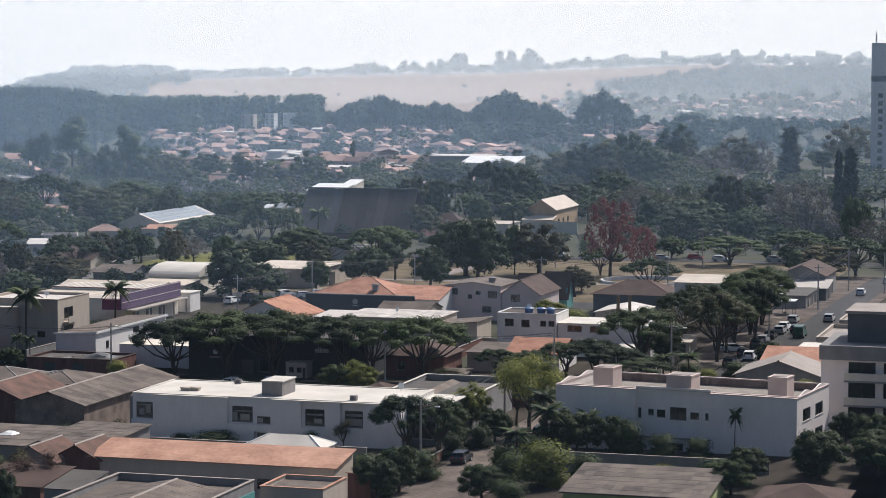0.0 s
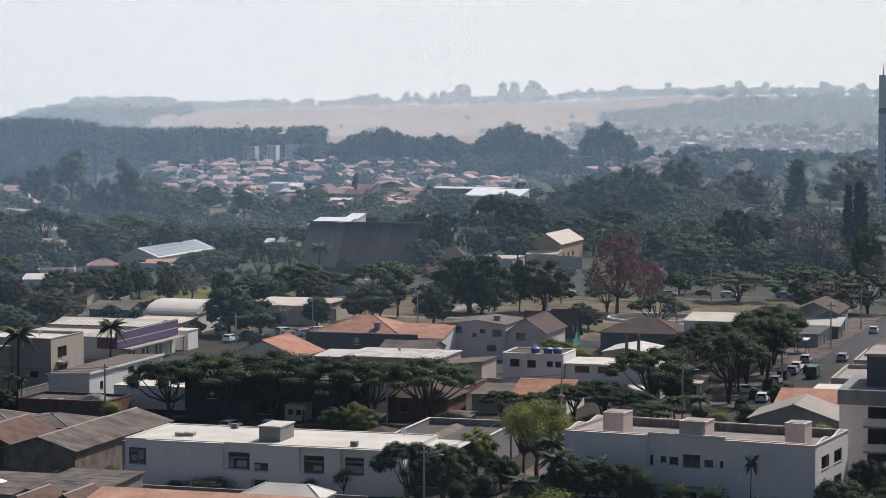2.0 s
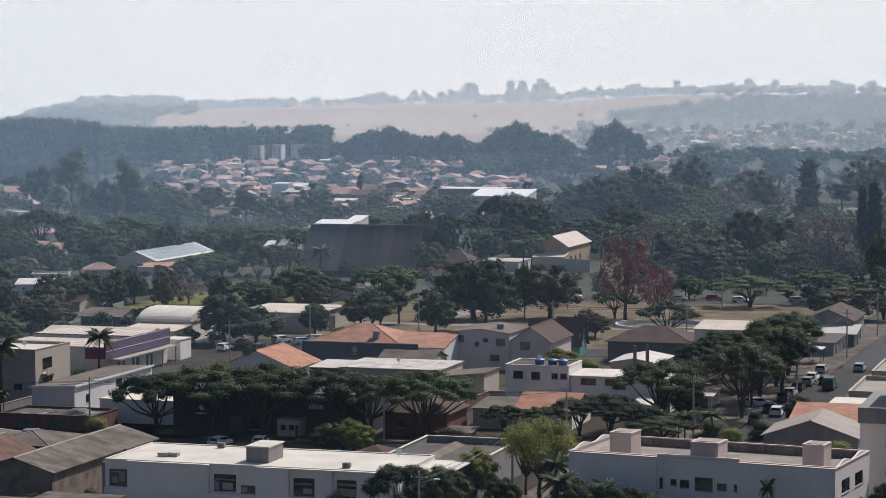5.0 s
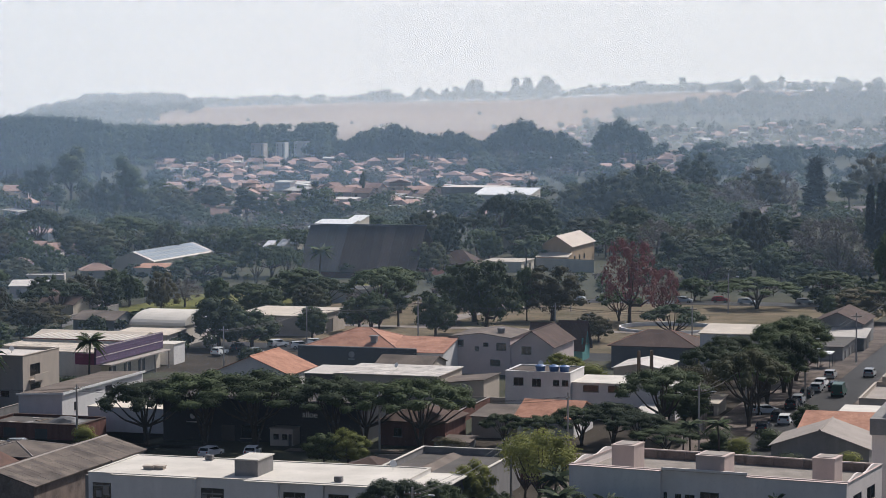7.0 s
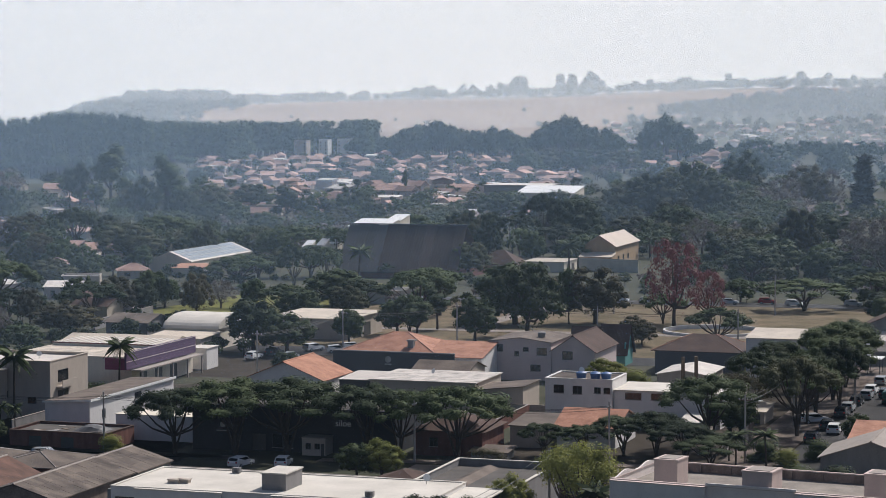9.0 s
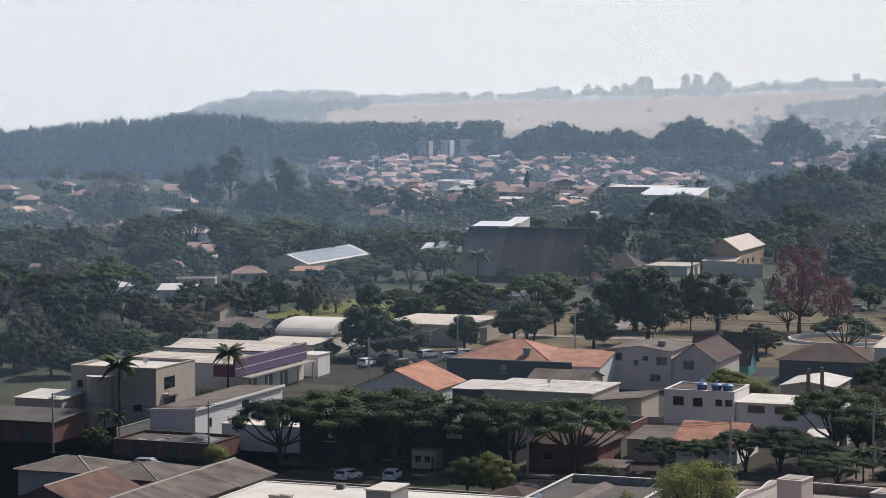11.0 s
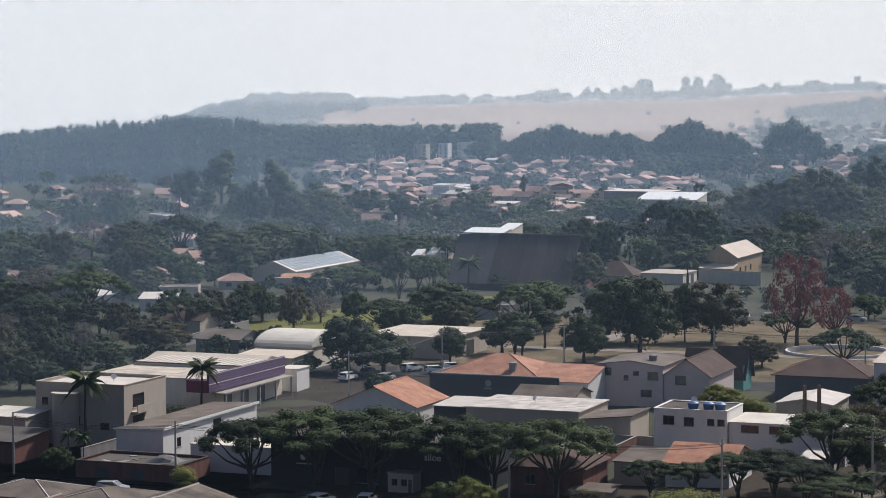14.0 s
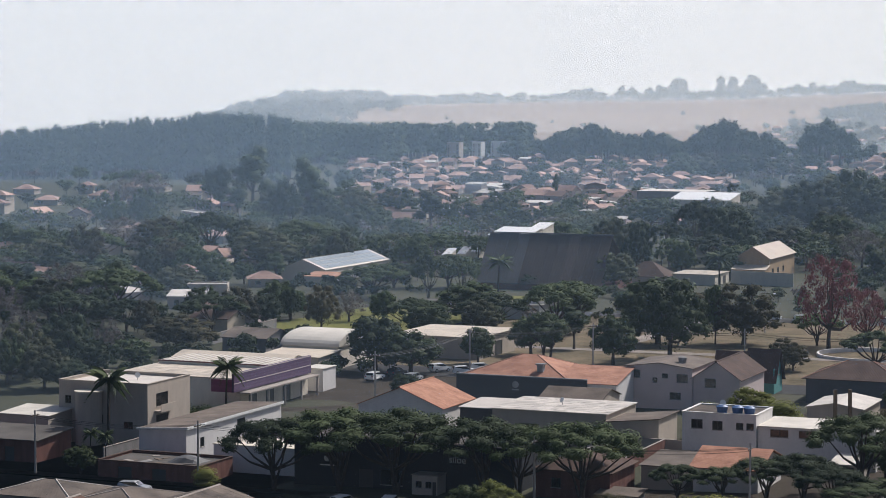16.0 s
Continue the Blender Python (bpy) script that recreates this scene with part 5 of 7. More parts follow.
slab(bm, [(-0.25, -0.36, 3.46), (7.56, -0.36, 3.84), (7.56, -0.26, 3.84), (-0.25, -0.26, 3.46)], 0.28)
part("fascia", bm, "lamp_white", ww)
building("small white block with a beige flat roof", "warehouse", -162.0, 355.5, 13, 7, 2.2, "flat", 0, "white", "cream", 0.12, name="warehouse")
gh = building("grey two-storey house with a round stair tower", "house", -194.6, 370.4, 14.4, 12.6, 7.0, "flat", 0, "beige", "metal", parapet=0.5, cap="beige", windows=(("f", 1.0, 2.0, 4.2, 5.3), ("f", 6.0, 7.2, 1.6, 2.8), ("f", 10.5, 12, 1.0, 2.0), ("r", 2.5, 6, 4.0, 5.9), ("r", 2.5, 6, 1.0, 2.8)))
bm = bmesh.new()
tube(bm, (5.4, -0.9, -2.0), (5.4, -0.9, 6.1), 1.9, 1.9, 24)
part("stair_tower", bm, "beige", gh)
bm = bmesh.new()
tube(bm, (5.4, -0.9, 6.1), (5.4, -0.9, 6.3), 2.0, 2.0, 24)
part("tower_rim", bm, "cream", gh)
part("balcony", boxes((14.402, 2.0, 3.3, 15.5, 7.0, 3.5)), "beige", gh)
part("balustrade", boxes((15.4, 2.0, 3.5, 15.5, 7.0, 4.4)), "beige", gh)
building("white carport canopy beside the house", "carport", -200.5, 364.0, 8.0, 7.5, 3.2, "lean_b", 0.4, "beige", "roof_white", 0.2, name="carport")
building("long low dark-red house with a sheet roof", "house", -205.0, 352.0, 18.0, 9, 1.7, "lean_b", 0.6, "brick", "fibre_dark", 0.4, doors=(("f", 13, 14.5, -1.4, 0.6),))
building("low red house with a sheet roof at the corner", "house", -197.0, 317.0, 14.0, 9, 1.6, "lean_b", 0.6, "brick", "tile_brown", 0.4)

junk = random.Random(61)
for k in range(16):
    x, y = -173.2 + junk.uniform(1.2, 13.0), 344.6 + junk.uniform(1.2, 7.4)
    ob = thing("roof_board", "loose weathered board lying on the flat roof", "board", "roof boards", at=(x, y, 0.66), turn=junk.uniform(0, 180))
    bm = boxes((0, 0, 0.03, junk.uniform(0.8, 2.6), junk.uniform(0.3, 1.1), 0.07 + 0.06 * junk.random()))
    part("board", bm, junk.choice(("grey_paint", "fibre_dark", "concrete", "wood", "beige", "dark_grey")), ob)
tarp = thing("tarpaulin", "heaped dark grey tarpaulin on the flat roof", "tarpaulin", at=(-165.0, 347.6, 0.66))
bm = bmesh.new()
grid = [[bm.verts.new((0.8 * i + junk.uniform(-0.15, 0.15), 0.8 * j + junk.uniform(-0.15, 0.15), (0.9 * math.sin(math.pi * i / 6) * math.sin(math.pi * j / 5) + junk.uniform(0, 0.2)) if 0 < i < 6 and 0 < j < 5 else 0.0)) for j in range(6)] for i in range(7)]
for i in range(6):
    for j in range(5):
        bm.faces.new((grid[i][j], grid[i + 1][j], grid[i + 1][j + 1], grid[i][j + 1]))
part("sheet", bm, "dark_grey", tarp)

# ---- the purple shop ----
pw = building("long shop with a cream sheet roof and purple sign wall", "shop", -204.5, 403.5, 22.0, 24.5, 4.3, "flat", 0, "cream", "metal_cream", 0.1, name="shop", sheets=True, doors=(("r", 3, 6, -1.3, 1.6), ("r", 9, 12, -1.3, 1.6), ("r", 15, 18, -1.3, 1.6)))
part("sign_wall", boxes((22.25, -3.2, 2.7, 22.6, 24.4, 5.6)), "purple", pw)
part("sign_wall", boxes((18.7, -3.2, 2.7, 22.245, -2.95, 4.6)), "magenta", pw)
for z in (3.95, 5.45):
    part("sign_stripe", boxes((22.604, -3.2, z, 22.64, 24.4, z + 0.12)), "lilac", pw)
upper = part("upper_roof", boxes((0.4, 13.6, 4.3, 21.4, 24.2, 5.0)), "roof_white", pw, "raised pale roof with standing ribs")
for k in range(17):
    part("roof_rib", boxes((0.9 + 1.25 * k, 13.7, 5.0, 0.98 + 1.25 * k, 24.1, 5.09)), "beige", upper)
part("roof_edge", boxes((0.3, 13.42, 4.85, 21.5, 13.58, 5.06)), "brick", pw)
part("canopy", boxes((22.0, -1.0, 2.3, 24.2, 24.4, 2.5)), "concrete", pw)
for y in (0, 6, 12, 18, 24):
    part("column", boxes((23.8, y - 0.12, -1.6, 24.05, y + 0.12, 2.3)), "concrete", pw)
building("hall with a ribbed cream roof behind the purple shop", "warehouse", -208.0, 428.5, 21, 9, 4.0, "gable_x", 0.9, "cream", "metal_cream", 0.3, name="warehouse")
building("white flat-roofed annex beside the purple shop", "building", -184.8, 431.0, 3.6, 5, 3.0, "flat", 0, "white", "roof_white", 0.15, name="building")
hall = thing("warehouse", "warehouse with a cream barrel-vaulted roof", "warehouse", at=(-201.0, 456.5, 0))
part("wall", boxes((0, 0, -2, 10.8, 0.2, 3.8), (0, 15.8, -2, 10.8, 16, 3.8), (0, 0.2, -2, 0.2, 15.8, 3.8), (10.6, 0.2, -2, 10.8, 15.8, 3.8)), "cream", hall)
bm = bmesh.new()
arc = [(8.0 + 8.3 * math.cos(a), 3.7 + 2.3 * math.sin(a)) for a in (math.pi * k / 14 for k in range(15))]
rows = [[bm.verts.new((x, y, z)) for y, z in arc] for x in (-0.3, 11.1)]
for i in range(14):
    bm.faces.new((rows[0][i], rows[0][i + 1], rows[1][i + 1], rows[1][i]))
bm.faces.new(rows[0])
bm.faces.new(rows[1][::-1])
bmesh.ops.recalc_face_normals(bm, faces=bm.faces[:])
part("vault", bm, "roof_white", hall)
building("low annex with a cream sheet roof before the vault", "warehouse", -200.5, 447.0, 11, 9, 2.9, "lean_b", 0.4, "beige", "metal_cream", 0.3, name="warehouse")
building("long shop with a pale flat roof", "shop", -189.5, 479.5, 17.0, 19, 3.8, "flat", 0, "beige", "metal_cream", 0.4, name="shop", doors=(("r", 2, 6, -1, 2.4), ("r", 8, 12, -1, 2.4)))

# ---- the middle block ----
building("house with an orange terracotta roof and white verge", "house", -158.0, 393.5, 13.2, 12.6, 3.2, "gable_y", 2.7, "white", "tile", 0.3, ridge="tile")
building("low shop with a pale metal roof", "shop", -136.2, 391.3, 17.0, 13.6, 3.85, "flat", 0, "beige", "metal", 0.25, name="shop", windows=(("f", 4, 7, 0.5, 2.0),), sheets=True)
building("lean-to with a pale sheet roof", "shed", -143.0, 396.0, 6.3, 9, 3.2, "lean_b", 0.3, "dark_grey", "metal", 0.2, name="shed")
building("small house with a pale roof beside the metal-roofed shop", "house", -119.0, 391.0, 7.5, 9, 3.0, "lean_l", 0.8, "beige", "fibre", 0.3)
nb = building("low building behind a black street wall", "building", -153.8, 425.0, 16.8, 14.5, 4.3, "hip", 2.7, "beige", "tile", 0.3, name="building", ridge="tile_old")
part("street_wall", boxes((-0.6, -1.9, -2.0, 21.0, -1.6, 4.4)), "navy", nb)
part("side_wall", boxes((-0.6, -1.595, -2.0, -0.3, 12.0, 4.4)), "dark_grey", nb)
part("wall_rail", boxes((-0.6, -1.95, 4.4, 21.0, -1.55, 4.55)), "grey_paint", nb)
bm = bmesh.new()
tube(bm, (9.3, -1.9, 3.2), (9.3, -1.97, 3.2), 0.55, 0.55, 18)
part("logo", bm, "grey_paint", nb)
part("logo", boxes((8.7, -1.96, 2.3, 9.9, -1.905, 2.5)), "grey_paint", nb)
part("chimney", boxes((11.6, 1.5, 4.6, 12.6, 2.5, 6.0)), "grey_paint", nb)
part("chimney_cap", boxes((11.4, 1.3, 6.0, 12.8, 2.7, 6.2)), "grey_paint", nb)
building("house with a low orange roof", "house", -138.0, 423.6, 9.8, 8.8, 3.9, "lean_b", 1.8, "white", "tile", 0.2)
building("small beige gabled house", "house", -136.5, 412.0, 9.5, 9.5, 2.9, "gable_x", 1.3, "beige", "fibre", 0.3)
building("pale lilac two-storey house with a flat sheet roof", "house", -129.6, 432.6, 10.8, 13, 5.9, "gable_y", 0.7, "lilac", "fibre", 0.25, windows=(("f", 0.7, 2.4, 4.1, 5.3), ("f", 4.4, 5.2, 3.4, 4.2), ("f", 5.9, 6.9, 4.2, 4.9), ("f", 8.3, 10.1, 3.6, 4.9), ("f", 7.2, 9.0, 0.9, 2.0)))
building("pale lilac gabled house with a brown tiled roof", "house", -118.7, 433.0, 7.4, 15, 4.6, "gable_y", 2.5, "lilac", "tile_brown", 0.4, windows=(("f", 1.8, 3.6, 3.0, 4.4),), ridge="tile_brown")
for x, y in ((-281.5, 730), (-279.8, 738), (-278.6, 746)):
    building("little annex with a glaring white sheet roof", "shed", x, y, 2.4, 5.0, 3.6, "lean_b", 1.8, "cream", "metal_shiny", 0.2, z=-4.0, name="shed")
for x, y in ((-119.8, 449.0), (-115.8, 454.0)):
    building("dark steep-roofed house with teal gable walls", "house", x, y, 4.6, 5.4, 2.4, "gable_x", 4.4, "teal", "tile_brown", 0.5, windows=(("r", 2.8, 3.8, 2.6, 3.8),))
wh = building("white two-storey house with a weathered flat roof", "house", -104.4, 378.2, 10.0, 8.6, 6.6, "flat", 0, "white", "fibre", parapet=0.2, windows=(("f", 1.25, 2.8, 4.7, 5.9), ("f", 4.1, 5.5, 4.6, 5.8), ("f", 7.3, 8.3, 4.8, 5.7), ("f", 8.7, 9.7, 4.8, 5.7), ("f", 3.4, 5.0, 1.0, 2.2)))
for x in (-99.3, -97.2, -95.6):
    ob = thing("water_tank", "blue plastic water tank on the flat roof", "water tank", "blue tanks", at=(x, 379.4, 6.7))
    bm = bmesh.new()
    tube(bm, (0, 0, 0), (0, 0, 0.9), 0.62, 0.78, 16)
    part("tank", bm, "tank_blue", ob)
    bm = bmesh.new()
    tube(bm, (0, 0, 0.9), (0, 0, 1.12), 0.82, 0.4, 16)
    part("lid", bm, "tank_blue", ob)
building("white wing with a sunlit pale sheet roof", "house", -94.3, 379.0, 15.5, 9.5, 5.3, "flat", 0, "white", "roof_white", 0.3, windows=(("f", 1.6, 4.0, 4.0, 5.0), ("f", 5.4, 7.8, 4.0, 5.0)))
building("small house with a pale patched roof", "house", -95.0, 409, 8, 12, 4.2, "gable_y", 0.7, "beige", "metal", 0.3)
building("house with a bright orange terracotta roof", "house", -97.3, 359.0, 8.2, 11.5, 2.9, "gable_x", 1.7, "white", "tile", 0.5, windows=(("f", 3, 4.2, 0.8, 1.9),))
# Dark grey wall colour stands in for the shadow on the front.
building("house with a brown hipped roof and yellow side wall", "house", -104.0, 446.0, 15.0, 11, 3.9, "hip", 2.2, "dark_grey", "tile_brown", 0.6, ridge="tile_old")
# Small block added to carry the brown-roofed house's yellow side.
building("yellow annex beside the brown-roofed house", "house", -88.8, 447.5, 3.4, 8, 3.2, "lean_l", -0.4, "yellow", "tile_brown", 0.2)
building("white two-storey house with a row of windows", "house", -87.2, 441.0, 12.0, 10, 6.8, "lean_b", 0.7, "white", "metal_cream", 0.3, windows=(("f", 1.0, 2.9, 3.7, 5.0), ("f", 3.6, 4.4, 4.2, 4.9), ("f", 4.9, 6.2, 4.0, 4.9), ("f", 6.8, 8.9, 3.7, 5.0)))
building("street shop with a dark brown tiled gable", "shop", -74.4, 485.5, 9.4, 17, 4.8, "gable_y", 2.0, "grey_paint", "tile_brown", 0.4, name="shop", doors=(("r", 3, 6, -0.2, 2.4), ("r", 9, 12, -0.2, 2.4)))
building("open shop front under a pale sheet awning", "shop", -70.2, 478.0, 6.4, 7.2, 2.9, "lean_b", 1.1, "dark_grey", "metal", 0.5, name="shop", doors=(("f", 1.0, 5.2, -0.6, 2.3), ("r", 1, 5, -0.4, 2.2)))
building("low grey shop with a row of shutters", "shop", -71.5, 460.5, 6.2, 17.0, 2.9, "flat", 0, "grey_paint", "fibre_dark", 0.3, name="shop", doors=(("r", 1.5, 4.5, -0.5, 2.0), ("r", 6.5, 9.5, -0.5, 2.0), ("r", 11.5, 14.5, -0.5, 2.0)))
bs = thing("bus_stop", "bus stop with a white canopy on thin posts", "bus stop", at=(-68.0, 446.5, height(-68, 446)))
part("canopy", boxes((0, 0, 2.75, 2.6, 4.5, 2.9)), "lamp_white", bs)
for dx, dy in ((0.2, 0.3), (0.2, 4.1), (2.2, 0.3), (2.2, 4.1)):
    part("post", boxes((dx, dy, -0.2, dx + 0.1, dy + 0.1, 2.75)), "dark_grey", bs)
part("bench", boxes((0.4, 0.6, 0.55, 0.9, 3.9, 0.65)), "wood", bs)
ring = thing("planter_ring", "low white curved wall round the roundabout", "wall", at=(-108, 514, -0.4))
bm = bmesh.new()
n = 40
for a0 in range(n):
    pts = []
    for a in (a0, a0 + 1):
        ca, sa = math.cos(a * math.tau / n), math.sin(a * math.tau / n)
        pts.append([bm.verts.new((r * ca, r * 1.0 * sa, z)) for r, z in ((9.6, -0.4), (9.6, 0.75), (10.0, 0.75), (10.0, -0.4))])
    for i in range(3):
        bm.faces.new((pts[0][i], pts[0][i + 1], pts[1][i + 1], pts[1][i]))
bmesh.ops.remove_doubles(bm, verts=bm.verts[:], dist=0.001)
bmesh.ops.recalc_face_normals(bm, faces=bm.faces[:])
part("curved_wall", bm, "white", ring)

# ---- beyond the avenue ----
dh = thing("hall", "hall with a huge dark sloping sheet roof", "hall", at=(-243.5, 660, -3.7))
part("wall", boxes((0.2, 1, -1, 34.3, 27, 1.9)), "brick", dh)
for k in range(12):
    bm = bmesh.new()
    x0, x1 = 34.5 * k / 12, 34.5 * (k + 1) / 12 - 0.05
    slab(bm, [(x0, 0, 1.8), (x1, 0, 1.8), (x1 - 1.2, 13.5, 14.0 + 0.04 * (k % 3)), (x0 - 1.2, 13.5, 14.0 + 0.04 * (k % 3))], 0.15)
    part("roof_panel", bm, "dark_roof" if k > 3 else "grey_roof", dh)
bm = bmesh.new()
slab(bm, [(-1.2, 13.6, 14.0), (33.2, 13.6, 14.0), (34.4, 27, 1.8), (0, 27, 1.8)], 0.15)
part("roof", bm, "dark_roof", dh)
part("eave_beam", boxes((-1.3, 13.3, 14.05, 33.4, 13.8, 14.35)), "dark_grey", dh)
building("small rooftop hall with a glaring white sheet", "hall", -243.4, 700, 4.2, 9, 13.9, "lean_b", 1.4, "cream", "metal_shiny", 0.2, z=-4.0, name="hall")
building("hall with a glaring bare metal roof", "hall", -250.2, 687, 11.2, 12, 12.9, "lean_b", 1.6, "cream", "metal_shiny", 0.3, z=-4.0, name="hall")
sol = building("pale hall with solar panels on its roof", "hall", -302.0, 663.5, 13.2, 44, 3.6, "gable_y", 2.6, "cream", "metal", 0.3, z=-3.9, name="hall", doors=(("f", 4, 7, -0.2, 1.6),))
for i in range(3):
    for j in range(12):
        bm = bmesh.new()
        xa, xb = 6.9 + 2.05 * i, 6.9 + 2.05 * i + 1.75
        slab(bm, [(x, y, 3.6 + 2.6 * (13.2 - x) / 6.6 + 0.12) for x, y in ((xa, 1.5 + 3.4 * j), (xb, 1.5 + 3.4 * j), (xb, 4.75 + 3.4 * j), (xa, 4.75 + 3.4 * j))], 0.05)
        part("solar_panel", bm, "solar", sol)
building("small tiled annex beside the solar hall", "house", -291.0, 655, 9, 7, 2.0, "lean_b", 0.8, "cream", "tile_old", 0.3, z=-3.5)
building("small house with a red-brown roof", "house", -248.5, 511, 8.5, 8, 2.9, "gable_x", 1.3, "beige", "tile_brown", 0.4, z=-1.0, windows=(("f", 2, 3.2, 0.8, 1.9),))
building("grey low house with a fibre-cement gable", "house", -222.0, 474, 9, 11, 2.6, "gable_x", 1.3, "grey_paint", "fibre", 0.4)
for x, y, t in ((-231, 487, 95), (-233, 505, 95)):
    ob = thing("garden_wall", "weathered grey garden wall", "wall", at=(x, y, height(x, y)), turn=t)
    part("masonry", boxes((0, -0.1, -0.5, 17.5, 0.1, 1.9)), "grey_paint", ob)
    part("coping", boxes((-0.05, -0.16, 1.9, 17.55, 0.16, 2.0)), "concrete", ob)
building("dark open shelter on the lawn", "shelter", -223.5, 573.5, 6.2, 4.5, 3.0, "flat", 0, "dark_grey", "fibre_dark", 0.4, z=-2.0, name="shelter", doors=(("f", 1, 5, -0.3, 2.4),))
building("ochre hall with a pale beige gable roof", "hall", -190.0, 722.5, 9.4, 29, 6.2, "gable_y", 3.0, "ochre", "roof_beige", 0.5, z=-4.0, name="hall", windows=(("r", 3, 5, 1.5, 3), ("r", 9, 11, 1.5, 3), ("r", 15, 17, 1.5, 3)))
building("ochre porch with a pale lean-to roof", "porch", -190.0, 717.5, 9.5, 4.6, 3.2, "lean_b", 1.0, "ochre", "metal_cream", 0.3, z=-4.0, name="porch")
building("low cream building with a pale flat roof", "building", -201.0, 697.0, 12, 14, 3.0, "flat", 0, "cream", "metal_cream", 0.3, z=-4.0, name="building", doors=(("r", 3, 6, -0.2, 2.2), ("r", 8, 11, -0.2, 2.2)))
building("low white building with a flat roof under the trees", "building", -202.5, 570, 9, 10, 3.6, "flat", 0, "white", "roof_white", 0.4, z=-2.3, name="building")
building("brown tiled house behind the park trees", "house", -213.0, 690, 12, 10, 2.6, "hip", 3.4, "beige", "tile_brown", 0.6, z=-3.6)
tb = building("tall pale tower block with a dark band", "tower block", -121.0, 1045.0, 26, 18, 59, "flat", 0, "white", "concrete", parapet=1.0, z=-4.0, name="tower_block", windows=tuple(("f", 3.0, 5.0, 6.0 + 3.4 * k, 7.8 + 3.4 * k) for k in range(10)))
part("dark_band", boxes((-0.06, -0.06, 43.5, 26.06, 18.06, 46.0)), "dark_grey", tb)
bm = bmesh.new()
tube(bm, (1.6, 3, 59), (1.6, 3, 65), 0.35, 0.12, 6)
part("mast", bm, "dark_grey", tb)
building("hall with a glaring pale roof in the town", "hall", -297.0, 1015, 25, 17, 7.6, "lean_b", 2.4, "cream", "metal_shiny", 0.3, z=-4.0, name="hall")
building("blue-grey warehouse in the town", "warehouse", -330.0, 1075, 30, 20, 8.0, "flat", 0, "grey_paint", "metal", 0.3, z=-4.0, name="warehouse")
for x, y, w, wall in ((-648, 1640, 9.5, "beige"), (-640, 1668, 7.0, "white"), (-634, 1690, 9.5, "white")):
    building("pale five-storey apartment block at the wood's edge", "apartment block", x, y, w, 8, 13.0, "flat", 0, wall, "concrete", parapet=0.6, z=-4.0, name="apartment_block", windows=tuple(("f", a, a + 1.2, 0.9 + 2.5 * k, 2.1 + 2.5 * k) for k in range(5) for a in (0.9, w - 2.1)))

# ---- the town in the distance ----
TOWN = [
    building("one-storey house with a terracotta hipped roof", "house", 0, -450, 11, 9, 3.2, "hip", 2.2, "beige", "tile_pale", 0.6, windows=(("f", 2, 4.0, 1, 2.2),)),
    building("pale pink house with a terracotta gable roof", "house", 0, -470, 10, 12, 3.2, "gable_y", 2.2, "pinkish", "tile_pale", 0.6, windows=(("f", 6, 7.8, 1, 2.2),)),
    building("pink house with a broad tiled gable", "house", 0, -490, 13, 9, 3.4, "gable_x", 2.4, "pinkish", "tile_pale", 0.6, windows=(("f", 2, 4.4, 1, 2.2),)),
    building("two-storey beige house with a terracotta roof", "house", 0, -510, 8, 8, 5.2, "hip", 1.9, "beige", "tile_pale", 0.6, windows=(("f", 1.5, 2.9, 4, 5.2), ("f", 6, 7.4, 4, 5.2))),
    building("low house with a grey fibre-cement roof", "house", 0, -550, 12, 10, 3.0, "gable_x", 1.4, "beige", "fibre", 0.5, windows=(("f", 2, 3.6, 1, 2.2),)),
    building("flat-roofed beige town house", "house", 0, -570, 9, 11, 4.6, "flat", 0, "beige", "roof_white", parapet=0.5, windows=(("f", 2, 3.6, 3.4, 4.6),)),
    building("low house with a pale sheet roof", "house", 0, -530, 11, 9, 3.2, "lean_b", 0.9, "pinkish", "metal", 0.4, windows=(("f", 2, 3.4, 1, 2.2),)),
]
town_rnd = random.Random(31)
town_used = set()
HOUSES = []


def town_house(x, y, turn=None, pick=None):
    src = TOWN[pick if pick is not None else town_rnd.choice((0, 0, 1, 1, 2, 2, 3, 3, 4, 5, 5, 6, 6))]
    m = pose(x, y, height(x, y), 0, 0, town_rnd.choice((0, 0, 90, 180)) + town_rnd.uniform(-25, 25) if turn is None else turn)
    ob = src if src not in town_used else copy_thing(src, m)
    ob.matrix_basis = m @ Matrix.Diagonal((town_rnd.uniform(0.75, 1.0), town_rnd.uniform(0.75, 1.0), town_rnd.uniform(0.75, 0.95), 1))
    town_used.add(src)
    ob["group"] = "town houses"
    HOUSES.append((x, y))


def scatter_houses(count, d0, d1, l0, l1, gap):
    tries = 0
    made = 0
    while made < count and tries < count * 30:
        tries += 1
        x, y = polar(math.sqrt(town_rnd.uniform(d0 * d0, d1 * d1)), town_rnd.uniform(l0, l1))
        if all(math.hypot(x - a, y - b) > gap for a, b in HOUSES) and not any(f[0] - 8 < x < f[2] + 8 and f[1] - 8 < y < f[3] + 8 for f in FOOT):
            town_house(x, y)
            made += 1


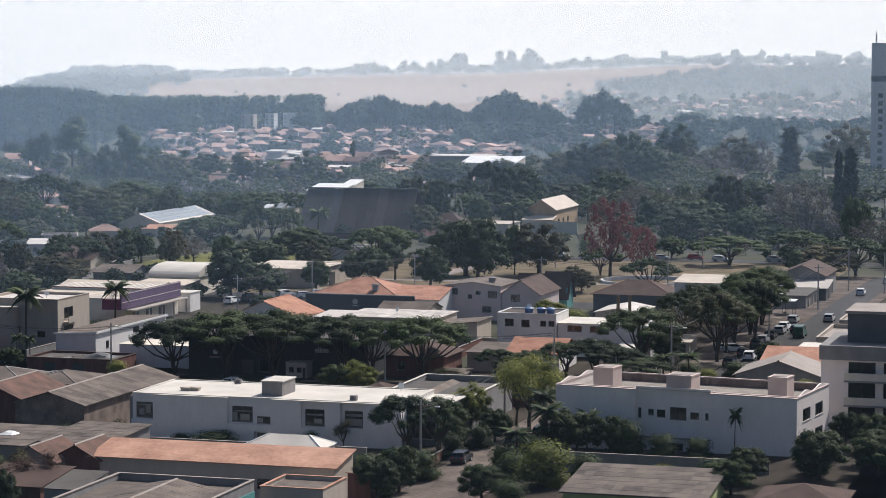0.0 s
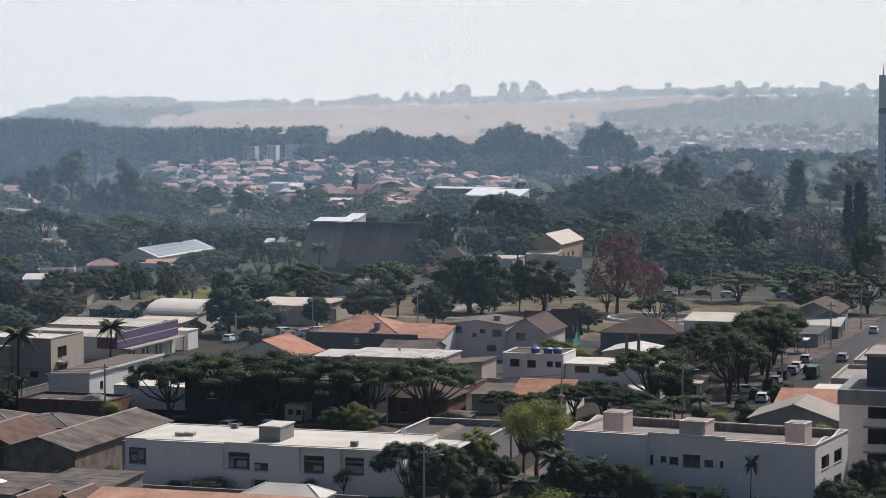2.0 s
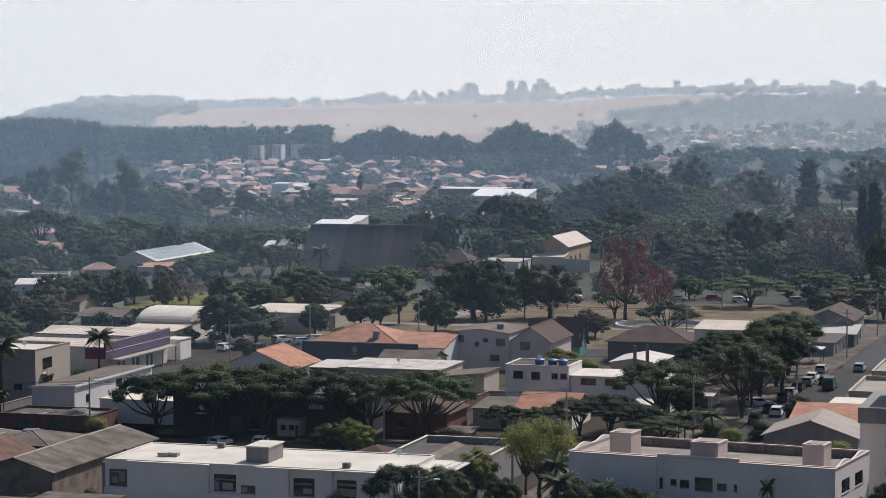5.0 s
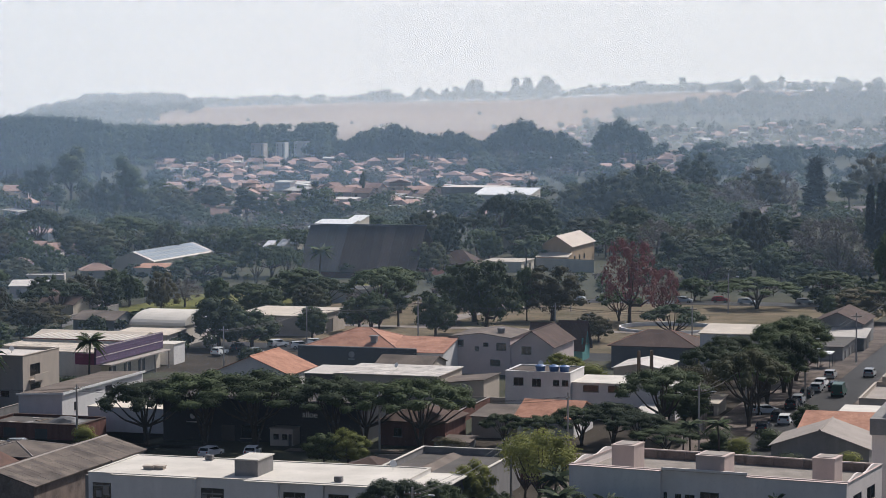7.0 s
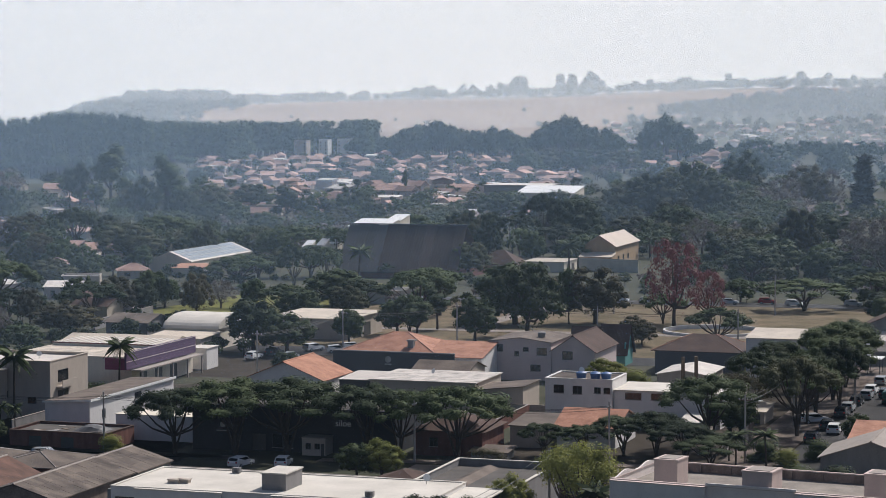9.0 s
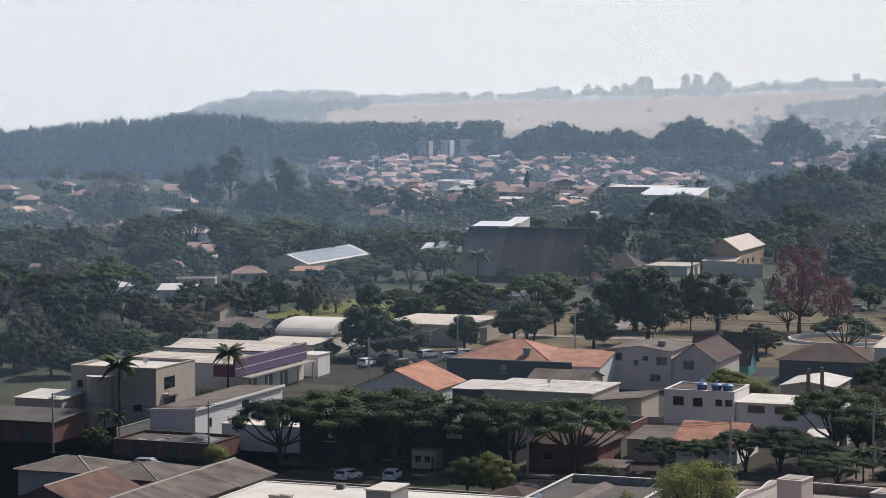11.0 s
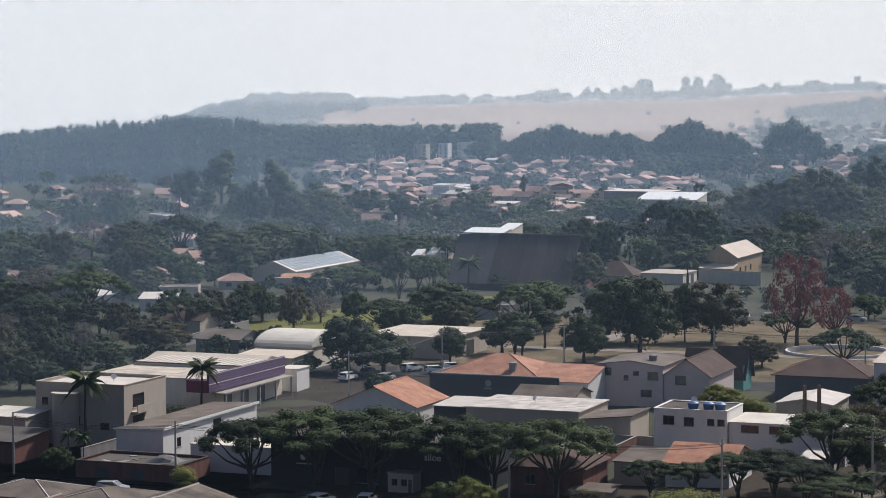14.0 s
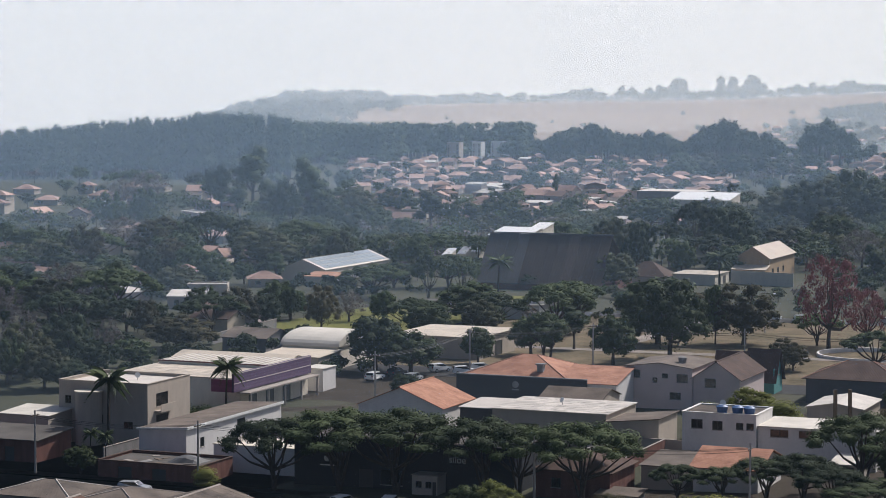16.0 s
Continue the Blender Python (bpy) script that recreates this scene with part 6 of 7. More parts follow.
def far_town(label, zones, seed):
    """The farther houses of the town as one piece: walls, tiled roofs and pale roofs. zones: (count, nearest, farthest, left from, left to, gap)."""
    rng = random.Random(seed)
    walls, tiles, pale = bmesh.new(), bmesh.new(), bmesh.new()
    for count, d0, d1, l0, l1, gap in zones:
        made = tries = 0
        while made < count and tries < count * 30:
            tries += 1
            x, y = polar(math.sqrt(rng.uniform(d0 * d0, d1 * d1)), rng.uniform(l0, l1))
            if any(math.hypot(x - a, y - b) < gap for a, b in HOUSES) or any(f[0] - 8 < x < f[2] + 8 and f[1] - 8 < y < f[3] + 8 for f in FOOT):
                continue
            made += 1
            HOUSES.append((x, y))
            turn = radians(rng.choice((0, 90, 20, 110)) + rng.uniform(-12, 12))
            w, d, h, rise = rng.uniform(5, 11), rng.uniform(5, 11), rng.choice((2.2, 2.5, 2.8, 4.8)), rng.uniform(1.3, 2.3)
            place = Matrix.Translation((x, y, height(x, y))) @ Matrix.Rotation(turn, 4, "Z")
            corner = [(-w / 2, -d / 2), (w / 2, -d / 2), (w / 2, d / 2), (-w / 2, d / 2)]
            low = [walls.verts.new(place @ Vector((*c, -1))) for c in corner]
            top = [walls.verts.new(place @ Vector((*c, h))) for c in corner]
            for k in range(4):
                walls.faces.new((low[k], low[(k + 1) % 4], top[(k + 1) % 4], top[k]))
            eave = [(c[0] * 1.12, c[1] * 1.12, h) for c in corner]
            if rng.random() < 0.12:
                edge = [pale.verts.new(place @ Vector((c[0] * 1.03, c[1] * 1.03, h + 0.1 + (0.7 if c[1] > 0 else 0)))) for c in corner]
                pale.faces.new(edge)
                below = [pale.verts.new(v.co - Vector((0, 0, 0.8))) for v in edge]
                for k in range(4):
                    pale.faces.new((below[k], below[(k + 1) % 4], edge[(k + 1) % 4], edge[k]))
            else:
                e = [tiles.verts.new(place @ Vector(c)) for c in eave]
                hip = rng.choice((0.0, 0.3, 0.3)) * w
                r = [tiles.verts.new(place @ Vector((sx * (w * 0.56 - hip), 0, h + rise))) for sx in (-1, 1)]
                tiles.faces.new((e[0], e[1], r[1], r[0]))
                tiles.faces.new((e[2], e[3], r[0], r[1]))
                tiles.faces.new((e[1], e[2], r[1]))
                tiles.faces.new((e[3], e[0], r[0]))
    ob = thing("far_houses", label, "houses", kind="stuff")
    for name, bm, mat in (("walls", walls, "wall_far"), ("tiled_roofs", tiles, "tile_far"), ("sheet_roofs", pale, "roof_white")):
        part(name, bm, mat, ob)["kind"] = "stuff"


scatter_houses(95, 985, 1250, 15.0, 23.6, 10.5)
scatter_houses(28, 960, 1190, 26.0, 33.0, 13)
scatter_houses(30, 640, 930, 25.4, 34.0, 16)
far_town("crowded small houses with faded tiled roofs", ((270, 1250, 1760, 15.0, 23.6, 8.0), (60, 1480, 1800, 10.0, 15.5, 12), (120, 1880, 2260, 5.0, 14.2, 11)), 35)
for x, y, turn, pick in ((-340, 704, 60, 2), (-345, 745, 80, 0), (-258, 533, 10, 2), (-284, 566, 20, 6), (-300, 640, 30, 0), (-330, 575, 15, 4), (-352, 622, 70, 1)):
    town_house(x, y, turn, pick)


# ---- trees of the near streets ----
for x, y, tall, wide in ((-147.5, 344.0, 9.8, 15), (-139.5, 346.5, 11.2, 20), (-132.0, 347.0, 11.4, 20), (-120.5, 347.5, 10.6, 17), (-116.0, 347.5, 9.8, 13), (-107.5, 346.0, 10.6, 17), (-86.3, 272.0, 8.6, 10.5), (-82.8, 273.5, 8.2, 8.0)):
    plant(NEAR, "umbrella", x, y, tall, wide)
for x, y, tall, wide in ((-97.1, 351.6, 4.725, 7.81), (-86.4, 352.8, 5.67, 11.11), (-72.9, 344.4, 4.2, 10.89), (-76.8, 362.1, 10.395, 14.96), (-64.8, 397.8, 11.55, 9.02), (-82.1, 353.1, 6.3, 11.16), (-76.9, 347.4, 5.67, 9.96), (-91.5, 351.2, 4.62, 8.4), (-67.6, 385.0, 9.6, 12), (-68.0, 396, 9.8, 13), (-68.0, 412, 10.4, 15), (-68.5, 428.0, 11.0, 15), (-72.0, 440, 10.0, 14), (-78.0, 404, 9.0, 12), (-79.0, 424, 8.5, 12), (-71.5, 452, 9.5, 11)):
    plant(NEAR, "umbrella", x, y, tall, wide)
plant(NEAR, "dry_umbrella", -66.7, 372.5, 11.865, 13.31)
plant(NEAR, "round", -163.5, 424.0, 5.2, 6.0)
def garden(plants):
    """Garden trees and shrubs (kind, x, y, tall, wide) of the near streets; a palm may keep its own width."""
    for kind, x, y, tall, wide in plants:
        plant(NEAR, kind, x, y, tall, wide)


garden((
    ("airy", -77.6, 297.0, 10.2, 9.5), ("airy", -80.5, 301.5, 8.6, 6), ("bush_light", -65.5, 257.5, 5.2, 8.0), ("palm", -73.3, 287.0, 6.5, None), ("palm", -66.0, 280.0, 5.0, None), ("round", -67.0, 279.3, 5.5, 6.0),
    ("round", -63.0, 279.3, 5.3, 5.5), ("bush", -60.5, 279.0, 4.5, 4.5), ("palm", -48.0, 280.3, 5.4, 1.8), ("round", -36.0, 290.0, 4.6, 4.5), ("round", -36.0, 266.0, 6.0, 7.5), ("round", -43.5, 262.0, 4.5, 5.5),
    ("bush", -37.0, 270.0, 3.4, 5), ("round", -123.0, 236.0, 5.0, 6.5), ("round", -129.0, 241.5, 7.0, 9), ("bush_light", -117.0, 252.5, 3.2, 5), ("bush", -133.5, 276.0, 3.2, 5.5), ("bush", -127.5, 279.6, 3.4, 3.2),
    ("bush", -114.5, 279.8, 2.2, 8), ("bush", -119.0, 279.8, 1.8, 4)))
garden((
    ("sparse", -121.8, 238.8, 6.0, 5), ("bush", -101.5, 279.8, 2.4, 3), ("sparse", -97.0, 279.5, 4.0, 3), ("light", -112.5, 336.5 - 6, 5.2, 6.5), ("round", -115.5, 329.5, 5.0, 6), ("round", -177.0, 346.5, 3.9, 4.8),
    ("bush_light", -157.0, 343.6, 2.6, 4.2), ("palm", -184.0, 366.0, 10.4, 6.0), ("palm", -182.9, 399.6, 8.4, 5.2), ("palm", -179.0, 352.5, 4.6, 2.4), ("palm", -176.3, 352.0, 4.6, 2.4), ("bush", -186.5, 391.5, 3.2, 7),
    ("bush", -180.0, 394.5, 3.0, 6), ("bush", -183.2, 392.5, 3.0, 6), ("bush_light", -108.5, 404.0, 4.2, 7), ("bush_light", -111.0, 414.0, 4.0, 6), ("light", -107.0, 424.0, 5.2, 8), ("bush_light", -101.5, 420.0, 3.8, 7),
    ("bush_light", -113.0, 377.0, 3.5, 5.0), ("bush", -117.5, 368.0, 3.0, 5.0)))
garden((
    ("round", -89.0, 330.5, 4.5, 6.0), ("sparse", -99.0, 331.0, 4.0, 6.0), ("bush", -84.0, 327.0, 4.0, 6), ("palm", -70.0, 346.0, 4.2, 3.6), ("palm", -71.5, 349.0, 3.6, 3.2), ("bush", -60.0, 334.5, 2.2, 5),
    ("bush", -55.0, 334.5, 2.2, 5), ("bush_light", -47.5, 334.8, 2.4, 4), ("round", -57.5, 366.5, 4.5, 5.0), ("sparse", -77.5, 391.0, 7.0, 9), ("round", -76.0, 372.0, 6.5, 9)))

# shrubs and walls between the houses
garden((
    ("round", -80.8, 251.5, 5.6, 5.6), ("round", -81.5, 246.0, 5.2, 5.6), ("bush", -80.5, 259.0, 3.6, 5), ("bush", -72.5, 266.0, 3.4, 5), ("bush", -72.0, 275.0, 3.6, 5), ("round", -79.8, 288.0, 4.6, 5.0),
    ("bush", -80.4, 283.0, 3.0, 4.0), ("round", -69.5, 280.2, 6.0, 6.5), ("bare", -117.5, 236.5, 6.5, 7), ("bare", -120.0, 233.5, 5.0, 5), ("round", -117.0, 226.2, 6.4, 4.8), ("bush", -110.5, 252.5, 2.4, 3.5),
    ("bush", -134.5, 273.5, 3.0, 5.5), ("bush", -67.0, 350.0, 3.0, 5), ("bush_light", -63.5, 346.5, 2.4, 4), ("bush", -60.5, 352.0, 2.8, 4.5), ("palm", -66.0, 345.5, 4.5, 4.0), ("round", -32.5, 287.0, 5.0, 5.5),
    ("round", -31.0, 277.0, 4.6, 6), ("round", -30.0, 270.0, 5.0, 7)))
garden((
    ("bush", -86.0, 256.0, 3.6, 6), ("bush", -82.5, 250.0, 3.4, 5.5), ("bush", -81.8, 276.0, 3.0, 4), ("round", -83.5, 281.5, 4.2, 5), ("palm", -70.5, 278.0, 6.0, 4.5), ("palm", -71.5, 268.0, 4.6, 4.0),
    ("bush", -70.0, 261.0, 3.2, 5), ("bush", -62.0, 262.5, 3.0, 5), ("round", -70.0, 247.0, 4.4, 6), ("bush", -66.0, 244.0, 3.0, 5), ("bush", -56.5, 278.8, 3.0, 5), ("bush", -52.0, 278.6, 2.6, 4.5),
    ("bush", -38.0, 276.5, 3.0, 4.5), ("round", -44.0, 255.0, 4.2, 5.5), ("bush", -47.0, 260.5, 3.0, 5), ("bush_light", -52.5, 260.0, 2.4, 4), ("light", -85.5, 297.0, 6.5, 6), ("round", -87.5, 322.0, 5.0, 6.5),
    ("bush", -93.0, 323.5, 3.0, 5)))
fill = random.Random(23)


def lot_wall(x0, y0, x1, y1, tall, mat):
    """A plain wall between two lots, with a coping."""
    a, b = Vector((x0, y0)), Vector((x1, y1))
    ob = thing("garden_wall", {"brick": "weathered red-brown wall between the lots", "grey_paint": "grey rendered wall between the lots", "beige": "stained beige wall between the lots", "cream": "pale cream wall before the yellow hall"}[mat], "wall", "lot walls", at=(x0, y0, height((x0 + x1) / 2, (y0 + y1) / 2)), turn=math.degrees(math.atan2(y1 - y0, x1 - x0)))
    length = (b - a).length
    part("masonry", boxes((0, -0.09, -0.8, length, 0.09, tall)), mat, ob)
    part("coping", boxes((-0.04, -0.14, tall, length + 0.04, 0.14, tall + 0.07)), "concrete", ob)


for x0, y0, x1, y1, tall, mat in (
        (-82.6, 262, -82.6, 281, 1.2, "brick"), (-130.0, 273.5, -92.0, 273.5, 1.9, "grey_paint"), (-130.0, 262.0, -130.0, 281.0, 1.9, "brick"), (-69.9, 262, -69.9, 281, 1.4, "grey_paint"), (-69.5, 268.5, -42.0, 268.5, 1.9, "grey_paint"), 
        (-146.0, 320.5, -82.5, 320.5, 2.0, "brick"), (-120.0, 298.5, -120.0, 320.0, 1.9, "grey_paint"), (-154.0, 283.0, -154.0, 306.0, 2.0, "brick"), (-98.5, 330.5, -84.0, 330.5, 1.8, "beige"), (-117.5, 362.0, -117.5, 389.0, 2.0, "grey_paint"), (-117.0, 389.5, -106.0, 389.5, 1.9, "beige"), (-110.0, 362.0, -110.0, 389.0, 2.0, "brick"), (-144.0, 372.0, -118.0, 372.0, 2.0, "grey_paint"),
        (-160.0, 408.0, -139.0, 408.0, 2.1, "beige"), (-138.5, 408.5, -138.5, 422.0, 2.0, "grey_paint"), (-110.5, 405.0, -110.5, 431.0, 2.0, "brick"), (-106.0, 396.0, -84.0, 396.0, 1.9, "grey_paint"), (-82.0, 393.0, -82.0, 438.0, 2.0, "beige"), (-179.0, 356.0, -179.0, 399.0, 2.0, "grey_paint"), (-163.5, 366.0, -163.5, 398.0, 2.0, "grey_paint")):
    lot_wall(x0, y0, x1, y1, tall, mat)
lot_wall(-187.0, 706.0, -168.5, 701.0, 3.6, "cream")
for x, y, z in ((-94.0, 293.5, 5.39), (-100.5, 384.0, 6.71), (-185.5, 377.0, 7.1), (-128.0, 398.0, 3.95), (-146.0, 409.9, 0.6)):
    ob = thing("satellite_dish", "small grey satellite dish on a short mast", "satellite dish", "dishes", at=(x, y, z), turn=fill.uniform(-40, 40))
    bm = bmesh.new()
    tube(bm, (0, 0, 0), (0, 0, 0.7), 0.03, 0.03, 6)
    part("mast", bm, "grey_paint", ob)
    bm = bmesh.new()
    tube(bm, (0, 0.02, 0.72), (0, -0.12, 0.78), 0.12, 0.42, 14)
    part("dish", bm, "lamp_white", ob)
for x, y, z in ((-45.5, 352.0, 3.6), (-121.5, 436.5, 6.3)):
    ob = thing("water_tank", "grey fibre water tank on the roof", "water tank", at=(x, y, z))
    bm = bmesh.new()
    tube(bm, (0, 0, 0), (0, 0, 0.8), 0.6, 0.7, 14)
    part("tank", bm, "grey_paint", ob)
    bm = bmesh.new()
    tube(bm, (0, 0, 0.8), (0, 0, 0.98), 0.74, 0.3, 14)
    part("lid", bm, "grey_paint", ob)

for k in range(9):
    x, y = -72.6, 353.0 + 2.05 * k
    ob = thing("fence_panel", "tall grey corrugated fence panel beside the street", "fence", "tin fence", at=(x, y, height(x, y)), turn=90)
    part("sheet", boxes((0, -0.03, 0, 2.0, 0.03, 2.3)), "fibre" if k % 3 else "concrete", ob)
    part("post", boxes((-0.05, -0.08, -0.2, 0.05, 0.08, 2.4)), "pole", ob)
for x, y, w, d, h, mat in ((-84.5, 386.0, 4.5, 8.0, 2.4, "roof_white"), (-77.8, 385.0, 4.2, 7.0, 2.2, "metal_cream"), (-83.0, 371.5, 3.6, 6.0, 2.2, "roof_white")):
    building("small open shed with a pale sheet roof in the yard", "shed", x, y, w, d, h, "lean_b", 0.5, "beige", mat, 0.3, name="shed", doors=(("f", 0.6, w - 0.6, -0.5, h - 0.4),))

# ---- park and avenue trees ----
PLACED = []


def grove(trees):
    """Trees (kind, x, y, tall, wide) of one part of the town."""
    for kind, x, y, tall, wide in trees:
        PLACED.append((x, y, wide))
        plant(MID, kind, x, y, tall * 1.08, wide * (1.3 if kind == "conifer" else 1.2))


# round the park and the lawn
grove((
    ("round", -151.5, 522, 13, 15), ("round", -183.8, 458.5, 9.5, 10), ("round", -176, 456, 7.5, 10), ("round", -170.5, 474, 6.5, 6), ("umbrella", -177, 535, 10, 14), ("tall", -174, 540, 10, 6),
    ("tall", -163, 505, 8, 5), ("round", -206, 560, 8.5, 14), ("round", -250, 555, 8, 8), ("green", -243.5, 548, 7, 7), ("sparse", -242, 520, 8.5, 9), ("round", -52, 570, 9, 12),
    ("umbrella", -66, 545, 9, 14), ("umbrella", -86, 590, 8, 15), ("round", -196, 512, 7.5, 9), ("umbrella", -203, 522, 7.5, 12), ("round", -167, 492, 7, 8), ("tall", -158, 478, 8, 5),
    ("round", -77, 545, 7, 11)))
# along the park and its avenue
grove((
    ("sparse", -230.1, 471, 6.8, 8.5), ("dome", -192.6, 481.3, 6.3, 8.5), ("round", -147.8, 482.3, 8.9, 7.8), ("umbrella", -163.8, 490, 8, 8.5), ("sparse", -250.3, 495.7, 7.2, 5.4), ("dome", -141.4, 496.3, 14.2, 12.5),
    ("sparse", -223, 520.2, 9.3, 6.8), ("round", -238.3, 525.5, 6.9, 6.9), ("red", -118.6, 525.7, 18.1, 11.3), ("dome", -141.3, 526.7, 12, 4.8), ("sparse", -136.1, 528.3, 11.4, 13.2), ("dome", -191.2, 528.8, 6.8, 7.4),
    ("bare", -248.5, 532.3, 5.1, 6.4), ("umbrella", -122.5, 532.4, 6.3, 9.6), ("red", -113.3, 535.2, 11.4, 6.6), ("umbrella", -192.2, 537.9, 7.6, 13.2)))
# beside the lawn and the solar hall
grove((
    ("sparse", -72.2, 540.9, 7.1, 14.8), ("dome", -241.7, 543.8, 7.2, 4.6), ("bare", -229.1, 547.1, 6.5, 6.5), ("dome", -265.4, 548.1, 6.7, 8), ("green", -221.7, 548.8, 6.8, 5.9), ("umbrella", -100.3, 575.7, 7, 18.6),
    ("umbrella", -190.1, 578.8, 8.1, 15.5), ("umbrella", -119.6, 600.8, 5.4, 8.1), ("umbrella", -232.8, 601.4, 11.8, 8.6), ("umbrella", -229.3, 614.5, 10.5, 8.7), ("dome", -308.2, 617.7, 6.8, 6.8), ("umbrella", -255, 619.8, 8.1, 16.3),
    ("dome", -334.7, 620.4, 5.7, 7.1), ("dome", -313.4, 627.1, 5.3, 7.8), ("green", -75.9, 627.6, 15.2, 8.3), ("dome", -305.8, 630.5, 9.2, 10)))
# between the halls
grove((
    ("green", -306.7, 650.2, 5.9, 5.9), ("dome", -365.2, 650.5, 9.1, 7.6), ("dome", -336, 650.6, 9, 6.7), ("bare", -359.6, 652.7, 7.6, 6.1), ("green", -100.6, 654.1, 6.5, 11.6), ("umbrella", -264.5, 654.2, 6.5, 14.4),
    ("tall", -300.3, 656.8, 7.9, 4.8), ("bare", -93, 656.9, 18.2, 14.5), ("umbrella", -250.7, 658.5, 8.6, 16.6), ("tall", -303, 661.8, 7.8, 4.5), ("sparse", -367.2, 670.2, 13.3, 10.9), ("dome", -208.9, 670.4, 9.4, 11.7),
    ("dome", -214, 682, 8.8, 7.3), ("tall", -144.3, 690, 12.1, 6.2), ("dome", -298.5, 694.2, 11.7, 7.8), ("dome", -130.1, 694.3, 11.7, 15.6)))
# behind the halls
grove((
    ("conifer", -89.5, 695.1, 23.8, 3.5), ("conifer", -86.2, 696.1, 24.9, 5.4), ("green", -116, 699.1, 9.4, 8.6), ("dome", -124.7, 708.5, 17.5, 11.9), ("dome", -360.8, 717.3, 10.8, 9.9), ("round", -193.7, 720.5, 6.9, 6.9),
    ("round", -192.7, 725, 9.2, 10), ("bare", -109.8, 725.6, 14.5, 12.1), ("dome", -312.8, 727.3, 9.6, 12.3), ("bare", -390.5, 731.5, 12, 12.8), ("round", -208.8, 732.7, 9.3, 7.6), ("sparse", -379.1, 735.4, 12, 15.4),
    ("dome", -294.3, 740.5, 7.4, 9.1), ("umbrella", -364.5, 740.6, 13.7, 15.4), ("dome", -225.1, 741.6, 11.2, 8), ("dome", -427.2, 744.7, 8, 8.8)))
# gardens before the town
grove((
    ("umbrella", -308.8, 747.2, 6.7, 10.9), ("umbrella", -335.6, 748.2, 10.9, 18.1), ("dome", -236.9, 760.2, 13.2, 9.9), ("umbrella", -342.8, 760.3, 10.4, 19.1), ("dome", -365.9, 765.9, 10.6, 9.7), ("dome", -235.8, 777.9, 12.7, 9.1),
    ("umbrella", -227.1, 780.6, 11.8, 13.6), ("dome", -184.2, 790.3, 9.2, 10.8), ("dome", -253.5, 804.2, 11.4, 10.5), ("dome", -213.5, 805.3, 14.6, 15.5), ("dome", -326, 807.2, 9.1, 11.8), ("bare", -317.3, 810, 7.3, 8.2),
    ("umbrella", -228.2, 813, 16.6, 13.1), ("dome", -448.8, 824.5, 14.2, 11.7), ("dome", -357.5, 826.1, 12.2, 14.1), ("dome", -221.8, 827.2, 16.2, 16.2)))
# tall trees before the town
grove((
    ("dome", -187.2, 827.4, 13.1, 14.8), ("dome", -188.4, 837.4, 14.3, 15.3), ("dome", -443.9, 841.5, 14.9, 10.9), ("dome", -354.4, 842.4, 11.5, 15.3), ("round", -216.7, 844.4, 9.9, 10.8), ("dome", -209.6, 863.9, 9.9, 7.9),
    ("tall", -388.7, 864, 25.9, 11.9), ("dome", -383.9, 865.3, 14.9, 12.9), ("dome", -235.3, 867.8, 14.5, 18.7), ("dome", -320.8, 870, 7.8, 11.7), ("dome", -242.2, 871.8, 15.1, 14.1), ("dome", -220.2, 872.6, 10.3, 13.1),
    ("dome", -408.8, 873.4, 13.2, 9.1), ("dome", -404.1, 875.2, 18.2, 11.1), ("tall", -346.3, 878.3, 14.9, 10.9), ("dome", -338.8, 880.8, 11.9, 8.9)))
# broad trees at the edge of the town
grove((
    ("tall", -332.1, 882.8, 10.9, 6.9), ("dome", -315.3, 888.8, 8.9, 9.9), ("dome", -397.2, 896.2, 13.4, 11.4), ("dome", -183.1, 907.6, 6.2, 10.3), ("dome", -185.7, 915.6, 9.7, 10.6), ("dome", -213.8, 917.1, 19.9, 23.1),
    ("dome", -333.6, 917.7, 13.4, 15.4), ("tall", -454.5, 922.3, 20.6, 7.6), ("tall", -449.3, 926.5, 11.9, 7.6), ("bare", -503.9, 929, 13.3, 11.1), ("bare", -493.5, 933, 16.7, 15.5), ("tall", -465.3, 933.8, 18.7, 4.4),
    ("dome", -280.7, 937.1, 12, 17.5), ("dome", -322.8, 939.7, 8.4, 11.5), ("dome", -196.5, 941.7, 17.1, 16.1), ("tall", -453, 947.1, 26.6, 14.4)))
# trees within the town
grove((
    ("dome", -235.9, 950.4, 14.3, 16.4), ("dome", -408.1, 951.1, 12, 15.3), ("conifer", -142.7, 957.6, 24.1, 9.6), ("dome", -207.8, 958.7, 21.8, 21.8), ("dome", -401.3, 974.2, 11.2, 16.7), ("bare", -179, 988.4, 15.6, 17.8),
    ("sparse", -174.1, 1012.4, 19.4, 19.4), ("bare", -164.2, 1014.9, 18.2, 12.5), ("dome", -245.8, 1025.6, 14.4, 16.6), ("dome", -230.2, 1031.1, 17.7, 22.1), ("dome", -218.8, 1035, 16.6, 19.9), ("tall", -144.7, 1068.5, 13.1, 8.3),
    ("tall", -385.5, 1126.1, 12.1, 3.3), ("sparse", -143.3, 1148.5, 21.7, 20.4), ("round", -515.2, 1174, 11, 9.6), ("dome", -419.6, 1188.6, 10.8, 12.8)))
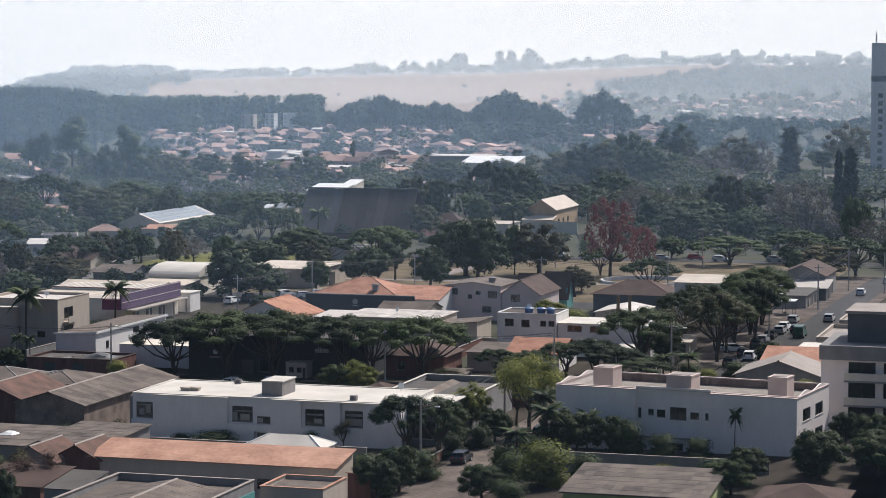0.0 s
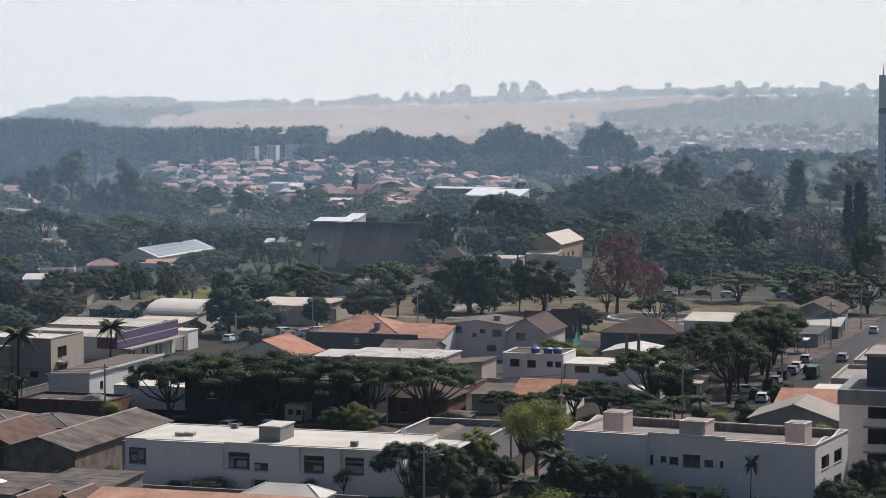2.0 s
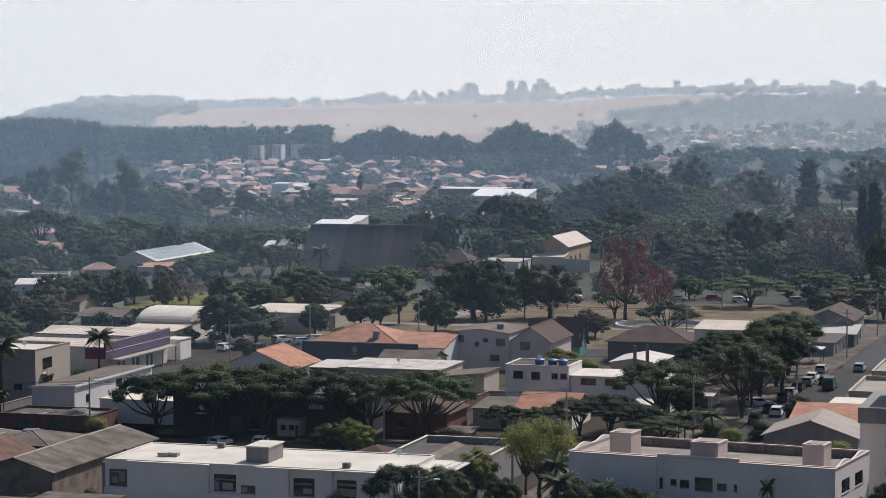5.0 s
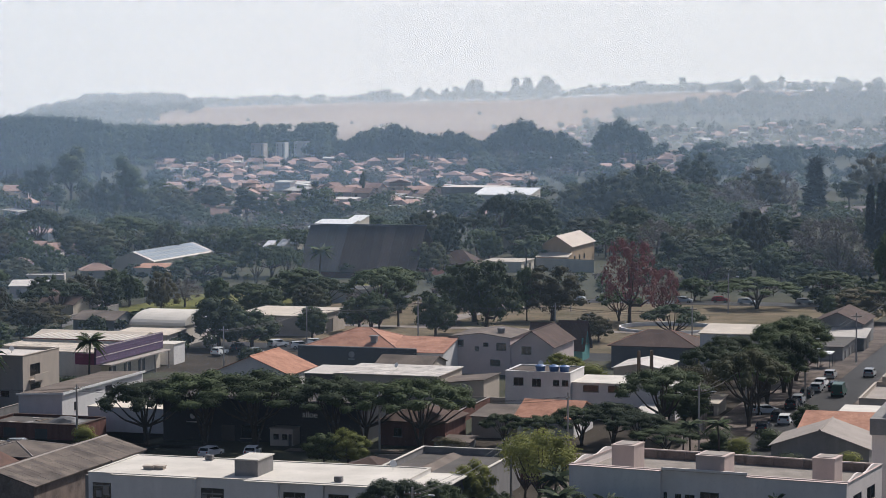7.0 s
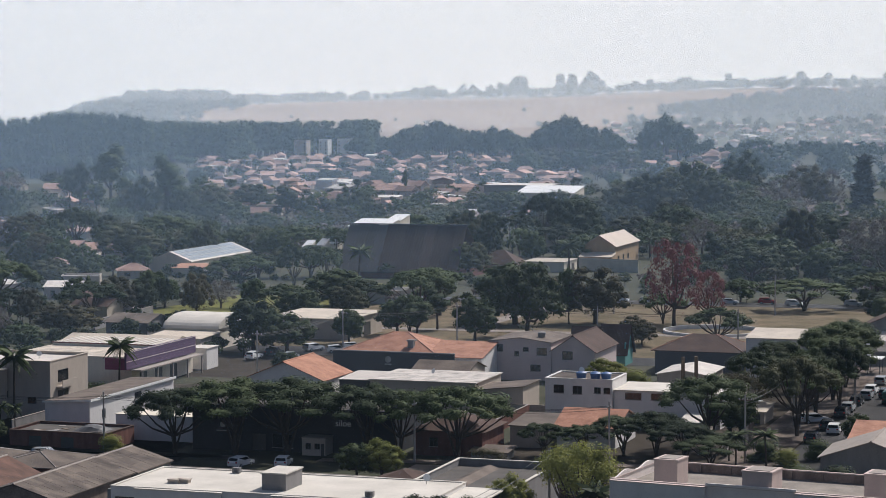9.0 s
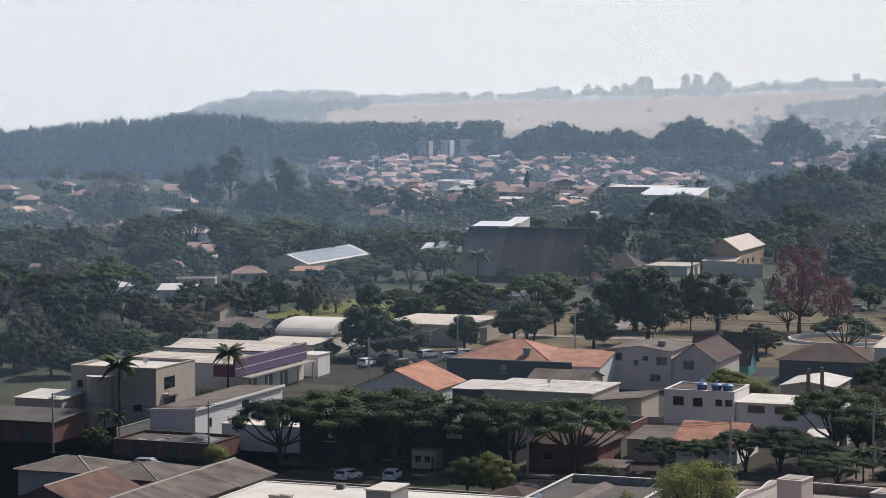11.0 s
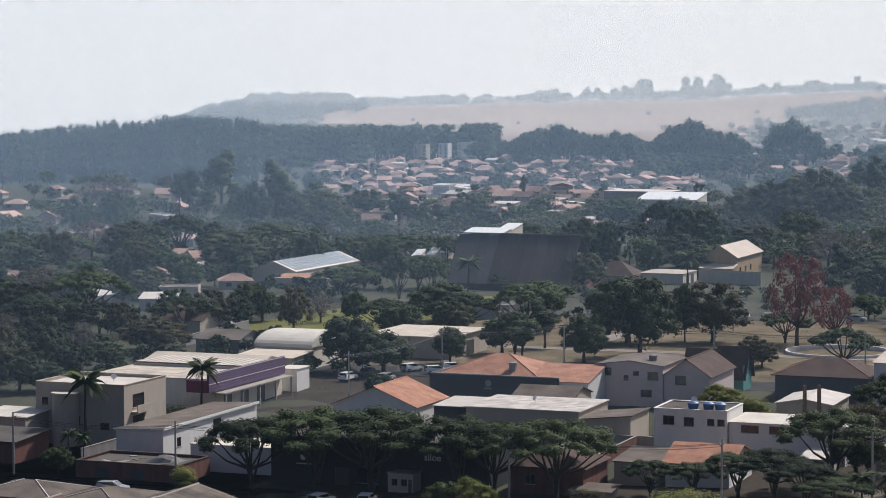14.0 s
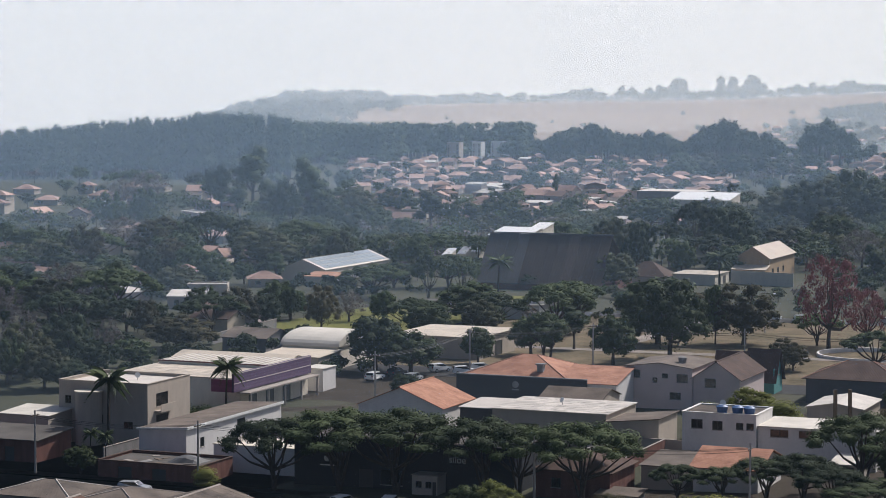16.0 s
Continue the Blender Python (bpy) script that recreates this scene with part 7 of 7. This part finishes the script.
# belt beyond the town
grove((
    ("dome", -412.9, 1223, 10.4, 11.1), ("green", -311.4, 1239.4, 8.2, 8.2), ("dome", -245, 1244.4, 18.4, 21.2), ("dome", -472.3, 1255.8, 7.2, 15.9), ("dome", -295.2, 1276.9, 11.1, 15.3), ("dome", -250, 1316.7, 22.4, 32.9),
    ("dome", -212.8, 1327.5, 20.9, 17.9), ("dome", -549.4, 1348.4, 4.4, 9.4), ("dome", -403.2, 1393.5, 14.8, 17.2), ("dome", -395.3, 1417, 15, 20.6), ("dome", -380.3, 1421.7, 15.8, 20.6), ("dome", -353.3, 1430.1, 13.4, 18.9),
    ("dome", -372, 1445.9, 14.4, 20.8), ("dome", -519.9, 1485.7, 5.8, 8.5), ("dome", -351.7, 1498, 13.2, 16.5)))
# gardens west of the purple shop
grove((
    ("bare", -243.1, 438.1, 9.8, 7.5), ("dome", -232.7, 435.6, 9.6, 9.6), ("dome", -289, 521.9, 9.1, 11.8), ("umbrella", -260.7, 505.9, 6.5, 10.4), ("sparse", -230.8, 474.4, 6, 12), ("dome", -271.5, 514.6, 7.6, 8),
    ("bare", -235.7, 455.4, 7, 4.6), ("dome", -233.1, 417.2, 7.8, 6.4), ("dome", -224.6, 415.1, 7, 7.7), ("dome", -224.6, 444.6, 5.3, 6.8), ("dome", -233.3, 423, 9.4, 7.9), ("dome", -224.6, 432.2, 5.8, 6.6),
    ("round", -220.6, 416.6, 4.9, 7)))
plant(NEAR, "palm", -230.8, 643, 9.0, 7.5)
plant(NEAR, "palm", -176.0, 655, 10.5)
park_rnd = random.Random(14)
for k in range(9):
    x, y = park_rnd.uniform(-192, -75), park_rnd.uniform(472, 582)
    if math.hypot(x + 108, y - 514) > 13 and not 500 < y < 511:
        plant(MID, park_rnd.choice(("tall", "umbrella", "sparse", "green")), x, y, park_rnd.uniform(5, 8.5))
wild = random.Random(9)
spots = []


def clear_of(x, y, gap):
    return not any(f[0] - gap < x < f[2] + gap and f[1] - gap < y < f[3] + gap for f in FOOT) and not any(math.hypot(x - a, y - b) < 8 + gap or (abs(x - a * 0.98) < 5 and 0 < b - y < 17) for a, b in HOUSES)


def open_ground(dist, left):
    """Lawn, avenue, park and the views kept open in front of the halls."""
    return (20.0 < left < 24.6 and dist < 700) or (9 < left < 20 and dist < 640) or (left < 9 and dist < 560) or (12.6 < left < 20.6 and 640 < dist < 760) or (21.6 < left < 23.4 and 570 < dist < 740) or (24.3 < left < 25.8 and 570 < dist < 770)


while len(spots) < 100:
    dist, left = wild.uniform(560, 860), wild.choice((wild.uniform(24.6, 35), wild.uniform(24.6, 35), wild.uniform(4.5, 24)))
    x, y = polar(dist, left)
    if open_ground(dist, left) or not clear_of(x, y, 1.0) or any(math.hypot(x - a, y - b) < 7.5 for a, b in spots) or any(math.hypot(x - a, y - b) < 4 + w / 2 for a, b, w in PLACED):
        continue
    spots.append((x, y))
    kind = wild.choice(("umbrella", "dome", "dome", "round", "green", "tall", "sparse", "umbrella", "bare"))
    plant(MID, kind, x, y, (t := wild.uniform(7.5, 12.5) * (0.85 if dist < 600 else 1.0)), t * (1.8 if kind in ("umbrella", "dome") else 0.6 if kind == "tall" else 1.15))


# ---- woods ----
def woods(label, trees, per_tree, size, mat, seed, category="woods"):
    """A wood as one piece: each tree (x, y, tall, wide, slender) has its lobes and a trunk."""
    rng = random.Random(seed)
    blobs, bm = [], bmesh.new()
    for x, y, tall, wide, slender in trees:
        z = height(x, y)
        r = wide / 2
        low = 0.3 if slender else 0.28
        if slender:
            for k in range(4):
                a = k * 2.4 + rng.uniform(-0.5, 0.5)
                f, q = low + (0.9 - low) * k / 3, r * rng.uniform(0.05, 0.25)
                blobs.append((x + q * math.cos(a), y + q * math.sin(a), z + tall * f, r * rng.uniform(0.8, 1.15) * (1 - 0.14 * k), r * rng.uniform(0.8, 1.15) * (1 - 0.14 * k), tall * rng.uniform(0.10, 0.16)))
        else:
            blobs.append((x, y, z + tall * 0.55, r * 0.8, r * 0.8, tall * 0.3))
            for k in range(8):
                a, e = k * 2.4 + rng.uniform(-0.3, 0.3), rng.uniform(0.0, 1.25)
                q = r * 0.72 * math.cos(e)
                blobs.append((x + q * math.cos(a), y + q * math.sin(a), z + tall * (0.5 + 0.33 * math.sin(e)), r * rng.uniform(0.26, 0.42), r * rng.uniform(0.26, 0.42), tall * rng.uniform(0.10, 0.17)))
        tube(bm, (x, y, z - 0.5), (x, y, z + tall * 0.6), 0.025 * tall, 0.01 * tall, 4)
    ob = thing("woods", label, category, kind="stuff")
    trunk = part("trunks", bm, "bark", ob)
    crown = new("foliage", leaf_mesh("foliage", blobs, len(trees) * per_tree, size, mat, seed, 0.3, 0.5, 0.14))
    crown.parent = ob
    trunk["kind"] = crown["kind"] = "stuff"
    return ob


def random_trees(count, d0, d1, l0, l1, t0, t1, seed, spread_ratio=(0.7, 1.1), slender=False, keep=None):
    rng = random.Random(seed)
    out = []
    tries = 0
    while len(out) < count and tries < count * 20:
        tries += 1
        dist, left = math.sqrt(rng.uniform(d0 * d0, d1 * d1)), rng.uniform(l0, l1)
        x, y = polar(dist, left)
        if keep and not keep(dist, left, x, y, rng):
            continue
        tall = rng.uniform(t0, t1)
        out.append((x, y, tall, tall * rng.uniform(*spread_ratio), slender))
    return out


def belt(dist, left, x, y, rng):
    if not clear_of(x, y, 0.0):
        return False
    if 7.2 < left < 10.6 and 990 < dist < 1120:
        return rng.random() < 0.12
    if 13.8 < left < 17.4 and 880 < dist < 1015:
        return False
    if 15.0 < left < 23.0 and 930 < dist < 1040:
        return rng.random() < 0.6
    if 15.0 < left < 23.4 and 1040 <= dist < 1700:
        return rng.random() < (0.06 if 20.4 < left < 22.4 and dist > 1450 else 0.62)
    if left < 15.3 and dist > 1500:
        return rng.random() < 0.35
    if left > 27 and 960 < dist < 1200:
        return rng.random() < 0.5
    if 16.3 < left < 21.0 and 660 < dist < 800:
        return dist > 735
    return True


def mixed_woods(label, trees, per_tree, size, seed):
    """A wood of several kinds of trees, each kind in its own green."""
    rng = random.Random(seed)
    kinds = {"leaf_dark": ("dark green ", []), "leaf": ("deep green ", []), "leaf_olive": ("olive green ", []), "leaf_fresh": ("fresh green ", []), "twig": ("leafless brown ", [])}
    for tree in trees:
        if not any(math.hypot(tree[0] - a, tree[1] - b) < (tree[3] + w) * 0.34 for a, b, w in PLACED):
            kinds[rng.choice(("leaf_dark", "leaf_dark", "leaf_dark", "leaf", "leaf", "leaf_olive", "leaf_olive", "leaf_fresh", "twig"))][1].append(tree)
    for k, (mat, (tone, some)) in enumerate(kinds.items()):
        woods(tone + label, some, per_tree if mat != "twig" else per_tree // 2, size if mat != "twig" else size * 0.7, mat, seed + k)


mixed_woods("garden trees beyond the park", random_trees(170, 600, 800, 4, 36, 3, 5.5, 40, (1.1, 1.8), keep=lambda d, l, x, y, r: clear_of(x, y, 0.5) and not (12.0 < l < 24.6 and d < 700) and not (12.0 < l < 16.0 and d < 760) and not (20.0 < l < 26.0 and d < 745)), 170, 0.85, 400)
mixed_woods("low bushes before the halls", random_trees(70, 590, 690, 13, 22.5, 1.6, 3.6, 38, (1.0, 1.7), keep=lambda d, l, x, y, r: clear_of(x, y, 0.5) and not (-246 < x < -203 and y < 645)), 110, 0.7, 380)
mixed_woods("tree canopy between the houses", random_trees(560, 780, 1080, 4, 36, 6, 11, 41, (1.1, 1.9), keep=belt), 165, 1.0, 420)
mixed_woods("tree canopy over the far town", random_trees(520, 1060, 1720, 4, 36, 4.5, 10, 43, (1.0, 1.7), keep=belt), 125, 1.35, 440)
mixed_woods("small garden trees between the town houses", random_trees(260, 1000, 1760, 15, 23.6, 3.5, 7, 49, (0.8, 1.3), keep=lambda d, l, x, y, r: all(math.hypot(x - a, y - b) > 5.5 for a, b in HOUSES) and not any(f[0] < x < f[2] and f[1] < y < f[3] for f in FOOT)), 90, 0.95, 490)
woods("low shrubs and garden trees between the houses", random_trees(560, 475, 860, 21.5, 36, 2.0, 4.5, 45, (0.9, 1.5), keep=lambda d, l, x, y, r: clear_of(x, y, -0.5) and not (-246 < x < -203 and 500 < y < 645) and not (24.2 < l < 25.8 and 600 < d < 735)), 90, 0.9, "leaf", 46, "shrubs")
woods("low shrubs along the park and its streets", random_trees(200, 575, 800, 4, 20, 3, 6, 47, (0.9, 1.4), keep=lambda d, l, x, y, r: clear_of(x, y, -0.5) and not open_ground(d, l)), 150, 0.9, "leaf_dark", 48, "shrubs")
plantation = []
rng = random.Random(50)
for k in range(680):
    dist, left = rng.uniform(1315, 1460), rng.uniform(25.0, 35.5)
    if dist < 1340 and left < 26.0:
        continue
    top = 35.5 - 2.1 * max(0, left - 26.4) - rng.uniform(0, 5.5) - 1.5 * max(0, 26.5 - left)
    x, y = polar(dist, left)
    plantation.append((x, y, max(14, top - height(x, y)), rng.uniform(5, 8), True))
woods("dense tall eucalyptus plantation", plantation, 170, 1.35, "leaf_dark", 51)
woods("wooded hillside behind the town", random_trees(330, 1700, 1850, 19.8, 25.6, 20, 28, 52, (0.35, 0.5), True, keep=lambda d, l, x, y, r: not 20.0 < l < 22.6), 150, 1.7, "leaf_dark", 53)
woods("wood behind the apartment blocks", random_trees(110, 1815, 1900, 19.6, 22.8, 20, 27, 72, (0.4, 0.55), True), 130, 2.2, "leaf_dark", 73)
woods("belt of trees along the far side of the town", random_trees(150, 1720, 1880, 4, 14, 6, 11, 54) + random_trees(170, 1720, 1880, 14, 20.2, 11, 18, 74), 110, 2.1, "leaf_dark", 55)
domes = []
for left, top, span, n in ((18.3, 27, 1.9, 34), (15.2, 31, 1.5, 34), (12.9, 32, 1.2, 18), (17.0, 22, 1.6, 20), (14.2, 24, 0.5, 6)):
    for k in range(n):
        q = rng.uniform(-1, 1)
        x, y = polar(rng.uniform(1690, 1740), left + q * span / 2)
        domes.append((x, y, (top + 4) * (1 - 0.4 * q * q) - rng.uniform(0, 4), rng.uniform(10, 15), False))
woods("group of tall rounded trees at the town's edge", domes, 150, 2.1, "leaf_dark", 56)
woods("dark wood at the foot of the ridge", random_trees(620, 2330, 2560, 2, 13.2, 10, 18, 57, (0.7, 1.1), keep=lambda d, l, x, y, r: l < 13.0 - 3.4 * (d - 2330) / 230 + r.uniform(-0.8, 0.5)), 60, 3.4, "leaf_dark", 58)
woods("low trees round the last houses", random_trees(300, 1890, 2330, 2, 13.8, 4, 8, 81, (0.9, 1.5), keep=lambda d, l, x, y, r: clear_of(x, y, -4.0)), 40, 3.4, "leaf_dark", 82)
woods("line of trees along the ridge", random_trees(420, 2770, 2900, 2, 18.8, 6, 13, 59, (0.7, 1.3)) + random_trees(70, 2800, 2900, 2, 18.8, 12, 21, 75, (0.45, 0.8)) + random_trees(9, 2830, 2900, 14.6, 15.4, 20, 32, 76, (0.4, 0.55)) + random_trees(6, 2830, 2900, 16.1, 16.5, 22, 34, 77, (0.35, 0.5)), 70, 3.2, "leaf_dark", 60)
woods("scattered trees along the crest of the field", random_trees(110, 2770, 2900, 18.0, 24.0, 5, 12, 61, (0.7, 1.3)), 60, 2.8, "leaf_dark", 62)
woods("wooded hilltop around the tower", random_trees(110, 2800, 3100, 23.2, 25.6, 9, 19, 63, (0.6, 1.0)) + random_trees(90, 2750, 3100, 25.6, 28.8, 5, 11, 79, (0.6, 1.2)) + random_trees(70, 2780, 3050, 20.6, 23.3, 4, 12, 80, (0.6, 1.3)) + random_trees(430, 2050, 2850, 22.4, 28.6, 6, 12, 78, (0.8, 1.4), keep=lambda d, l, x, y, r: l > 25.2 - 2.6 * (d - 2050) / 750 + r.uniform(-0.4, 0.4)), 60, 4.0, "leaf_dark", 64)
woods("scattered trees in the straw field", random_trees(16, 2080, 2500, 13, 23, 3, 6, 65, (0.9, 1.6)), 60, 2.2, "leaf_dark", 66)
woods("misty trees in the valley", random_trees(260, 2000, 2900, 27.5, 36, 10, 16, 67), 60, 3.6, "leaf_dark", 68)
ob = thing("water_tower", "slender grey water tower on the wooded hill", "water tower", at=(*polar(2960, 24.35), 22))
bm = bmesh.new()
tube(bm, (0, 0, -2), (0, 0, 18), 1.3, 1.1, 10)
part("shaft", bm, "pole", ob)
bm = bmesh.new()
tube(bm, (0, 0, 18), (0, 0, 23), 2.4, 2.4, 12)
tube(bm, (0, 0, 23), (0, 0, 25.5), 1.6, 0.3, 10)
part("tank", bm, "pole", ob)
for left in (18.55,):
    ob = thing("lattice_mast", "thin steel lattice mast on the ridge", "mast", at=(*polar(3000, left), 26))
    bm = bmesh.new()
    for k in range(4):
        a = k * math.pi / 2
        tube(bm, (2.4 * math.cos(a), 2.4 * math.sin(a), -2), (0.3 * math.cos(a), 0.3 * math.sin(a), 27), 0.16, 0.1, 4)
    part("legs", bm, "grey_paint", ob)

# the straw field on the slope of the ridge
fx = [(-1350 + 40 * i) for i in range(27)]
fy = [(1850 + 40 * j) for j in range(28)]
me = bpy.data.meshes.new("field")
verts, faces, index = [], [], {}
for j, y in enumerate(fy):
    for i, x in enumerate(fx):
        dist, left = math.hypot(x, y), math.degrees(math.atan2(-x, y))
        if 1990 < dist < 2860 and 12.2 + (dist < 2300) * 1.5 - 4.0 * (dist > 2560) < left < 25.0 - (dist < 2400) * 0.8:
            index[i, j] = len(verts)
            verts.append((x, y, height(x, y) + 0.8))
for j in range(len(fy) - 1):
    for i in range(len(fx) - 1):
        q = [(i, j), (i + 1, j), (i + 1, j + 1), (i, j + 1)]
        if all(c in index for c in q):
            faces.append([index[c] for c in q])
me.from_pydata(verts, [], faces)
me.materials.append(M["field"])
tagged(new("field", me), "pale harvested straw field on the ridge", "field", kind="structure")

# ---- vehicles, poles and cables ----
def park_row(cars):
    for paint, x, y, turn in cars:
        park(paint, x, y, turn)


park_row((
    ("car_white", -62.2, 376.5, 92), ("car_silver", -66.6, 386.3, 30), ("car_silver", -63.2, 414.5, 90), ("car_dark", -60.6, 416.5, 90), ("car_green", -59.0, 409.5, 90), ("car_white", -63.4, 421.0, 88),
    # Added cars in dark and silver paint, in place of the kerb's shade.
    ("car_dark", -63.9, 394.0, 90), ("car_dark", -63.9, 368.0, 90), ("car_dark", -63.8, 380.5, 90), ("car_silver", -63.8, 399.6, 90), ("car_dark", -63.7, 407.5, 90), ("car_silver", -63.6, 433.0, 90),
    ("car_white", -58.8, 494.5, 92), ("car_silver", -57.5, 436.0, 90), ("car_white", -57.0, 528.0, 90), ("car_dark", -76.0, 283.5, 90), ("car_dark", -75.0, 293.0, 92), ("car_dark", -79.5, 272.0, 90),
    ("car_white", -134.7, 337.0, 80), ("car_white", -129.0, 338.0, 100)))
park_row((
    ("car_silver", -163.0, 336.0, 5), ("car_white", -167.3, 459.0, 30), ("car_white", -165.9, 463.8, 20), ("car_silver", -162.0, 461.0, 10), ("car_white", -172.5, 460.5, 60), ("car_dark", -177.0, 452.0, 80),
    ("car_white", -178.5, 446.0, 85), ("car_white", -170.5, 440.5, 85), ("car_silver", -172.0, 447.5, 85), ("car_white", -146.3, 591.0, 0), ("car_white", -139.0, 589.0, 4), ("car_silver", -120.0, 590.0, 0),
    ("car_red", -112.0, 594.0, 0), ("car_white", -105.0, 589.5, 0), ("car_silver", -92.0, 593.0, 0), ("car_white", -80.0, 590.0, 0), ("car_white", -152.2, 594.0, 0), ("car_white", -163.0, 590.0, 0)))
LINE = [(-69.2, 348.0), (-69.1, 383.4), (-65.6, 418.0), (-62.6, 458.0), (-62.4, 503.0)]
for k, (x, y) in enumerate(LINE):
    pole(x, y, 9.0, k % 2 == 0)
for a, b in zip(LINE, LINE[1:]):
    wires(a, b)
SIDE = [(-182.0, 343.6), (-158.0, 343.6), (-112.5, 343.4), (-86.0, 343.4)]
for k, (x, y) in enumerate(SIDE):
    pole(x, y, 8.5, k == 1, turn=90)
for a, b in zip(SIDE, SIDE[1:]):
    wires(a, b, 7.9, 7.9)
AVE = [(-166.3, 418.4), (-163.5, 452.0), (-147.0, 468.5), (-120.0, 468.5), (-94.0, 468.5)]
for x, y in AVE:
    pole(x, y, 9.0)
for a, b in zip(AVE, AVE[1:]):
    wires(a, b)
for x, y in ((-63.2, 402.5), (-54.3, 497.0), (-81.5, 262.0), (-81.8, 300.0), (-139.0, 556.0), (-104.0, 560.0)):
    pole(x, y, 9.0, True)
wires((-81.5, 262.0), (-81.8, 300.0))
for x, y in ((-88.0, 396.0), (-86.2, 397.0)):
    ob = thing("chimney_post", "dark slender post beside the white house", "post", at=(x, y, height(x, y)))
    bm = bmesh.new()
    tube(bm, (0, 0, -0.3), (0, 0, 8.5), 0.32, 0.28, 8)
    part("shaft", bm, "wood", ob)

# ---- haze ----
# Flat sheets added at set distances; their share and colour paint the aerial haze.
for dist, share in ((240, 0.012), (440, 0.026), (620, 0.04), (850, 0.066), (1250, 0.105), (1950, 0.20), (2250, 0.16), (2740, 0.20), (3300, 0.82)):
    # The nearest lifts the blacks like lens glare; the last whitens the sky.
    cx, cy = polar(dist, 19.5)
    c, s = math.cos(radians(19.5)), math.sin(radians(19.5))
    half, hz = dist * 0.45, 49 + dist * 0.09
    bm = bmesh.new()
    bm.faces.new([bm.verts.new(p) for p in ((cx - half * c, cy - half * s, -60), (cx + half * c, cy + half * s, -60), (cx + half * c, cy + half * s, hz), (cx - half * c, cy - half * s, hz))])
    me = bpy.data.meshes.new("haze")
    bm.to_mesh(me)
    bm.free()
    # Bluish near, whitish far: haze tones put into the sheets' colour.
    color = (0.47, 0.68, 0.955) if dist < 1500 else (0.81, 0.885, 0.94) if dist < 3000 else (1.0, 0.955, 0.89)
    me.materials.append(haze_material("haze_sheet", share, color, (c, s, 0), cx * c + cy * s, dist * 0.17, 0.62 if 400 < dist < 1000 else 1.0))
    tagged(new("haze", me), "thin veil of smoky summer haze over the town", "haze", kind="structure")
